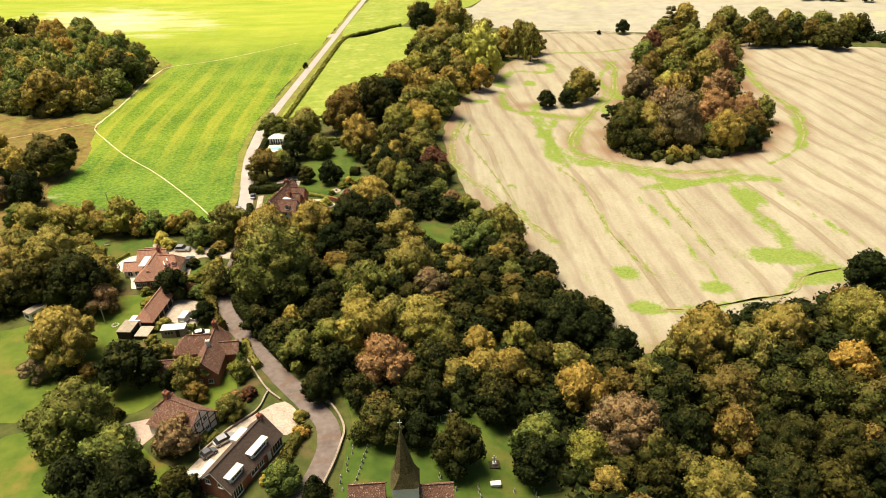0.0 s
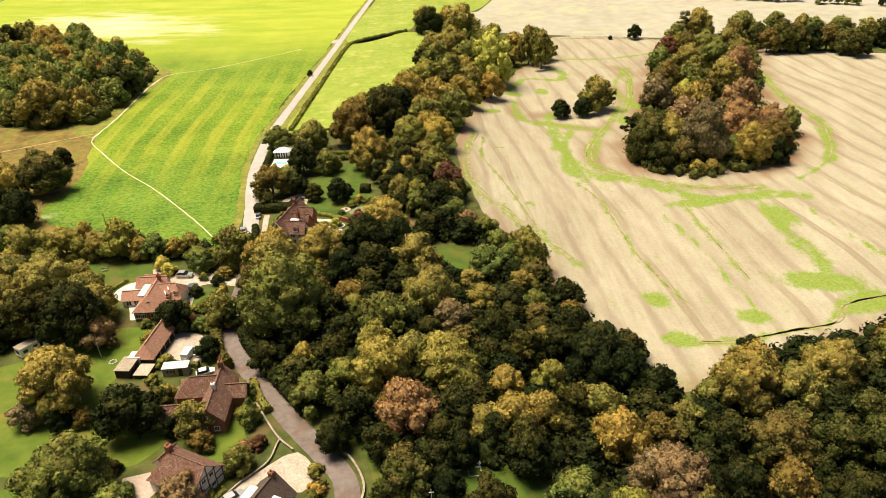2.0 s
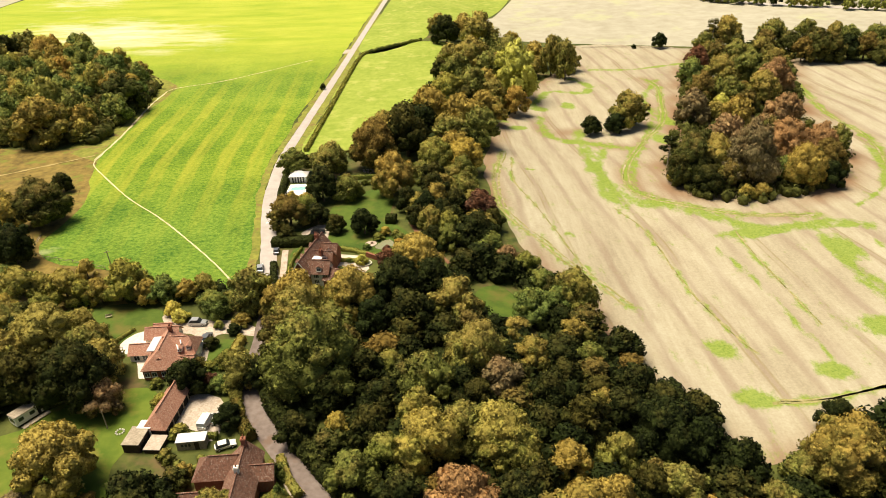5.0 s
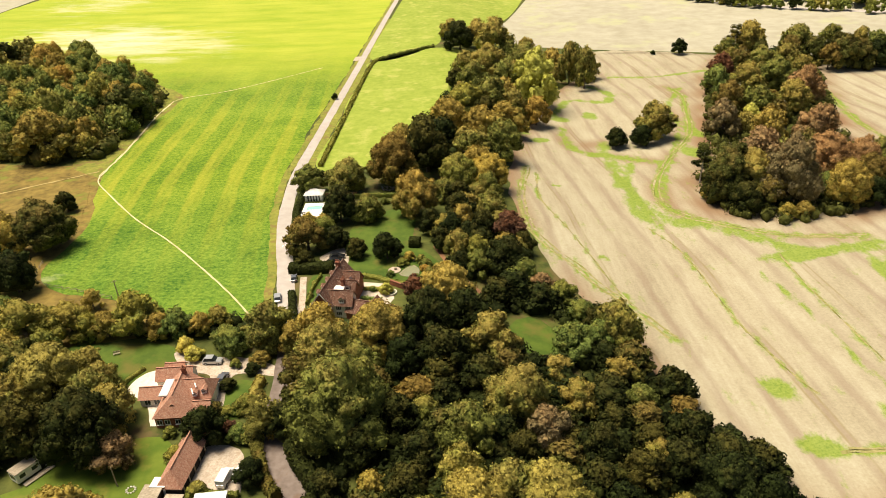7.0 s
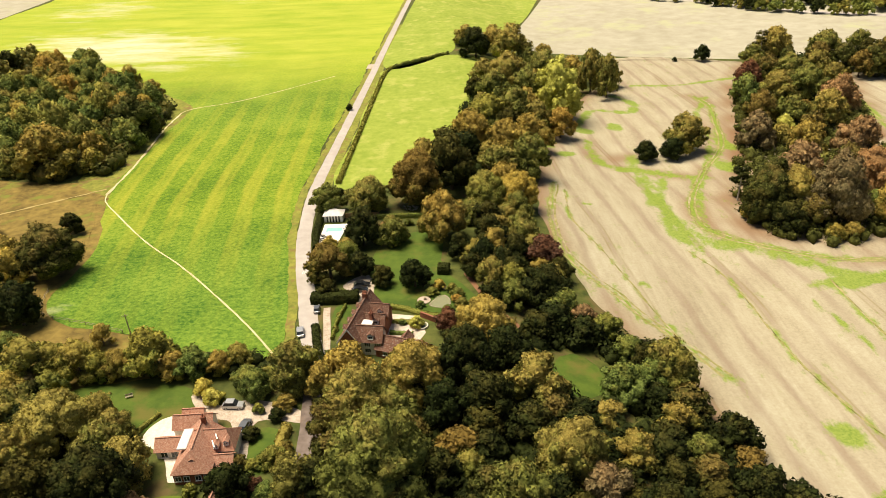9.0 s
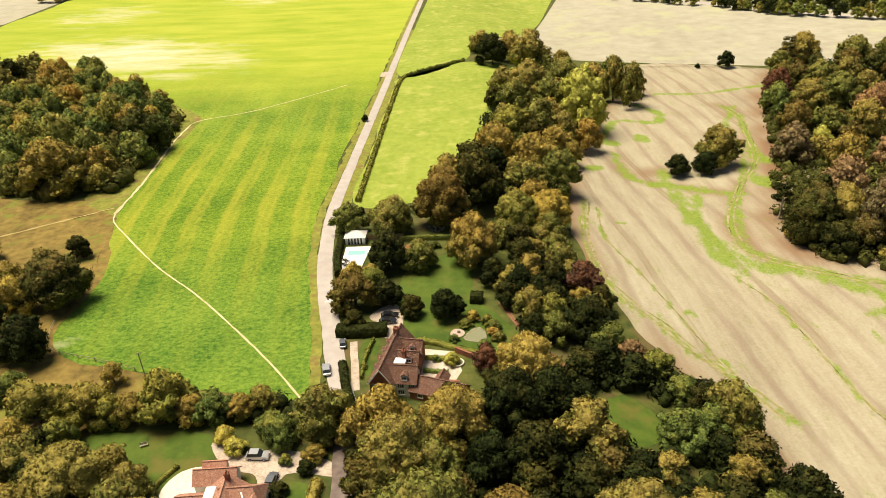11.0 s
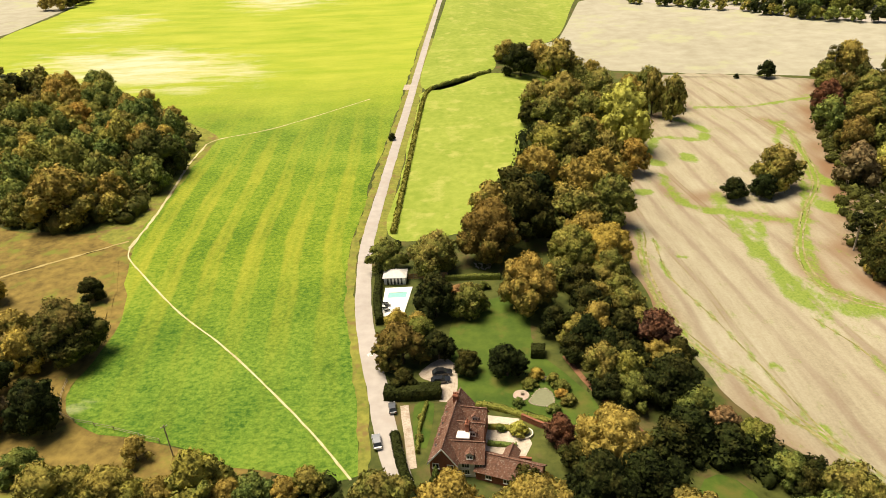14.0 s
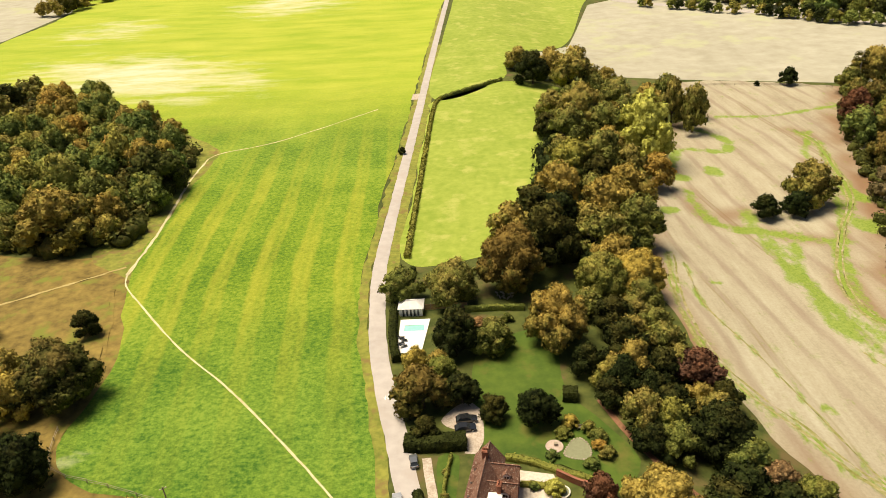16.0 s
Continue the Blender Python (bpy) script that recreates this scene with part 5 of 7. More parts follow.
sheet("lawn_slope", curve([(-54, 125), (-49, 129), (-46, 124), (-46, 116), (-50, 110), (-54, 113)], 2, True), 2.0, 0.05, MEADOW, "sloping cottage lawn", None, 0.6)
sheet("lawn_cottage", curve([(-66, 112), (-58, 104), (-52, 100), (-50, 90), (-62, 84), (-84, 92), (-92, 110), (-80, 114)], 3, True), 3.0, 0.045, MEADOW, "rough lawn below the cottages", None, 0.8)
sheet("churchyard_grass", curve([(-24, 122), (-19, 118), (-14, 113), (-3, 115), (6, 116), (12, 108), (18, 94), (20, 78), (-24, 78), (-21.5, 92), (-20.5, 104), (-20, 112)], 3, True), 2.5, 0.05, LAWN, "mown grass of the churchyard", None, 0.4)
sheet("lawn_manor", curve([(-49, 258), (-34, 268), (-30, 262), (-30, 244), (-24, 232), (-20, 222), (-26, 214), (-34, 222), (-44, 224), (-50, 231)], 3, True), 2.5, 0.05, LAWN, "striped mown lawn of the manor garden", None, 0.4)
sheet("lawn_glade", curve([(-7, 190), (-7, 199), (-1, 204), (4, 200), (5, 193), (0, 188)], 3, True), 2.5, 0.05, LAWN, "small grassy glade in the wood", None, 0.5)
sheet("lawn_manor_west", curve([(-58.6, 226.5), (-54.5, 226.5), (-56.3, 213), (-58.6, 214)], 2, True), 2.0, 0.05, LAWN, "narrow front lawn of the manor")
sheet("drive_villa", curve([(-87, 193), (-84, 196.5), (-82, 190), (-78, 190), (-74, 191), (-68.5, 190), (-61, 186), (-61, 183), (-71, 184), (-71, 172.5), (-74, 172), (-76, 184), (-82, 186)], 2, True), 1.5, 0.07, GRAVEL, "pale gravel drive of the villa", None, 0.3)
sheet("terrace_villa", curve([(-93.5, 180), (-91, 186), (-85, 186), (-84.5, 172), (-82, 168), (-84.5, 168), (-87.5, 175)], 2, True), 1.5, 0.075, WHITE_PAVING, "pale paved terrace round the villa")
sheet("yard", curve([(-72.3, 161), (-64.5, 160.5), (-62, 152), (-63, 147), (-70, 148.5), (-72.6, 150)], 2, True), 1.5, 0.07, GRAVEL, "gravel stable yard", None, 0.3)
sheet("terrace_cottage", [(-67.5, 114.5), (-62.5, 116.0), (-59.8, 111.0), (-62.5, 106.5), (-65.5, 109.5)], 1.5, 0.07, PINK_PAVING, "worn paved terrace beside the cottage", None, 0.3)
sheet("gateway", [(-66.2, 468), (-60.5, 468), (-60.2, 478), (-65.6, 478)], 2.0, 0.10, GRAVEL, "pale worn field gateway beside the lane", None, 0.6)
sheet("drive_bungalow", curve([(-49, 104), (-47.5, 108.5), (-40, 116), (-35, 119), (-30.5, 112.5), (-33, 108.5), (-37.5, 109), (-44, 96), (-50, 93), (-52, 96)], 2, True), 1.5, 0.07, GRAVEL, "pale gravel drive beside the bungalow", None, 0.3)
sheet("parking_manor", curve([(-58, 236.5), (-53, 242), (-49.5, 240), (-49.3, 230), (-51, 226.5), (-53.5, 227), (-52.5, 232)], 2, True), 1.5, 0.07, GRAVEL, "gravel parking place by the manor", None, 0.3)
sheet("terrace_manor", [(-46.5, 222.5), (-37.0, 220.0), (-35.2, 212.6), (-37.5, 208.0), (-47.0, 208.5)], 1.5, 0.07, PAVING, "pale paved court with planted beds")
ribbon("garden_path", [(-60.9, 226.5), (-60.5, 222), (-59.9, 217.5), (-59, 208)], 1.8, 0.09, GRAVEL, "gravel path to the manor")
ribbon("garden_walk", [(-24, 240), (-20, 228), (-15, 218), (-10, 210)], 1.3, 0.09, RED_WALK, "reddish gravel walk through the trees")


# ---- houses ----
def bungalow():
    hs = tagged(new("bungalow"), "long brick bungalow with dark tiled roof and white flat dormers", "house")
    T = wing(hs, 0, 0, 0, 15.4, 7.4, 2.6, 3.5, TILE_DARK, BRICK, over=0.3)
    for x, w in ((-4.9, 4.0), (2.0, 5.4)):
        dormer(hs, T, x, -3.0, 3.15, w * 0.9, 1.25, 2.2, 0, TILE_DARK)
    for x, w, z, h in ((-6.1, 2.4, 0.3, 2.0), (6.0, 3.0, 0.3, 2.0), (-1.2, 1.8, 0.9, 1.2), (0.9, 1.2, 0.9, 1.2)):
        window(hs, T, x, -3.76, z, w, h, 0, 4 if w > 2 else 2)
    bm = box(3.4, -3.75, 0, 1.0, 0.12, 2.05, 0.02)
    d = part("door", bm, PAINT, hs)
    part("door_handle", box(3.75, -3.84, 1.0, 0.05, 0.06, 0.15), LEAD, d)
    for y in (-1.6, 1.2):
        window(hs, T, -7.76, y, 2.9, 1.0, 1.1, -90, 2)
    part("rear_dormer_roof", box(3.6, 2.9, 3.3, 3.6, 1.8, 0.9, 0.05), PAINT, hs, "white flat roofed rear extension")
    part("lean_to_roof", box(-4.2, 4.5, 2.2, 3.6, 1.7, 0.2, 0.04), LEAD, hs, "pale flat roof at the back")
    part("lean_to_wall", box(-4.2, 4.5, -0.3, 3.3, 1.5, 2.5), RENDERED, hs)
    chimney(hs, T, 7.0, 0.1, 4.8, 7.2, BRICK, 0.8, 0.9, 1)
    for s in (-1, 1):
        part("bargeboard", slab([T @ Vector(p) for p in ((-8.03, s * 4.0, 2.25), (-8.03, 0, 6.12), (-8.03, 0, 5.9), (-8.03, s * 4.0, 2.05))], 0.06), PAINT, hs)
    return place(hs, -39.9, 100.9, 65)


def conservatory():
    hs = tagged(new("conservatory"), "round white framed glass garden room beside the bungalow", "conservatory")
    n, r = 12, 2.1
    for i in range(n):
        a = 2 * math.pi * i / n
        bm = box(math.cos(a) * r, math.sin(a) * r, 0, 0.1, 0.1, 2.1)
        part("post", bm, PAINT, hs)
        b = 2 * math.pi * (i + 1) / n
        part("roof_pane", slab([(math.cos(a) * r, math.sin(a) * r, 2.1), (math.cos(b) * r, math.sin(b) * r, 2.1), (0, 0, 3.0)], 0.04), PAINT if i % 2 else LEAD, hs)
    bm = bmesh.new()
    bmesh.ops.create_cone(bm, segments=n, radius1=r - 0.05, radius2=r - 0.05, depth=2.0, cap_ends=False, matrix=Matrix.Translation((0, 0, 1.05)))
    part("glass_wall", bm, GLASS, hs)
    place(hs, -48.2, 96.6, 20)


def cottage():
    hs = tagged(new("timbered_cottage"), "white timber framed cottage with an old lichened tile roof", "house")
    T = wing(hs, 0, 0, 0, 10.5, 8.2, 2.9, 3.7, TILE_OLD, RENDERED, hip0=2.2)
    W = wing(hs, -6.6, 2.0, 90, 4.0, 3.4, 2.1, 1.5, TILE_OLD, RENDERED)
    for y in (-3.6, -1.8, 0, 1.8, 3.6):
        part("timber", box(5.28, y, 0, 0.06, 0.2, 2.9 + (4.1 - abs(y)) * 0.8), TIMBER, hs)
    for z in (1.4, 2.8, 4.2):
        part("timber", box(5.285, 0, z, 0.06, 8.0 if z < 3 else 5.0, 0.2), TIMBER, hs)
    for y, z in ((-2.6, 0.8), (1.0, 0.8), (0.9, 3.2), (-1.0, 3.2)):
        window(hs, T, 5.33, y, z, 1.0, 1.0, 90, 2)
    for x in (-2.5, 0.5, 3.2):
        window(hs, T, x, -4.16, 0.8, 1.2, 1.1, 0, 3)
    chimney(hs, T, -3.2, 0.2, 5.2, 8.2, BRICK, 1.2, 0.9, 2)
    place(hs, -54.2, 112.6, -28)


def old_house():
    hs = tagged(new("old_farmhouse"), "rambling old farmhouse with patched brown tile roofs", "house")
    T = wing(hs, 0, 0, 90, 14.0, 5.6, 3.5, 3.0, TILE_OLD, BRICK)
    A = wing(hs, -5.0, 4.2, 0, 8.0, 5.6, 3.2, 2.8, TILE_OLD, BRICK, hip0=2.6)
    B = wing(hs, -6.2, -3.2, 0, 8.0, 4.6, 2.6, 2.2, TILE_OLD, BRICK)
    C = wing(hs, 3.6, 2.2, 0, 4.0, 3.6, 3.2, 1.8, TILE_OLD, BRICK)
    for x, z in ((-1.2, 0.9), (1.2, 0.9), (0, 3.6)):
        window(hs, T, -7.05, x, z, 1.0, 1.1, -90, 2)
    for x in (-8.6, -6.4):
        window(hs, Matrix(), x, -5.55, 0.8, 1.0, 1.0, 0, 2)
    chimney(hs, Matrix(), 0.0, 6.2, 5.8, 8.2, BRICK, 0.9, 0.9, 2)
    chimney(hs, Matrix(), 0.0, -0.6, 5.8, 7.8, RENDERED, 0.8, 0.8, 1)
    place(hs, -53.3, 132.5, 1)


def barn():
    hs = tagged(new("open_barn"), "long red tiled open fronted barn beside the yard", "barn")
    T = wing(hs, 0, 0, 0, 12.0, 4.6, 2.3, 2.3, TILE_RED, TIMBER, hip0=2.0)
    # Near-black panels on the closed wall paint the shade inside open bays.
    for x in (-4.0, -1.4, 1.2, 3.8):
        part("opening", box(x, -2.34, 0, 2.1, 0.08, 2.0), DARK, hs, "dark panel standing for the shade inside an open bay")
    for x in (-5.3, -2.7, -0.1, 2.5, 5.1):
        part("post", box(x, -2.45, 0, 0.2, 0.2, 2.1), GREYWOOD, hs)
    place(hs, -73.9, 155.0, 84)


def shed(x, y, turn, L, W, h, roof, wall, label, skylight=False):
    hs = tagged(new("shed"), label, "shed")
    part("wall", box(0, 0, -0.3, L, W, h + 0.3), wall, hs)
    part("flat_roof", box(0, 0, h, L + 0.3, W + 0.3, 0.16, 0.04), roof, hs)
    part("door", box(L * 0.2, -W / 2 - 0.04, 0, 0.9, 0.06, min(1.9, h - 0.2)), TIMBER, hs)
    for i in range(3):
        part("window", box(-L * 0.3 + i * 0.7, -W / 2 - 0.03, h * 0.45, 0.45, 0.05, 0.6), GLASS, hs)
    place(hs, x, y, turn)
    return hs


def villa():
    hs = tagged(new("villa"), "large white rendered house with hipped red tile roofs and dormers", "house")
    T = wing(hs, 0, -0.6, 90, 11.5, 7.0, 3.0, 3.1, TILE_RED, BRICK, hip0=2.8)
    A = wing(hs, 3.0, 2.2, 0, 7.4, 6.0, 3.0, 2.6, TILE_RED, RENDERED, hip1=1.6)
    B = wing(hs, -5.8, 2.6, 0, 6.4, 4.0, 2.3, 1.5, TILE_RED, RENDERED)
    C = wing(hs, -3.4, 8.6, 0, 7.6, 4.0, 2.4, 1.8, TILE_RED, RENDERED)
    E = wing(hs, -4.4, 11.6, 0, 4.0, 2.6, 2.0, 1.2, TILE_RED, RENDERED)
    D = wing(hs, 5.4, -2.6, 0, 3.2, 3.0, 2.3, 1.2, TILE_RED, RENDERED)
    part("flat_roof", box(-2.6, 0.8, 4.6, 1.9, 5.6, 0.4, 0.1), LEAD, hs, "pale lead covered roof strip")
    dormer(hs, Matrix(), 0.2, -4.9, 3.4, 1.8, 0.9, 1.8, 0, TILE_RED, False)
    for x, y in ((5.4, 0.6), (3.6, -0.2)):
        dormer(hs, Matrix(), x, y - 0.9, 3.6, 1.0, 0.9, 1.4, 0, TILE_RED, False)
    for y in (-3.2, 2.6):
        part("verge_strip", box(3.4, y * 0.4, 5.0, 0.25, 2.2, 0.12, turn=25), PAINT, hs, "white roof flashing")
    for x in (-2.6, -1.0, 1.2, 2.8):
        window(hs, Matrix(), x, -6.41, 1.0, 1.1, 1.2, 0, 2)
    for x in (-7.4, -5.4, -3.9):
        window(hs, Matrix(), x, 0.54, 0.6, 1.3, 1.4, 0, 2)
    chimney(hs, Matrix(), 0.4, 4.2, 5.2, 7.4, BRICK, 0.8, 0.8, 2)
    place(hs, -79.4, 173.8, 0)


def manor():
    hs = tagged(new("manor_house"), "old manor with steep brown tile roofs, white gable and dormers", "house")
    T = wing(hs, -0.1, -0.4, 75.4, 17.0, 5.2, 4.2, 3.4, TILE_OLD, BRICK)
    S = wing(hs, 2.2, -6.3, -10, 7.0, 4.8, 3.9, 2.7, TILE_OLD, RENDERED)
    A = wing(hs, 3.4, -1.0, -14, 5.2, 3.8, 3.9, 2.5, TILE_OLD, BRICK)
    B = wing(hs, 4.1, 3.2, -14, 5.4, 4.2, 3.9, 2.6, TILE_OLD, BRICK)
    part("flat_roof", box(1.9, -3.4, 5.4, 2.7, 2.0, 0.35, 0.06, turn=-10), PAINT, hs, "white flat roof between the gables")
    for s in (-1, 1):
        part("bargeboard", slab([T @ Vector(p) for p in ((-8.92, s * 2.95, 3.75), (-8.92, 0, 7.76), (-8.92, 0, 7.36), (-8.92, s * 2.95, 3.35))], 0.10), PAINT, hs)
    for x in (-5.0, -2.0, 1.2, 4.4):
        dormer(hs, T, x, 2.1, 4.3, 1.5, 1.5, 1.9, 180, TILE_OLD, False)
    for M in (A, B):
        dormer(hs, M, 0.8, -1.5, 4.3, 1.3, 1.2, 1.5, 0, TILE_OLD, False)
    dormer(hs, S, 1.0, -2.1, 4.1, 1.4, 1.3, 1.7, 0, TILE_OLD, False)
    for y in (-1.4, 1.4):
        window(hs, T, -8.56, y, 2.4, 1.2, 1.2, -90, 2)
    for x in (0.2, 2.6):
        window(hs, S, x, -2.46, 2.4, 1.4, 1.2, 0, 3)
        window(hs, S, x, -2.46, 0.7, 1.4, 1.2, 0, 3)
    for x in (-6, -3, 0, 3, 6):
        window(hs, T, x, 2.66, 0.8, 1.3, 1.3, 180, 2)
    chimney(hs, T, 5.2, 0.2, 6.6, 9.0, BRICK, 1.0, 1.0, 3)
    chimney(hs, A, -0.2, -1.4, 5.2, 7.8, BRICK, 0.7, 1.2, 3)
    place(hs, -50.7, 213.8, 0)
    an = tagged(new("coach_house"), "long low brown tiled outbuilding of the manor", "outbuilding")
    T = wing(an, 0, 0, 0, 12.0, 5.2, 2.3, 2.2, TILE_OLD, BRICK)
    wing(an, -1.0, 3.6, 90, 3.0, 2.4, 1.9, 1.2, TILE_OLD, BRICK)
    for x in (-3.5, 0, 3.5):
        window(an, T, x, -2.66, 0.8, 1.1, 1.0, 0, 2)
    place(an, -40.4, 204.4, -23)


def church():
    hs = tagged(new("church"), "small church with a white boarded bell turret and mossy shingled spire", "church")
    wing(hs, -6.6, -0.6, 0, 5.6, 6.6, 4.2, 3.4, TILE_OLD, FLINT)
    wing(hs, 5.0, -0.6, 0, 5.8, 5.6, 3.8, 2.6, TILE_OLD, FLINT)
    part("tower_wall", box(0, 0, -0.5, 4.5, 4.5, 8.3, 0.04), PAINT, hs, "white boarded turret")
    for i in range(6):
        part("board", box(0, -2.27, 6.1 + i * 0.27, 4.46, 0.05, 0.22), PAINT, hs)
    w, z0, apex = 2.5, 7.8, 19.3
    c = w - 0.5
    ring = [(w, -c), (w, c), (c, w), (-c, w), (-w, c), (-w, -c), (-c, -w), (c, -w)]
    verts = [(x, y, z0) for x, y in ring]
    for z, q in ((z0 + 0.9, 0.90), (z0 + 2.6, 0.74), (z0 + 5.0, 0.52)):
        k = min(1.0, (z - z0) / 2.6)
        verts += [(q * (x * (1 - k) + k * w * math.cos(math.pi * (i * 2 - 1) / 8)), q * (y * (1 - k) + k * w * math.sin(math.pi * (i * 2 - 1) / 8)), z) for i, (x, y) in enumerate(ring)]
    verts.append((0, 0, apex))
    faces = [(r * 8 + i, r * 8 + (i + 1) % 8, r * 8 + 8 + (i + 1) % 8, r * 8 + 8 + i) for r in range(3) for i in range(8)]
    faces += [(24 + i, 24 + (i + 1) % 8, 32) for i in range(8)] + [tuple(range(7, -1, -1))]
    sp = part("spire", solid(verts, faces), SHINGLE, hs, "mossy shingled broach spire")
    part("cross_pole", box(0, 0, apex - 0.2, 0.10, 0.10, 1.7), LEAD, sp)
    part("cross_arm", box(0, 0, apex + 0.9, 0.7, 0.09, 0.10), LEAD, sp)
    for x in (-7.6, -5.6, 4.0, 6.2):
        window(hs, Matrix(), x, -3.93 if x < 0 else -3.43, 1.4, 0.9, 1.8, 0, 2)
    place(hs, -8.6, 89.6, 1)


def pool_house():
    hs = tagged(new("pool_house"), "small white pool house with a grey hipped roof", "pavilion")
    T = wing(hs, 0, 0, 0, 6.0, 4.4, 2.4, 1.1, LEAD, PAINT, hip0=1.8, hip1=1.8)
    for i in range(5):
        part("glazed_door", box(-1.9 + i * 0.95, -2.23, 0.1, 0.5, 0.06, 2.0), GLASS, hs)
    place(hs, -64.3, 279.4, -4)
    dk = tagged(new("pool_terrace"), "dazzling white paved terrace round the pool", "terrace")
    bm = solid([(-3.6, -7.2, 0), (2.4, -7.2, 0), (4, 7.0, 0), (-3.6, 7.0, 0), (-2.4, 1.8, 0), (2.6, 1.8, 0), (2.6, 4.4, 0), (-2.4, 4.4, 0)],
               [(0, 1, 5, 4), (1, 2, 6, 5), (2, 3, 7, 6), (3, 0, 4, 7)])
    r = bmesh.ops.extrude_face_region(bm, geom=bm.faces[:])
    bmesh.ops.translate(bm, vec=(0, 0, 0.22), verts=[v for v in r["geom"] if isinstance(v, bmesh.types.BMVert)])
    part("paving", bm, PAINT, dk)
    part("water", box(0.1, 3.1, 0.02, 4.98, 2.58, 0.10), POOL, dk, "turquoise pool water")
    place(dk, -63.9, 268.4, -3)
    for i in range(4):
        ch = tagged(new("sun_lounger"), "dark folded sun lounger on the pool terrace", "lounger", "loungers by the pool")
        part("seat", box(0, 0, 0.3, 0.6, 1.3, 0.07, 0.02), RUBBER, ch)
        part("backrest", slab([(-.3, .65, .35), (.3, .65, .35), (.3, 1.1, .8), (-.3, 1.1, .8)], 0.06), RUBBER, ch)
        for a, b in ((-.25, -.6), (.25, -.6), (-.25, .6), (.25, .6)):
            part("leg", box(a, b, 0, 0.05, 0.05, 0.31), LEAD, ch)
        place(ch, -66.6 + (i % 2) * 0.7, 267.4 - i * 1.2, 80 + i * 9, 0.22)


def caravan():
    hs = tagged(new("static_caravan"), "long cream static caravan with a weathered roof", "caravan")
    part("body", box(0, 0, 0.4, 8.0, 2.6, 2.2, 0.08), RENDERED, hs)
    part("roof", box(0, 0, 2.6, 8.2, 2.8, 0.16, 0.05), GREYWOOD, hs)
    for x in (-2.8, -0.4, 2.4):
        part("window", box(x, -1.31, 1.3, 1.1, 0.06, 0.8, 0.01), GLASS, hs)
    part("end_window", box(-4.01, 0, 1.2, 0.06, 1.7, 0.9), GLASS, hs)
    part("door", box(1.0, -1.32, 0.5, 0.7, 0.05, 1.8), DARK, hs)
    part("step_deck", box(-0.5, -2.2, 0.15, 6.0, 1.2, 0.12), GREYWOOD, hs)
    for x in (-3, 3):
        part("wheel", box(x, -0.9, 0, 0.6, 0.25, 0.55, 0.1), RUBBER, hs)
    place(hs, -103.0, 157.0, 56)


bungalow(), conservatory(), cottage(), old_house(), barn(), villa(), manor(), church(), pool_house(), caravan()
shed(-77.6, 147.2, 84, 5.0, 3.4, 2.1, GREYWOOD, TIMBER, "low open shed with a weathered flat roof")
shed(-73.6, 146.3, 84, 4.0, 3.2, 1.0, GRAVEL, TIMBER, "low walled pen with a gravel floor")
shed(-66.3, 146.2, 3, 5.6, 2.4, 2.1, LEAD, GREYWOOD, "wooden garden room with a pale felt roof")
shed(-76.5, 150.2, 84, 2.2, 2.6, 2.3, PAINT, PAINT, "small white shed at the barn's end")
shed(-84.6, 182.2, 0, 3.0, 2.4, 2.3, PAINT, RENDERED, "white flat roofed garden store")


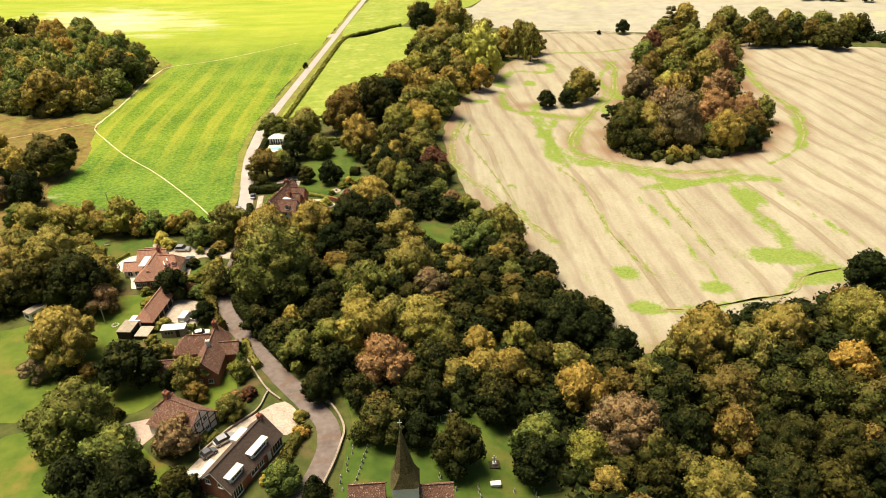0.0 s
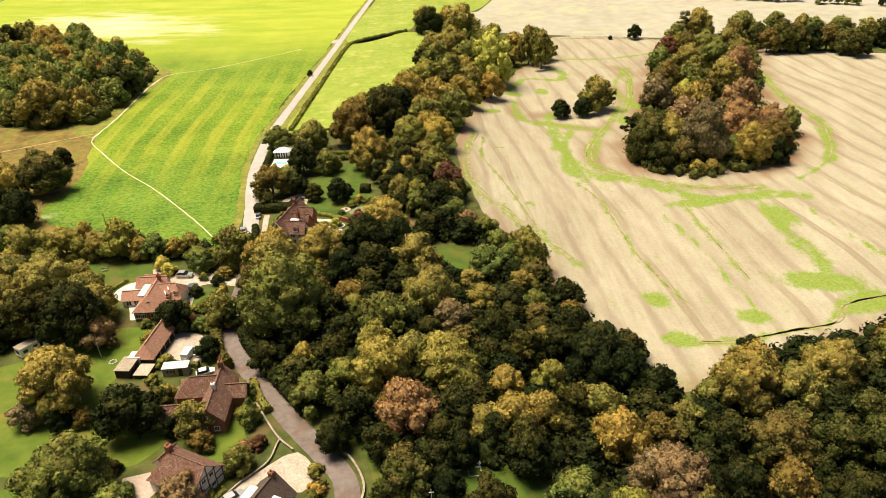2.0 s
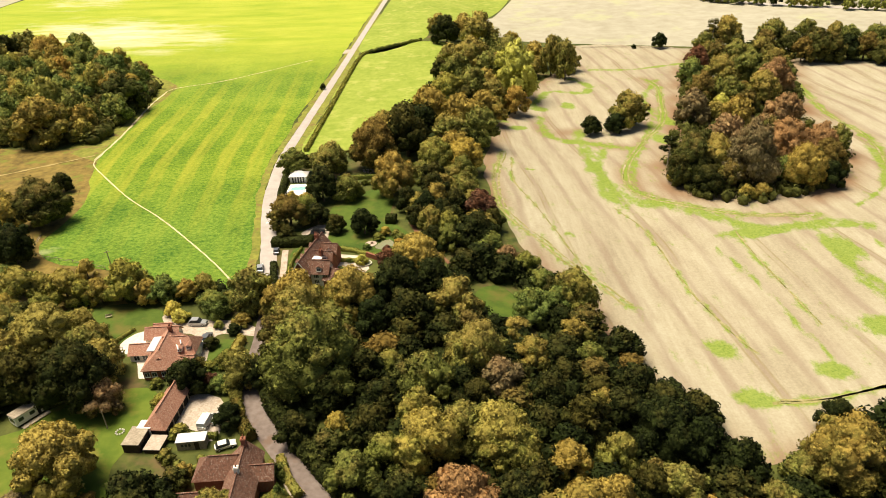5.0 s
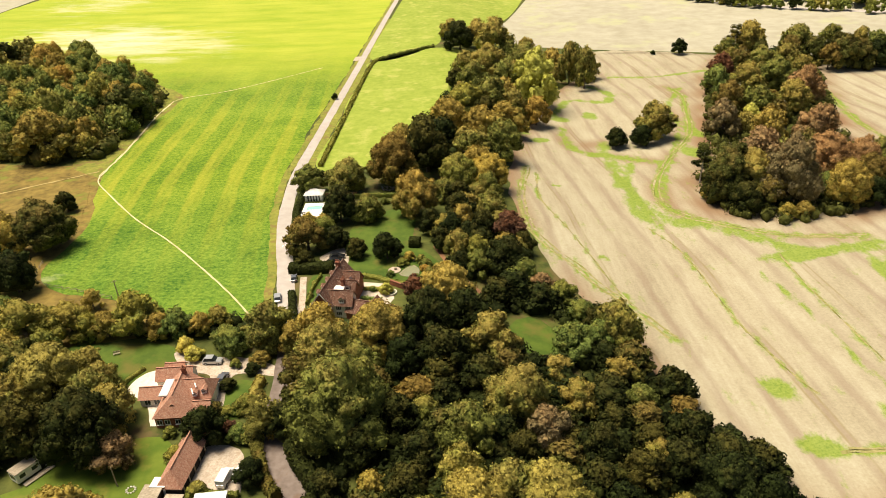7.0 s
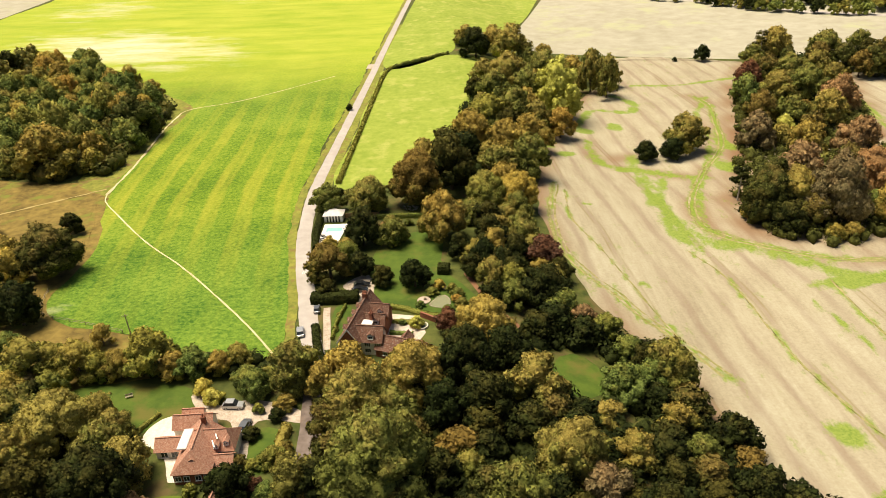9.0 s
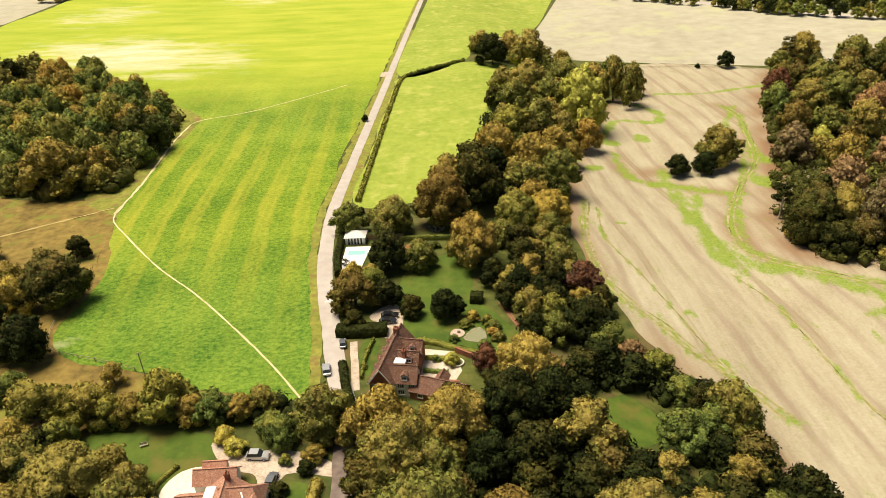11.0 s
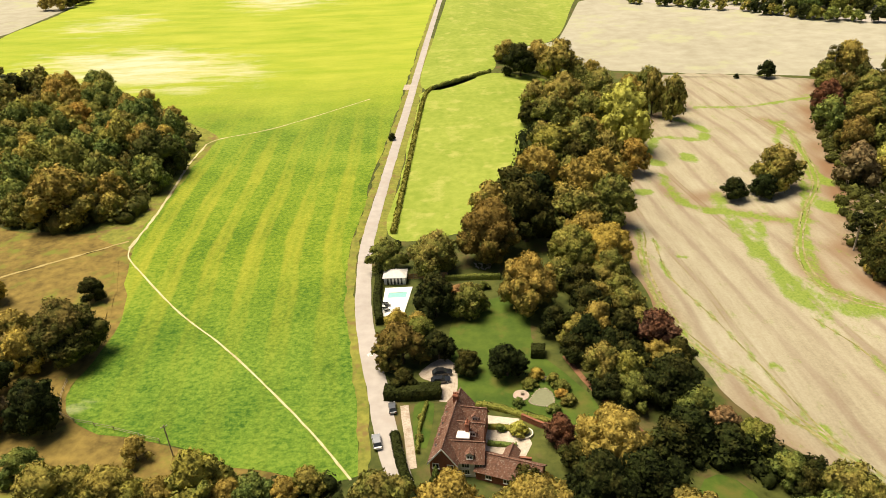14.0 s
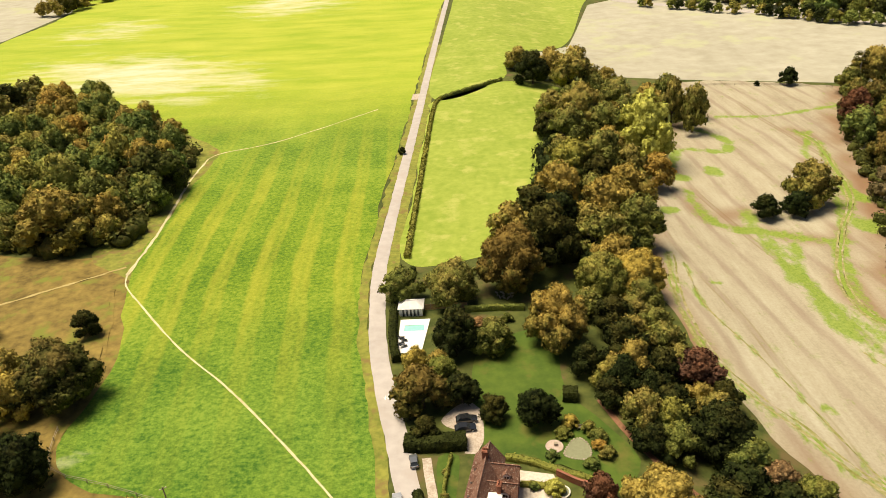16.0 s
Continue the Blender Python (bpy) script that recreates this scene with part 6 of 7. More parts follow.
# ---- vehicles ----
def car(x, y, turn, paint, label, size=(4.3, 1.78, 1.45), van=False, dz=0.08):
    L, W, H = size
    cr = tagged(new("parked_car"), label, "car", "parked cars")
    l, w = L / 2, W / 2
    z0, z1 = 0.28, H * 0.58
    prof = [(-l, z0), (-l, z1 * 0.92), (-l * 0.92, z1), (l * 0.45, z1), (l * 0.95, z1 * 0.82), (l, z0 + 0.15), (l, z0)]
    n = len(prof)
    vs = [(a, s * w * (0.94 if abs(a) > l * 0.9 else 1), z) for s in (-1, 1) for a, z in prof]
    bm = solid(vs, [tuple(range(n)), tuple(range(2 * n - 1, n - 1, -1))] + [(i, (i + 1) % n, n + (i + 1) % n, n + i) for i in range(n)])
    bmesh.ops.bevel(bm, geom=bm.edges[:], offset=0.06, segments=2, affect="EDGES")
    part("body", bm, paint, cr)
    a0, a1, b0, b1 = (-l * 0.97, l * 0.62, -l * 0.95, l * 0.40) if van else (-l * 0.90, l * 0.45, -l * 0.62, l * 0.12)
    k = 0.9 if van else 0.78
    vs = [(a0, -w * .93, z1 - .03), (a1, -w * .93, z1 - .03), (a1, w * .93, z1 - .03), (a0, w * .93, z1 - .03), (b0, -w * k, H - .05), (b1, -w * k, H - .05), (b1, w * k, H - .05), (b0, w * k, H - .05)]
    part("cabin_glass", solid(vs, [(0, 1, 2, 3), (4, 7, 6, 5), (0, 4, 5, 1), (1, 5, 6, 2), (2, 6, 7, 3), (3, 7, 4, 0)]), paint if van else GLASS, cr)
    part("roof", slab([(b0 - .05, -w * k - .02, H), (b1 + .05, -w * k - .02, H), (b1 + .05, w * k + .02, H), (b0 - .05, w * k + .02, H)], 0.07), paint, cr)
    if van:
        part("windscreen", slab([(a1 + .02, -w * .8, z1), (a1 + .02, w * .8, z1), (b1 + .04, w * k * .9, H - .1), (b1 + .04, -w * k * .9, H - .1)], 0.05), GLASS, cr)
    for sx in (-0.62, 0.62):
        for s in (-1, 1):
            bm = bmesh.new()
            bmesh.ops.create_cone(bm, segments=14, radius1=0.32, radius2=0.32, depth=0.2, cap_ends=True, matrix=Matrix.Translation((sx * l, s * (w - 0.08), 0.32)) @ Matrix.Rotation(radians(90), 4, "X"))
            wh = part("wheel", bm, RUBBER, cr)
            bm = bmesh.new()
            bmesh.ops.create_cone(bm, segments=10, radius1=0.2, radius2=0.2, depth=0.03, cap_ends=True, matrix=Matrix.Translation((sx * l, s * (w + 0.03), 0.32)) @ Matrix.Rotation(radians(90), 4, "X"))
            part("rim", bm, LEAD, wh)
    for s in (-1, 1):
        part("headlight", box(l * 0.97, s * w * 0.7, z1 * 0.68, 0.1, 0.3, 0.13, 0.02), PAINT, cr)
        part("tail_light", box(-l * 0.995, s * w * 0.75, z1 * 0.75, 0.05, 0.25, 0.15, 0.01), BRICK, cr)
        part("mirror", box(a1 * 0.8, s * (w + 0.06), z1 + 0.05, 0.1, 0.16, 0.12, 0.02), paint, cr)
    return place(cr, x, y, turn, dz)


car(-66.2, 215.4, 100, CAR_SILVER, "silver grey hatchback stopped on the lane", dz=0.2)
car(-52.4, 236.3, 2, CAR_BLACK, "black estate car on the gravel", (4.6, 1.85, 1.5))
car(-52.8, 233.7, 4, CAR_BLACK, "black saloon car on the gravel", (4.5, 1.85, 1.45))
car(-76.7, 188.9, -4, CAR_SILVER, "silver and black off roader on the villa drive", (4.6, 1.9, 1.8))
car(-72.9, 182.4, 82, CAR_GREY, "grey car beside the villa", (4.2, 1.8, 1.5))
car(-45.0, 108.0, 38, CAR_SILVER, "silver estate car behind the bungalow", (4.6, 1.8, 1.5))
car(-47.3, 104.5, 45, CAR_GREY, "small dark car behind the bungalow", (3.2, 1.6, 1.45))
car(-65.3, 152.4, 80, CAR_WHITE, "white van in the stable yard", (4.8, 1.9, 2.0), True)
car(-62.9, 153.4, 80, CAR_WHITE, "white car in the stable yard", (4.2, 1.75, 1.45))
car(-59.6, 145.2, 20, CAR_WHITE, "white car beside the farmhouse", (4.2, 1.75, 1.45))
# Car shape added as a stand-in for a small bin by the hedge.
car(-63.4, 225.4, 97, CAR_GREY, "small dark car standing in for a bin by the hedge", (3.6, 1.6, 1.45))

# ---- hedges, walls, fences ----
def hedge(points, w, h, k, label, name="hedge", size=0.35, ragged=0.2, density=9.0):
    """A hedge along a line: a solid heart and a skin of leaf sprays."""
    rng = np.random.default_rng(int(abs(points[0][0] * 7 + points[0][1] * 3)))
    c = curve(points, 1.5)
    d = np.gradient(c, axis=0)
    d /= np.linalg.norm(d, axis=1)[:, None]
    sd = np.stack([-d[:, 1], d[:, 0]], 1)
    prof = [(-0.5, -0.1), (-0.5, 0.55), (-0.38, 0.9), (0, 1.0), (0.38, 0.9), (0.5, 0.55), (0.5, -0.1)]
    verts, faces = [], []
    for i in range(len(c)):
        for u, z in prof:
            q = c[i] + sd[i] * u * w * 0.9
            verts.append((*q, hz(*c[i]) + z * h * (0.92 + ragged * noise.noise(Vector((*c[i], 3.1))))))
    n = len(prof)
    for i in range(len(c) - 1):
        faces += [(i * n + j, i * n + j + 1, (i + 1) * n + j + 1, (i + 1) * n + j) for j in range(n - 1)]
    faces += [tuple(range(n)), tuple((len(c) - 1) * n + j for j in range(n - 1, -1, -1))]
    core = np.array(verts)
    m = int(density * len(c) * 1.5 * (2 * h + w))
    i = rng.integers(0, len(c), m)
    j = rng.uniform(0, n - 1, m)
    ju = j.astype(int)
    f = (j - ju)[:, None]
    grid = core.reshape(len(c), n, 3)
    a = grid[i, ju] * (1 - f) + grid[i, np.minimum(ju + 1, n - 1)] * f
    b = grid[np.minimum(i + 1, len(c) - 1), ju] * (1 - f) + grid[np.minimum(i + 1, len(c) - 1), np.minimum(ju + 1, n - 1)] * f
    t = rng.uniform(0, 1, (m, 1))
    p = a * (1 - t) + b * t
    mid = np.c_[c[i], [hz(*q) + h * 0.4 for q in c[i]]]
    nr = p - mid
    nr /= np.linalg.norm(nr, axis=1)[:, None] + 1e-6
    p = p + nr * rng.normal(0.05, 0.35 * ragged, (m, 1))
    lv, lf = leaf_cards(rng, p, nr, size, 0.5)
    me = link(name, np.concatenate([core, lv]), faces + [tuple(x + len(core)) for x in lf], LEAF[k], False)
    return tagged(new(name, me), label, "hedge")


def wall_run(name, points, h, w, material, label, coping=None):
    c = curve(points, 1.0)
    d = np.gradient(c, axis=0)
    d /= np.linalg.norm(d, axis=1)[:, None]
    sd = np.stack([-d[:, 1], d[:, 0]], 1)

    def tube(w_, z0, z1):
        vs, fs = [], []
        for p, s in zip(c, sd):
            z = hz(*p)
            vs += [(*(p - s * w_ / 2), z + z0), (*(p + s * w_ / 2), z + z0), (*(p + s * w_ / 2), z + z1), (*(p - s * w_ / 2), z + z1)]
        for i in range(len(c) - 1):
            fs += [(i * 4 + j, i * 4 + (j + 1) % 4, i * 4 + 4 + (j + 1) % 4, i * 4 + 4 + j) for j in range(4)]
        fs += [(3, 2, 1, 0), tuple(len(vs) - 4 + j for j in range(4))]
        return vs, fs
    o = tagged(new(name, link(name, *tube(w, -0.3, h), material, False)), label, "wall")
    if coping:
        q = new("coping", link("coping", *tube(w + 0.12, h, h + 0.1), coping, False))
        q.parent = o
    return o


hedge([(-66.0, 308), (-63.0, 350), (-58.8, 410), (-55.3, 453), (-52.0, 466)], 1.6, 1.4, "y", "rough yellowing hedge along the lane", size=0.6, ragged=0.5, density=4)
hedge([(-51, 467), (-38, 477), (-20, 491)], 1.8, 1.6, "o", "straggling field hedge at the paddock's end", size=0.6, ragged=0.6, density=4)
hedge([(-50.5, 277.6), (-43, 277.4), (-35.5, 276.6)], 1.2, 1.7, "l", "long clipped green hedge", ragged=0.08)
hedge([(-65.2, 230.2), (-59, 229.6), (-53.0, 229.6)], 4.2, 2.8, "d", "massive clipped dark yew hedge", ragged=0.1)
hedge([(-62.6, 217), (-61.6, 211), (-60.2, 205)], 2.0, 2.2, "d", "tall clipped hedge beside the lane", ragged=0.12)
hedge([(-60.0, 204), (-59.2, 199), (-58.6, 196)], 2.6, 3.2, "d", "tall dark clipped hedge beside the lane", ragged=0.12)
hedge([(-56.0, 226.5), (-57.6, 219), (-58.0, 212)], 0.7, 1.2, "y", "low clipped hedge before the manor", ragged=0.08, size=0.25)
hedge([(-64.0, 300), (-68.0, 288), (-69.0, 270), (-67.6, 258)], 2.0, 2.2, "d", "dark hedge between the pool and the lane", ragged=0.25)
hedge([(-31.5, 241.5), (-28.5, 241)], 3.6, 2.8, "d", "square clipped block of yew", ragged=0.06)
hedge([(-45.5, 225), (-40, 223), (-34, 219.5), (-28, 217)], 1.6, 1.1, "y", "flower border of yellowing shrubs", "shrub_border", 0.3, 0.5)
hedge([(-44, 213.2), (-41, 212.6), (-38.5, 212)], 1.2, 0.8, "l", "planted bed in the court", "shrub_border", 0.3, 0.6)
hedge([(-43.5, 218), (-41, 217.6), (-39, 217)], 1.4, 0.9, "y", "planted bed in the court", "shrub_border", 0.3, 0.6)
hedge([(-53, 116), (-50, 111), (-48.5, 108), (-47, 110)], 1.3, 1.1, "o", "low garden hedge behind the bungalow", ragged=0.5)
hedge([(-32.5, 100), (-31, 106), (-29.5, 110)], 2.4, 1.8, "m", "mixed shrubs along the bend", "shrub_border", 0.45, 0.7)
hedge([(-63, 168), (-64.5, 176), (-64, 181)], 2.2, 2.2, "w", "yellowing hedge beside the villa lawn", ragged=0.4)
hedge([(-92, 187.5), (-95, 181.5), (-93, 177)], 0.9, 0.9, "o", "low curved hedge round the terrace", ragged=0.3)
hedge([(-48, 141), (-46, 136), (-43, 131)], 1.8, 1.8, "o", "hedge between the farmhouse and the lane", ragged=0.4)
hedge([(-71.5, 149), (-69, 148.8), (-62, 148)], 1.2, 1.4, "o", "garden shrubs below the yard", "shrub_border", 0.35, 0.5)
hedge([(-64, 142), (-62, 141), (-66, 138), (-68, 141)], 1.4, 1.4, "o", "shrubs round the farmhouse garden", "shrub_border", 0.35, 0.5)

hedge([(-54.2, 166), (-53.2, 158), (-48.0, 149), (-41.2, 139), (-34.6, 130)], 3.4, 3.4, "d", "dark overgrown hedge under the trees beside the lane", size=0.5, ragged=0.5)
hedge([(-63.2, 176), (-62.4, 166), (-60.2, 158), (-57.0, 150), (-54.6, 146.5)], 2.2, 2.4, "m", "overgrown hedge between the yard and the lane", size=0.45, ragged=0.5)

wall_run("garden_wall", [(-30.7, 122.3), (-25.0, 116.8), (-21.7, 110.0), (-21.9, 105.0), (-23.0, 99.0), (-25.5, 90)], 0.7, 0.3, FLINT, "low flint churchyard wall along the bend", FLINT)
wall_run("garden_wall", [(-46.2, 134.2), (-40.2, 124.0), (-36.6, 120.0), (-36.0, 119.4)], 0.5, 0.25, FLINT, "low flint garden wall beside the lane", FLINT)
wall_run("garden_wall", [(-49.2, 104.8), (-45, 111.3), (-40.5, 116.4), (-39.5, 121), (-39, 123)], 0.45, 0.2, FLINT, "low stone terrace wall behind the bungalow", FLINT)
wall_run("garden_wall", [(-36.4, 219.8), (-32.5, 216.8), (-30, 216)], 1.4, 0.4, BRICK, "brick court wall of the manor", BRICK)
wall_run("garden_wall", [(-45, 209.5), (-36, 207.5)], 1.2, 0.35, BRICK, "brick wall behind the outbuilding", BRICK)


def panel_fence(x0, y0, x1, y1, panels):
    fn = tagged(new("panel_fence"), "new orange larch panel fence", "fence")
    L = math.hypot(x1 - x0, y1 - y0) / panels
    for i in range(panels + 1):
        part("post", box(i * L, 0, 0, 0.12, 0.12, 1.9), GREYWOOD, fn)
    for i in range(panels):
        for j in range(6):
            part("slat", box(i * L + L / 2, 0.02 * (j % 2), 0.1 + j * 0.28, L - 0.12, 0.03, 0.27), FENCE, fn)
    place(fn, x0, y0, math.degrees(math.atan2(y1 - y0, x1 - x0)))


panel_fence(-60.9, 279.6, -49.8, 279.2, 7)


def rail_fence(points, label):
    c = curve(points, 4.0)
    fn = tagged(new("rail_fence"), label, "fence")
    for i, p in enumerate(c):
        part("post", box(*p, hz(*p) - 0.2, 0.14, 0.14, 1.4), GREYWOOD, fn)
        if i:
            q = c[i - 1]
            for z in (0.5, 1.0):
                m = (p + q) / 2
                part("rail", box(m[0], m[1], hz(*m) + z, np.linalg.norm(p - q), 0.05, 0.1, turn=math.degrees(math.atan2(*(p - q)[::-1]))), GREYWOOD, fn)


rail_fence([(80, 490), (110, 483.5), (143, 470)], "weathered post and rail field fence")
rail_fence([(-111, 218.6), (-122, 223), (-135.5, 228.5), (-139, 240)], "weathered post and rail fence at the field corner")
rail_fence([(-52.6, 115), (-50, 110.5), (-49.4, 105.8)], "weathered rail fence on the bank")


# ---- small things ----
def pole(x, y, h, label, arm=True):
    p = tagged(new("utility_pole"), label, "pole")
    bm = bmesh.new()
    bmesh.ops.create_cone(bm, segments=8, radius1=0.14, radius2=0.10, depth=h, cap_ends=True, matrix=Matrix.Translation((0, 0, h / 2 - 0.2)))
    part("shaft", bm, GREYWOOD, p)
    if arm:
        part("crossarm", box(0, 0, h - 0.7, 1.3, 0.1, 0.12), GREYWOOD, p)
        for s in (-0.55, 0, 0.55):
            part("insulator", box(s, 0, h - 0.58, 0.08, 0.08, 0.16), STONE, p)
    place(p, x, y, 30)


pole(-85.4, 151.9, 5.0, "thin dark washing line pole on the lawn", False)
pole(-107.0, 214.5, 8.5, "weathered wooden utility pole by the field")
pole(-59.0, 199.0, 7.0, "weathered wooden utility pole by the lane")


def gravestone(x, y, turn, w, h, label):
    g = tagged(new("gravestone"), label, "gravestone", "graves in the churchyard")
    n = 7
    pr = [(-w / 2, -0.2), (w / 2, -0.2)] + [(w / 2 * math.cos(math.pi * i / n), h - w * 0.3 + w * 0.3 * math.sin(math.pi * i / n)) for i in range(n + 1)]
    k = len(pr)
    part("stone", solid([(a, s, z) for s in (-0.06, 0.06) for a, z in pr], [tuple(range(k)), tuple(range(2 * k - 1, k - 1, -1))] + [(i, (i + 1) % k, k + (i + 1) % k, k + i) for i in range(k)]), OLD_STONE, g)
    part("plinth", box(0, 0, -0.1, w + 0.2, 0.35, 0.2, 0.03), OLD_STONE, g)
    place(g, x, y, turn)


gr = random.Random(8)
for i in range(9):
    gravestone(-18.6 + i * 0.24, 93.5 + i * 1.4, 85 + gr.uniform(-9, 9), 0.55, gr.uniform(0.7, 1.1), "weathered upright headstone in the grass")
for i in range(8):
    gravestone(-20.4 + gr.uniform(-0.8, 1.0), 94 + i * 1.5, 90 + gr.uniform(-12, 12), 0.5, gr.uniform(0.5, 0.9), "small mossy headstone in the grass")
for i in range(7):
    gravestone(-4.4 + gr.uniform(-0.3, 0.3), 104 + i * 1.3, 86 + gr.uniform(-8, 8), 0.5, gr.uniform(0.8, 1.2), "pale headstone under the yews")
for i in range(12):
    gravestone(gr.uniform(-3, 14), gr.uniform(92, 99), 90 + gr.uniform(-20, 20), 0.5, gr.uniform(0.6, 1.0), "weathered upright headstone in the grass")
for i in range(6):
    gravestone(13.6 + 0.3 * i, 99.5 - i * 1.1, 82 + gr.uniform(-8, 8), 0.5, gr.uniform(0.7, 1.1), "pale headstone at the churchyard's edge")


def kerb_grave(x, y, turn, w, l):
    g = tagged(new("kerb_grave"), "grave framed by a white stone kerb", "grave")
    for a, b, c, d in ((0, -l / 2, w, 0.14), (0, l / 2, w, 0.14), (-w / 2, 0, 0.14, l - 0.14), (w / 2, 0, 0.14, l - 0.14)):
        part("kerb", box(a, b, 0, c, d, 0.3, 0.02), PAINT, g)
    part("cross_shaft", box(w / 2 - 0.2, l / 2 - 0.2, 0.3, 0.2, 0.2, 1.5), STONE, g)
    part("cross_arm", box(w / 2 - 0.2, l / 2 - 0.2, 1.2, 0.7, 0.18, 0.2), STONE, g)
    place(g, x, y, turn)


kerb_grave(-1.2, 113.6, 3, 2.4, 2.2)
kerb_grave(-4.6, 114.6, 3, 2.2, 1.8)
tomb = tagged(new("table_tomb"), "white stone chest tomb in the churchyard", "tomb")
part("chest", box(0, 0, 0, 1.7, 0.9, 0.7, 0.03), STONE, tomb)
part("lid", box(0, 0, 0.7, 2.0, 1.1, 0.14, 0.03), PAINT, tomb)
place(tomb, 7.4, 96.6, 2)
memorial = tagged(new("memorial_cross"), "stone memorial cross on a dark stepped base", "memorial")
part("base", box(0, 0, 0, 2.0, 2.0, 0.3, 0.04), TIMBER, memorial)
part("plinth", box(0, 0, 0.3, 0.8, 0.8, 0.5, 0.04), STONE, memorial)
part("shaft", box(0, 0, 0.8, 0.26, 0.22, 1.7, 0.03), STONE, memorial)
part("arm", box(0, 0, 1.9, 0.9, 0.2, 0.22, 0.03), STONE, memorial)
place(memorial, 7.6, 101.8, 4)


def pond():
    pts = curve([(-34.0, 224.6), (-31.2, 223.2), (-29.2, 223.8), (-28.8, 226.6), (-30.2, 229.0), (-32.0, 228.4), (-33.2, 226.8)], 0.5, True)
    sheet("pond_water", pts, 0.6, 0.09, POND, "still olive green garden pond")
    rg = tagged(new("pond_edging"), "ring of rough stones round the pond", "edging", kind="stuff")
    rnd = random.Random(3)
    bm = bmesh.new()
    for p in pts[::1]:
        s = rnd.uniform(0.15, 0.32)
        bmesh.ops.create_icosphere(bm, subdivisions=1, radius=s, matrix=Matrix.Translation((p[0], p[1], hz(*p) + 0.08)) @ Matrix.Diagonal((1, 1, 0.5, 1)))
    part("stone", bm, FLINT, rg)
    ci = tagged(new("round_patio"), "round pinkish paved sitting place by the pond", "patio")
    bm = bmesh.new()
    bmesh.ops.create_cone(bm, segments=28, radius1=1.8, radius2=1.75, depth=0.2, cap_ends=True, matrix=Matrix.Translation((0, 0, 0.08)))
    part("paving", bm, PINK_PAVING, ci)
    part("table", box(0.3, 0.2, 0.18, 0.7, 0.7, 0.6, 0.05), GREYWOOD, ci)
    place(ci, -35.6, 227.2, 0)
    fo = tagged(new("round_pool"), "round stone rimmed pool with planting in the court", "pool")
    bm = bmesh.new()
    bmesh.ops.create_cone(bm, segments=24, radius1=1.6, radius2=1.6, depth=0.5, cap_ends=True, matrix=Matrix.Translation((0, 0, 0.2)))
    part("rim", bm, STONE, fo)
    bm = bmesh.new()
    bmesh.ops.create_cone(bm, segments=24, radius1=1.3, radius2=1.3, depth=0.1, cap_ends=True, matrix=Matrix.Translation((0, 0, 0.42)))
    part("water", bm, POND, fo)
    place(fo, -36.2, 215.4, 0)


pond()


def bench(x, y, turn, label):
    b = tagged(new("garden_bench"), label, "bench")
    for i in range(4):
        part("slat", box(0, -0.2 + i * 0.14, 0.42, 1.6, 0.11, 0.04), GREYWOOD, b)
    for i in range(3):
        part("back_slat", box(0, 0.32, 0.55 + i * 0.14, 1.6, 0.04, 0.1), GREYWOOD, b)
    for a, c in ((-.7, -.2), (.7, -.2), (-.7, .3), (.7, .3)):
        part("leg", box(a, c, 0, 0.07, 0.07, 0.43), GREYWOOD, b)
    place(b, x, y, turn)


bench(-100.6, 193.5, 20, "weathered picnic bench on the villa lawn")
bench(-29.6, 231.6, 0, "weathered bench beside the pond")
bench(-74.0, 128.8, 15, "weathered bench below the willow")
for i in range(4):
    pl = tagged(new("deck_board"), "pale plank lying in the grass", "plank", "planks on the grass")
    part("board", box(0, 0, 0.05, 2.2, 0.45, 0.08, 0.01), PAINT, pl)
    place(pl, -86.2 + i * 0.55, 117.6 + i * 0.22, 60)
tb = tagged(new("garden_table"), "white garden table on the grass", "table")
part("tabletop", box(0, 0, 0.7, 1.5, 0.9, 0.06, 0.02), PAINT, tb)
for a, c in ((-.6, -.35), (.6, -.35), (-.6, .35), (.6, .35)):
    part("leg", box(a, c, 0, 0.07, 0.07, 0.71), PAINT, tb)
place(tb, -79.0, 124.0, 10)
fire = tagged(new("fire_ring"), "pale stone ring on the lawn", "fire pit")
bm = bmesh.new()
for i in range(10):
    box(math.cos(i * 0.628) * 0.8, math.sin(i * 0.628) * 0.8, 0, 0.4, 0.3, 0.25, 0.05, bm, i * 36)
part("stone_ring", bm, STONE, fire)
place(fire, -82.5, 150.8, 0)
for i in range(16):
    lg = tagged(new("log"), "pale cut log on the ground", "log", "cut logs by the fence")
    bm = bmesh.new()
    bmesh.ops.create_cone(bm, segments=8, radius1=0.22, radius2=0.2, depth=gr.uniform(0.6, 1.2), cap_ends=True, matrix=Matrix.Translation((0, 0, 0.2)) @ Matrix.Rotation(radians(90), 4, "Y"))
    part("stem", bm, PALE_BARK, lg)
    place(lg, -39.5 + gr.uniform(-2.6, 2.6), 284 + gr.uniform(-2, 1.5), gr.uniform(0, 180))


def shrub(x, y, h, r, k, label):
    s = tree(x, y, h, r, k, "garden shrubs", label=label)
    s.name = "shrub"
    s["category"] = "shrub"


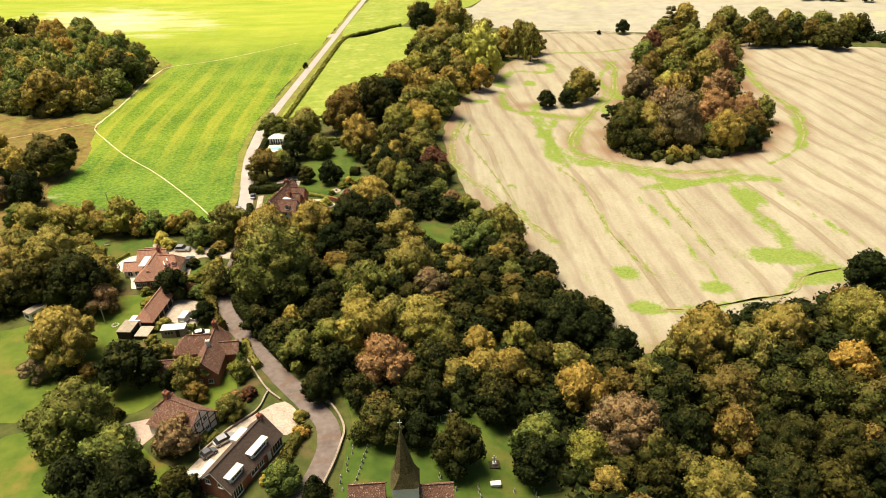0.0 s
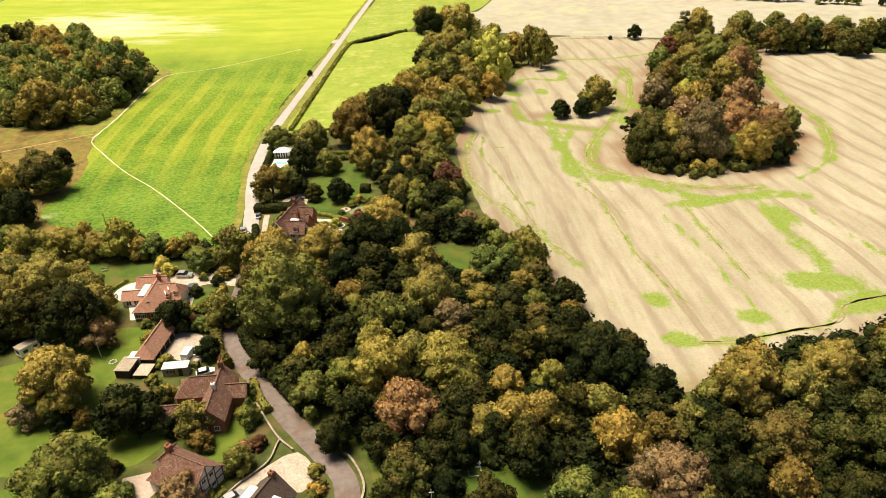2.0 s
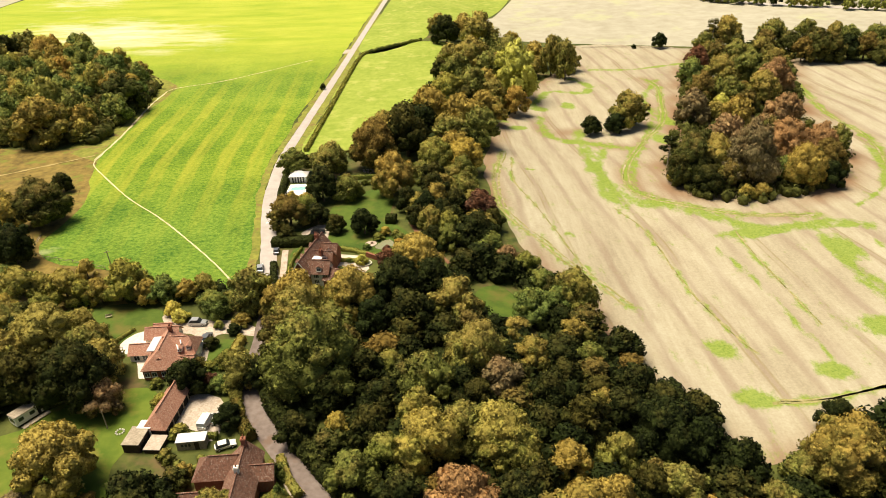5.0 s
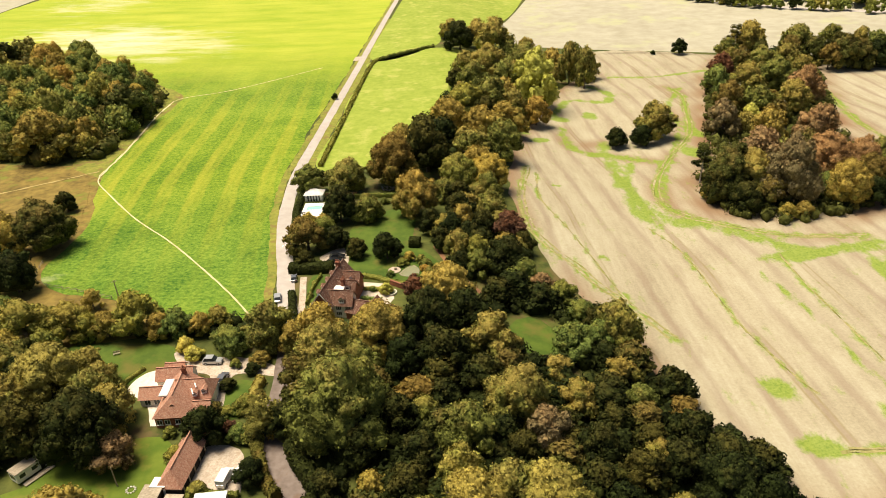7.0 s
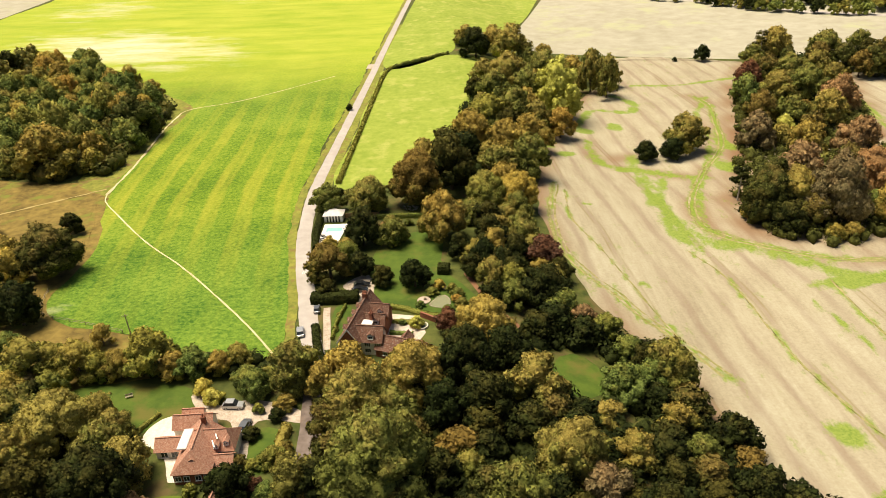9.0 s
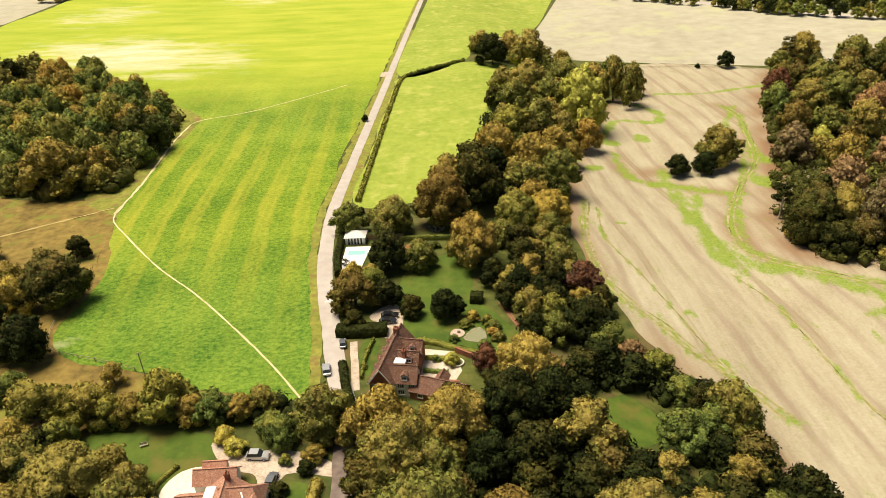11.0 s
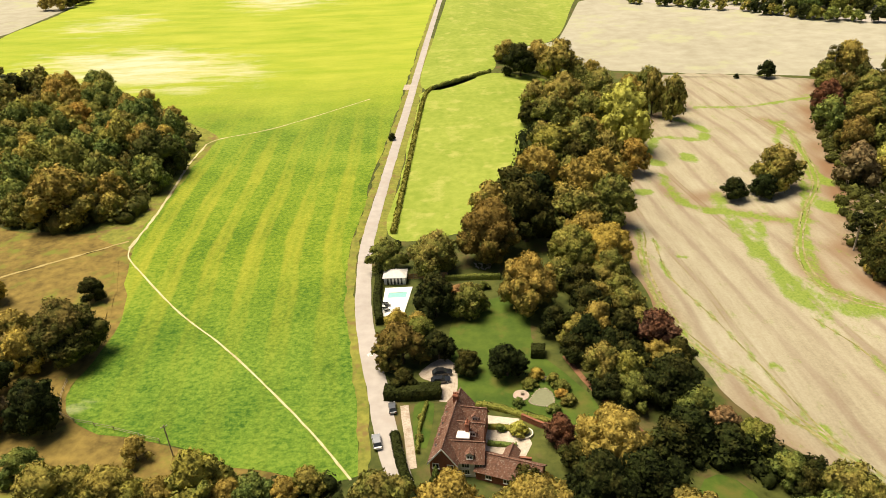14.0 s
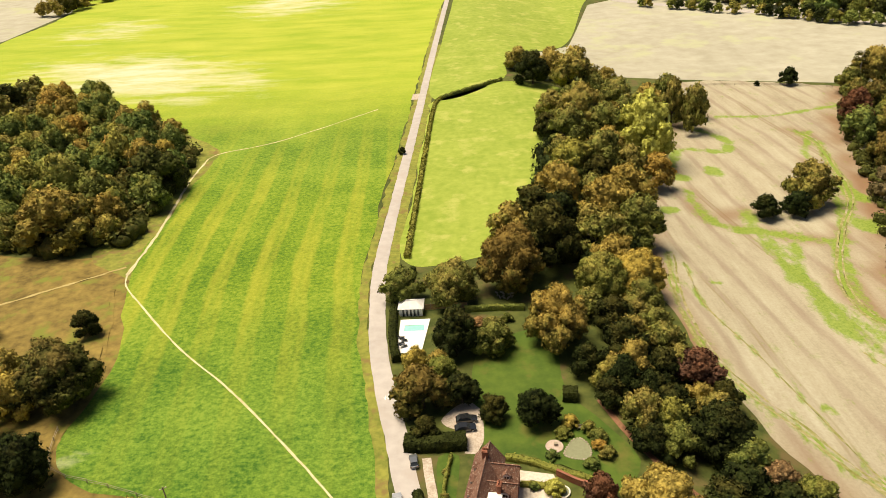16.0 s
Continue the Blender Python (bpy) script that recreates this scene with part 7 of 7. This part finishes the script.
SHRUBS = [(-33.5, 230, 2.2, 1.7, "y"), (-28, 230.5, 2.6, 1.6, "y"), (-27, 226, 2.0, 1.5, "g"), (-36.6, 224.4, 1.6, 1.4, "l"), (-41, 217, 1.4, 1.2, "l"), (-57.3, 222, 1.3, 0.9, "y"), (-57.6, 216, 1.3, 0.9, "o"), (-66, 138.5, 2.4, 1.8, "o"), (-60, 127, 2.4, 1.8, "o"), (-57.5, 163.5, 3.4, 2.2, "r"), (-62.5, 166, 3.0, 1.8, "y"), (-45.5, 120, 2.6, 1.8, "b"), (-42.8, 121.5, 2.2, 1.5, "r"), (-34.6, 96.5, 2.2, 1.3, "Y"), (-30, 108.5, 2.2, 1.8, "g"),
          (-31, 113.5, 1.8, 1.6, "y"), (-37.5, 215.5, 2.8, 1.9, "Y"), (-26.5, 228, 2.4, 1.8, "o"), (-31.5, 232.5, 2.4, 1.9, "y"), (-29.5, 221.5, 1.8, 1.6, "l"), (-26, 223.5, 2.2, 1.6, "o"),
          (-84, 193.5, 3.4, 2.2, "Y"), (-71, 187, 2.0, 1.4, "l"), (-66.5, 184.6, 2.4, 1.8, "d"), (-44.5, 258, 2.6, 2.0, "o"), (-40, 272, 2.0, 1.5, "o"), (-47.5, 271, 2.2, 1.8, "b"),
          (-84.9, 130.2, 4.2, 3.2, "d"), (-80.7, 130.4, 3.5, 2.7, "m"), (-66.4, 135.4, 3.8, 2.9, "m"), (-70.5, 142.6, 2.3, 1.9, "o"), (-69.6, 149.1, 2.5, 2.2, "y"), (-61.2, 125.7, 4.5, 1.9, "d"),
          (-54.1, 121.8, 3.5, 2.7, "m"), (-48.7, 135.8, 4.1, 2.6, "o"), (-43.2, 121.3, 2.1, 1.8, "r"), (-45.5, 116.2, 3.8, 2.6, "o"), (-69.4, 116.8, 2.1, 1.6, "d"), (-65.0, 110.4, 2.8, 2.1, "l"),
          (-75.9, 158.1, 3.0, 2.5, "l"), (-67.6, 165.1, 2.9, 2.1, "r"), (-62.0, 162.8, 3.4, 2.6, "l"), (-71.2, 164.9, 3.3, 2.3, "r"), (-65.3, 163.1, 3.3, 2.5, "l"), (-69.2, 170.7, 1.8, 1.8, "l"),
          (-65.3, 172.2, 3.7, 2.6, "y"), (-71.0, 179.5, 2.3, 1.9, "d"), (-65.5, 187.9, 3.5, 2.3, "o"), (-79.4, 165.2, 1.9, 1.6, "y"), (-71.8, 170.6, 2.7, 2.1, "m"), (-81.3, 191.0, 3.0, 2.3, "Y"),
          (-125.2, 198.4, 5.1, 3.6, "b")]
for s in SHRUBS:
    shrub(*s, {"r": "round russet garden shrub", "Y": "bright yellow garden shrub", "d": "dark evergreen garden shrub"}.get(s[4], "rounded leafy garden shrub"))


def cone_tree(x, y, h, r, k, label, name="conifer"):
    """A narrow pointed tree of many short sprays."""
    rng = np.random.default_rng(int(abs(x * 13 + y)))
    blobs = [((rng.uniform(-.1, .1) * r, rng.uniform(-.1, .1) * r, h * (0.06 + 0.88 * i / 9)), r * (1.0 - 0.85 * i / 9) * 0.9 + 0.1) for i in range(10)]
    t = tagged(new(name), label, "tree")
    obj("crown", crown_mesh("crown", LEAF[k], int(abs(x * 3 + y)), blobs, 1500, 0.34, 0.86, 0.5, 3), t)
    obj("trunk", limb_mesh("trunk", BARK, [[(0, 0, -0.3, 0.25), (0, 0, h * 0.5, 0.15), (0, 0, h * 0.9, 0.04)]]), t)
    place(t, x, y, 0)


cone_tree(26.8, 177.0, 9.0, 1.9, "d", "small dark pointed conifer at the field's edge")
cone_tree(-54.4, 204.4, 3.6, 0.9, "l", "clipped green cone beside the manor")
cone_tree(-25.0, 92.5, 5.0, 2.6, "d", "rounded dark clipped yew beside the lane")
cone_tree(-45.8, 128.6, 6.5, 1.9, "l", "fresh green pointed tree by the farmhouse")


def pine(x, y, h, label):
    """An old pine: a bare leaning stem with flat plates of needles."""
    t = tagged(new("pine_tree"), label, "tree")
    rng = np.random.default_rng(int(x + y))
    lines = [[(0, 0, -0.3, 0.35), (0.2, 0, h * 0.4, 0.25), (0.5, 0.2, h * 0.75, 0.16), (0.6, 0.2, h * 0.97, 0.06)]]
    blobs = []
    for i in range(11):
        a, z = i * 2.4, h * (0.42 + 0.05 * i)
        L = h * rng.uniform(0.14, 0.30) * (1.1 - 0.05 * i)
        lines.append([(0.3, 0.1, z, 0.10), (math.cos(a) * L * .5, math.sin(a) * L * .5, z + 0.3, 0.07), (math.cos(a) * L, math.sin(a) * L, z + 0.5, 0.03)])
        for q in (0.45, 0.75, 1.0):
            blobs.append(((math.cos(a) * L * q + 0.3, math.sin(a) * L * q, z + 0.5), h * rng.uniform(0.04, 0.07)))
    me = crown_mesh("crown", LEAF["d"], 5, blobs, 1500, 0.40, 0.6, 0.9)
    obj("crown", me, t)
    obj("trunk", limb_mesh("trunk", PALE_BARK, lines), t)
    place(t, x, y, 0)


pine(74.5, 296, 13.0, "old pine with a bare pale stem at the copse's edge")
pine(150, 462, 20.0, "tall dark pine above the copse")


def road_word():
    cu = bpy.data.curves.new("road_marking", "FONT")
    cu.body, cu.size, cu.extrude, cu.align_x, cu.align_y = "SLOW", 1.25, 0.004, "CENTER", "CENTER"
    cu.materials.append(PAINT)
    o = new("road_marking", cu)
    x, y = -69.0, 245.6
    o.matrix_world = Matrix.Translation((x, y, hz(x, y) + 0.225)) @ Matrix.Rotation(radians(190), 4, "Z") @ Matrix.Diagonal((0.85, 1.7, 1, 1))
    tagged(o, "worn white word painted on the lane", kind="structure")


road_word()
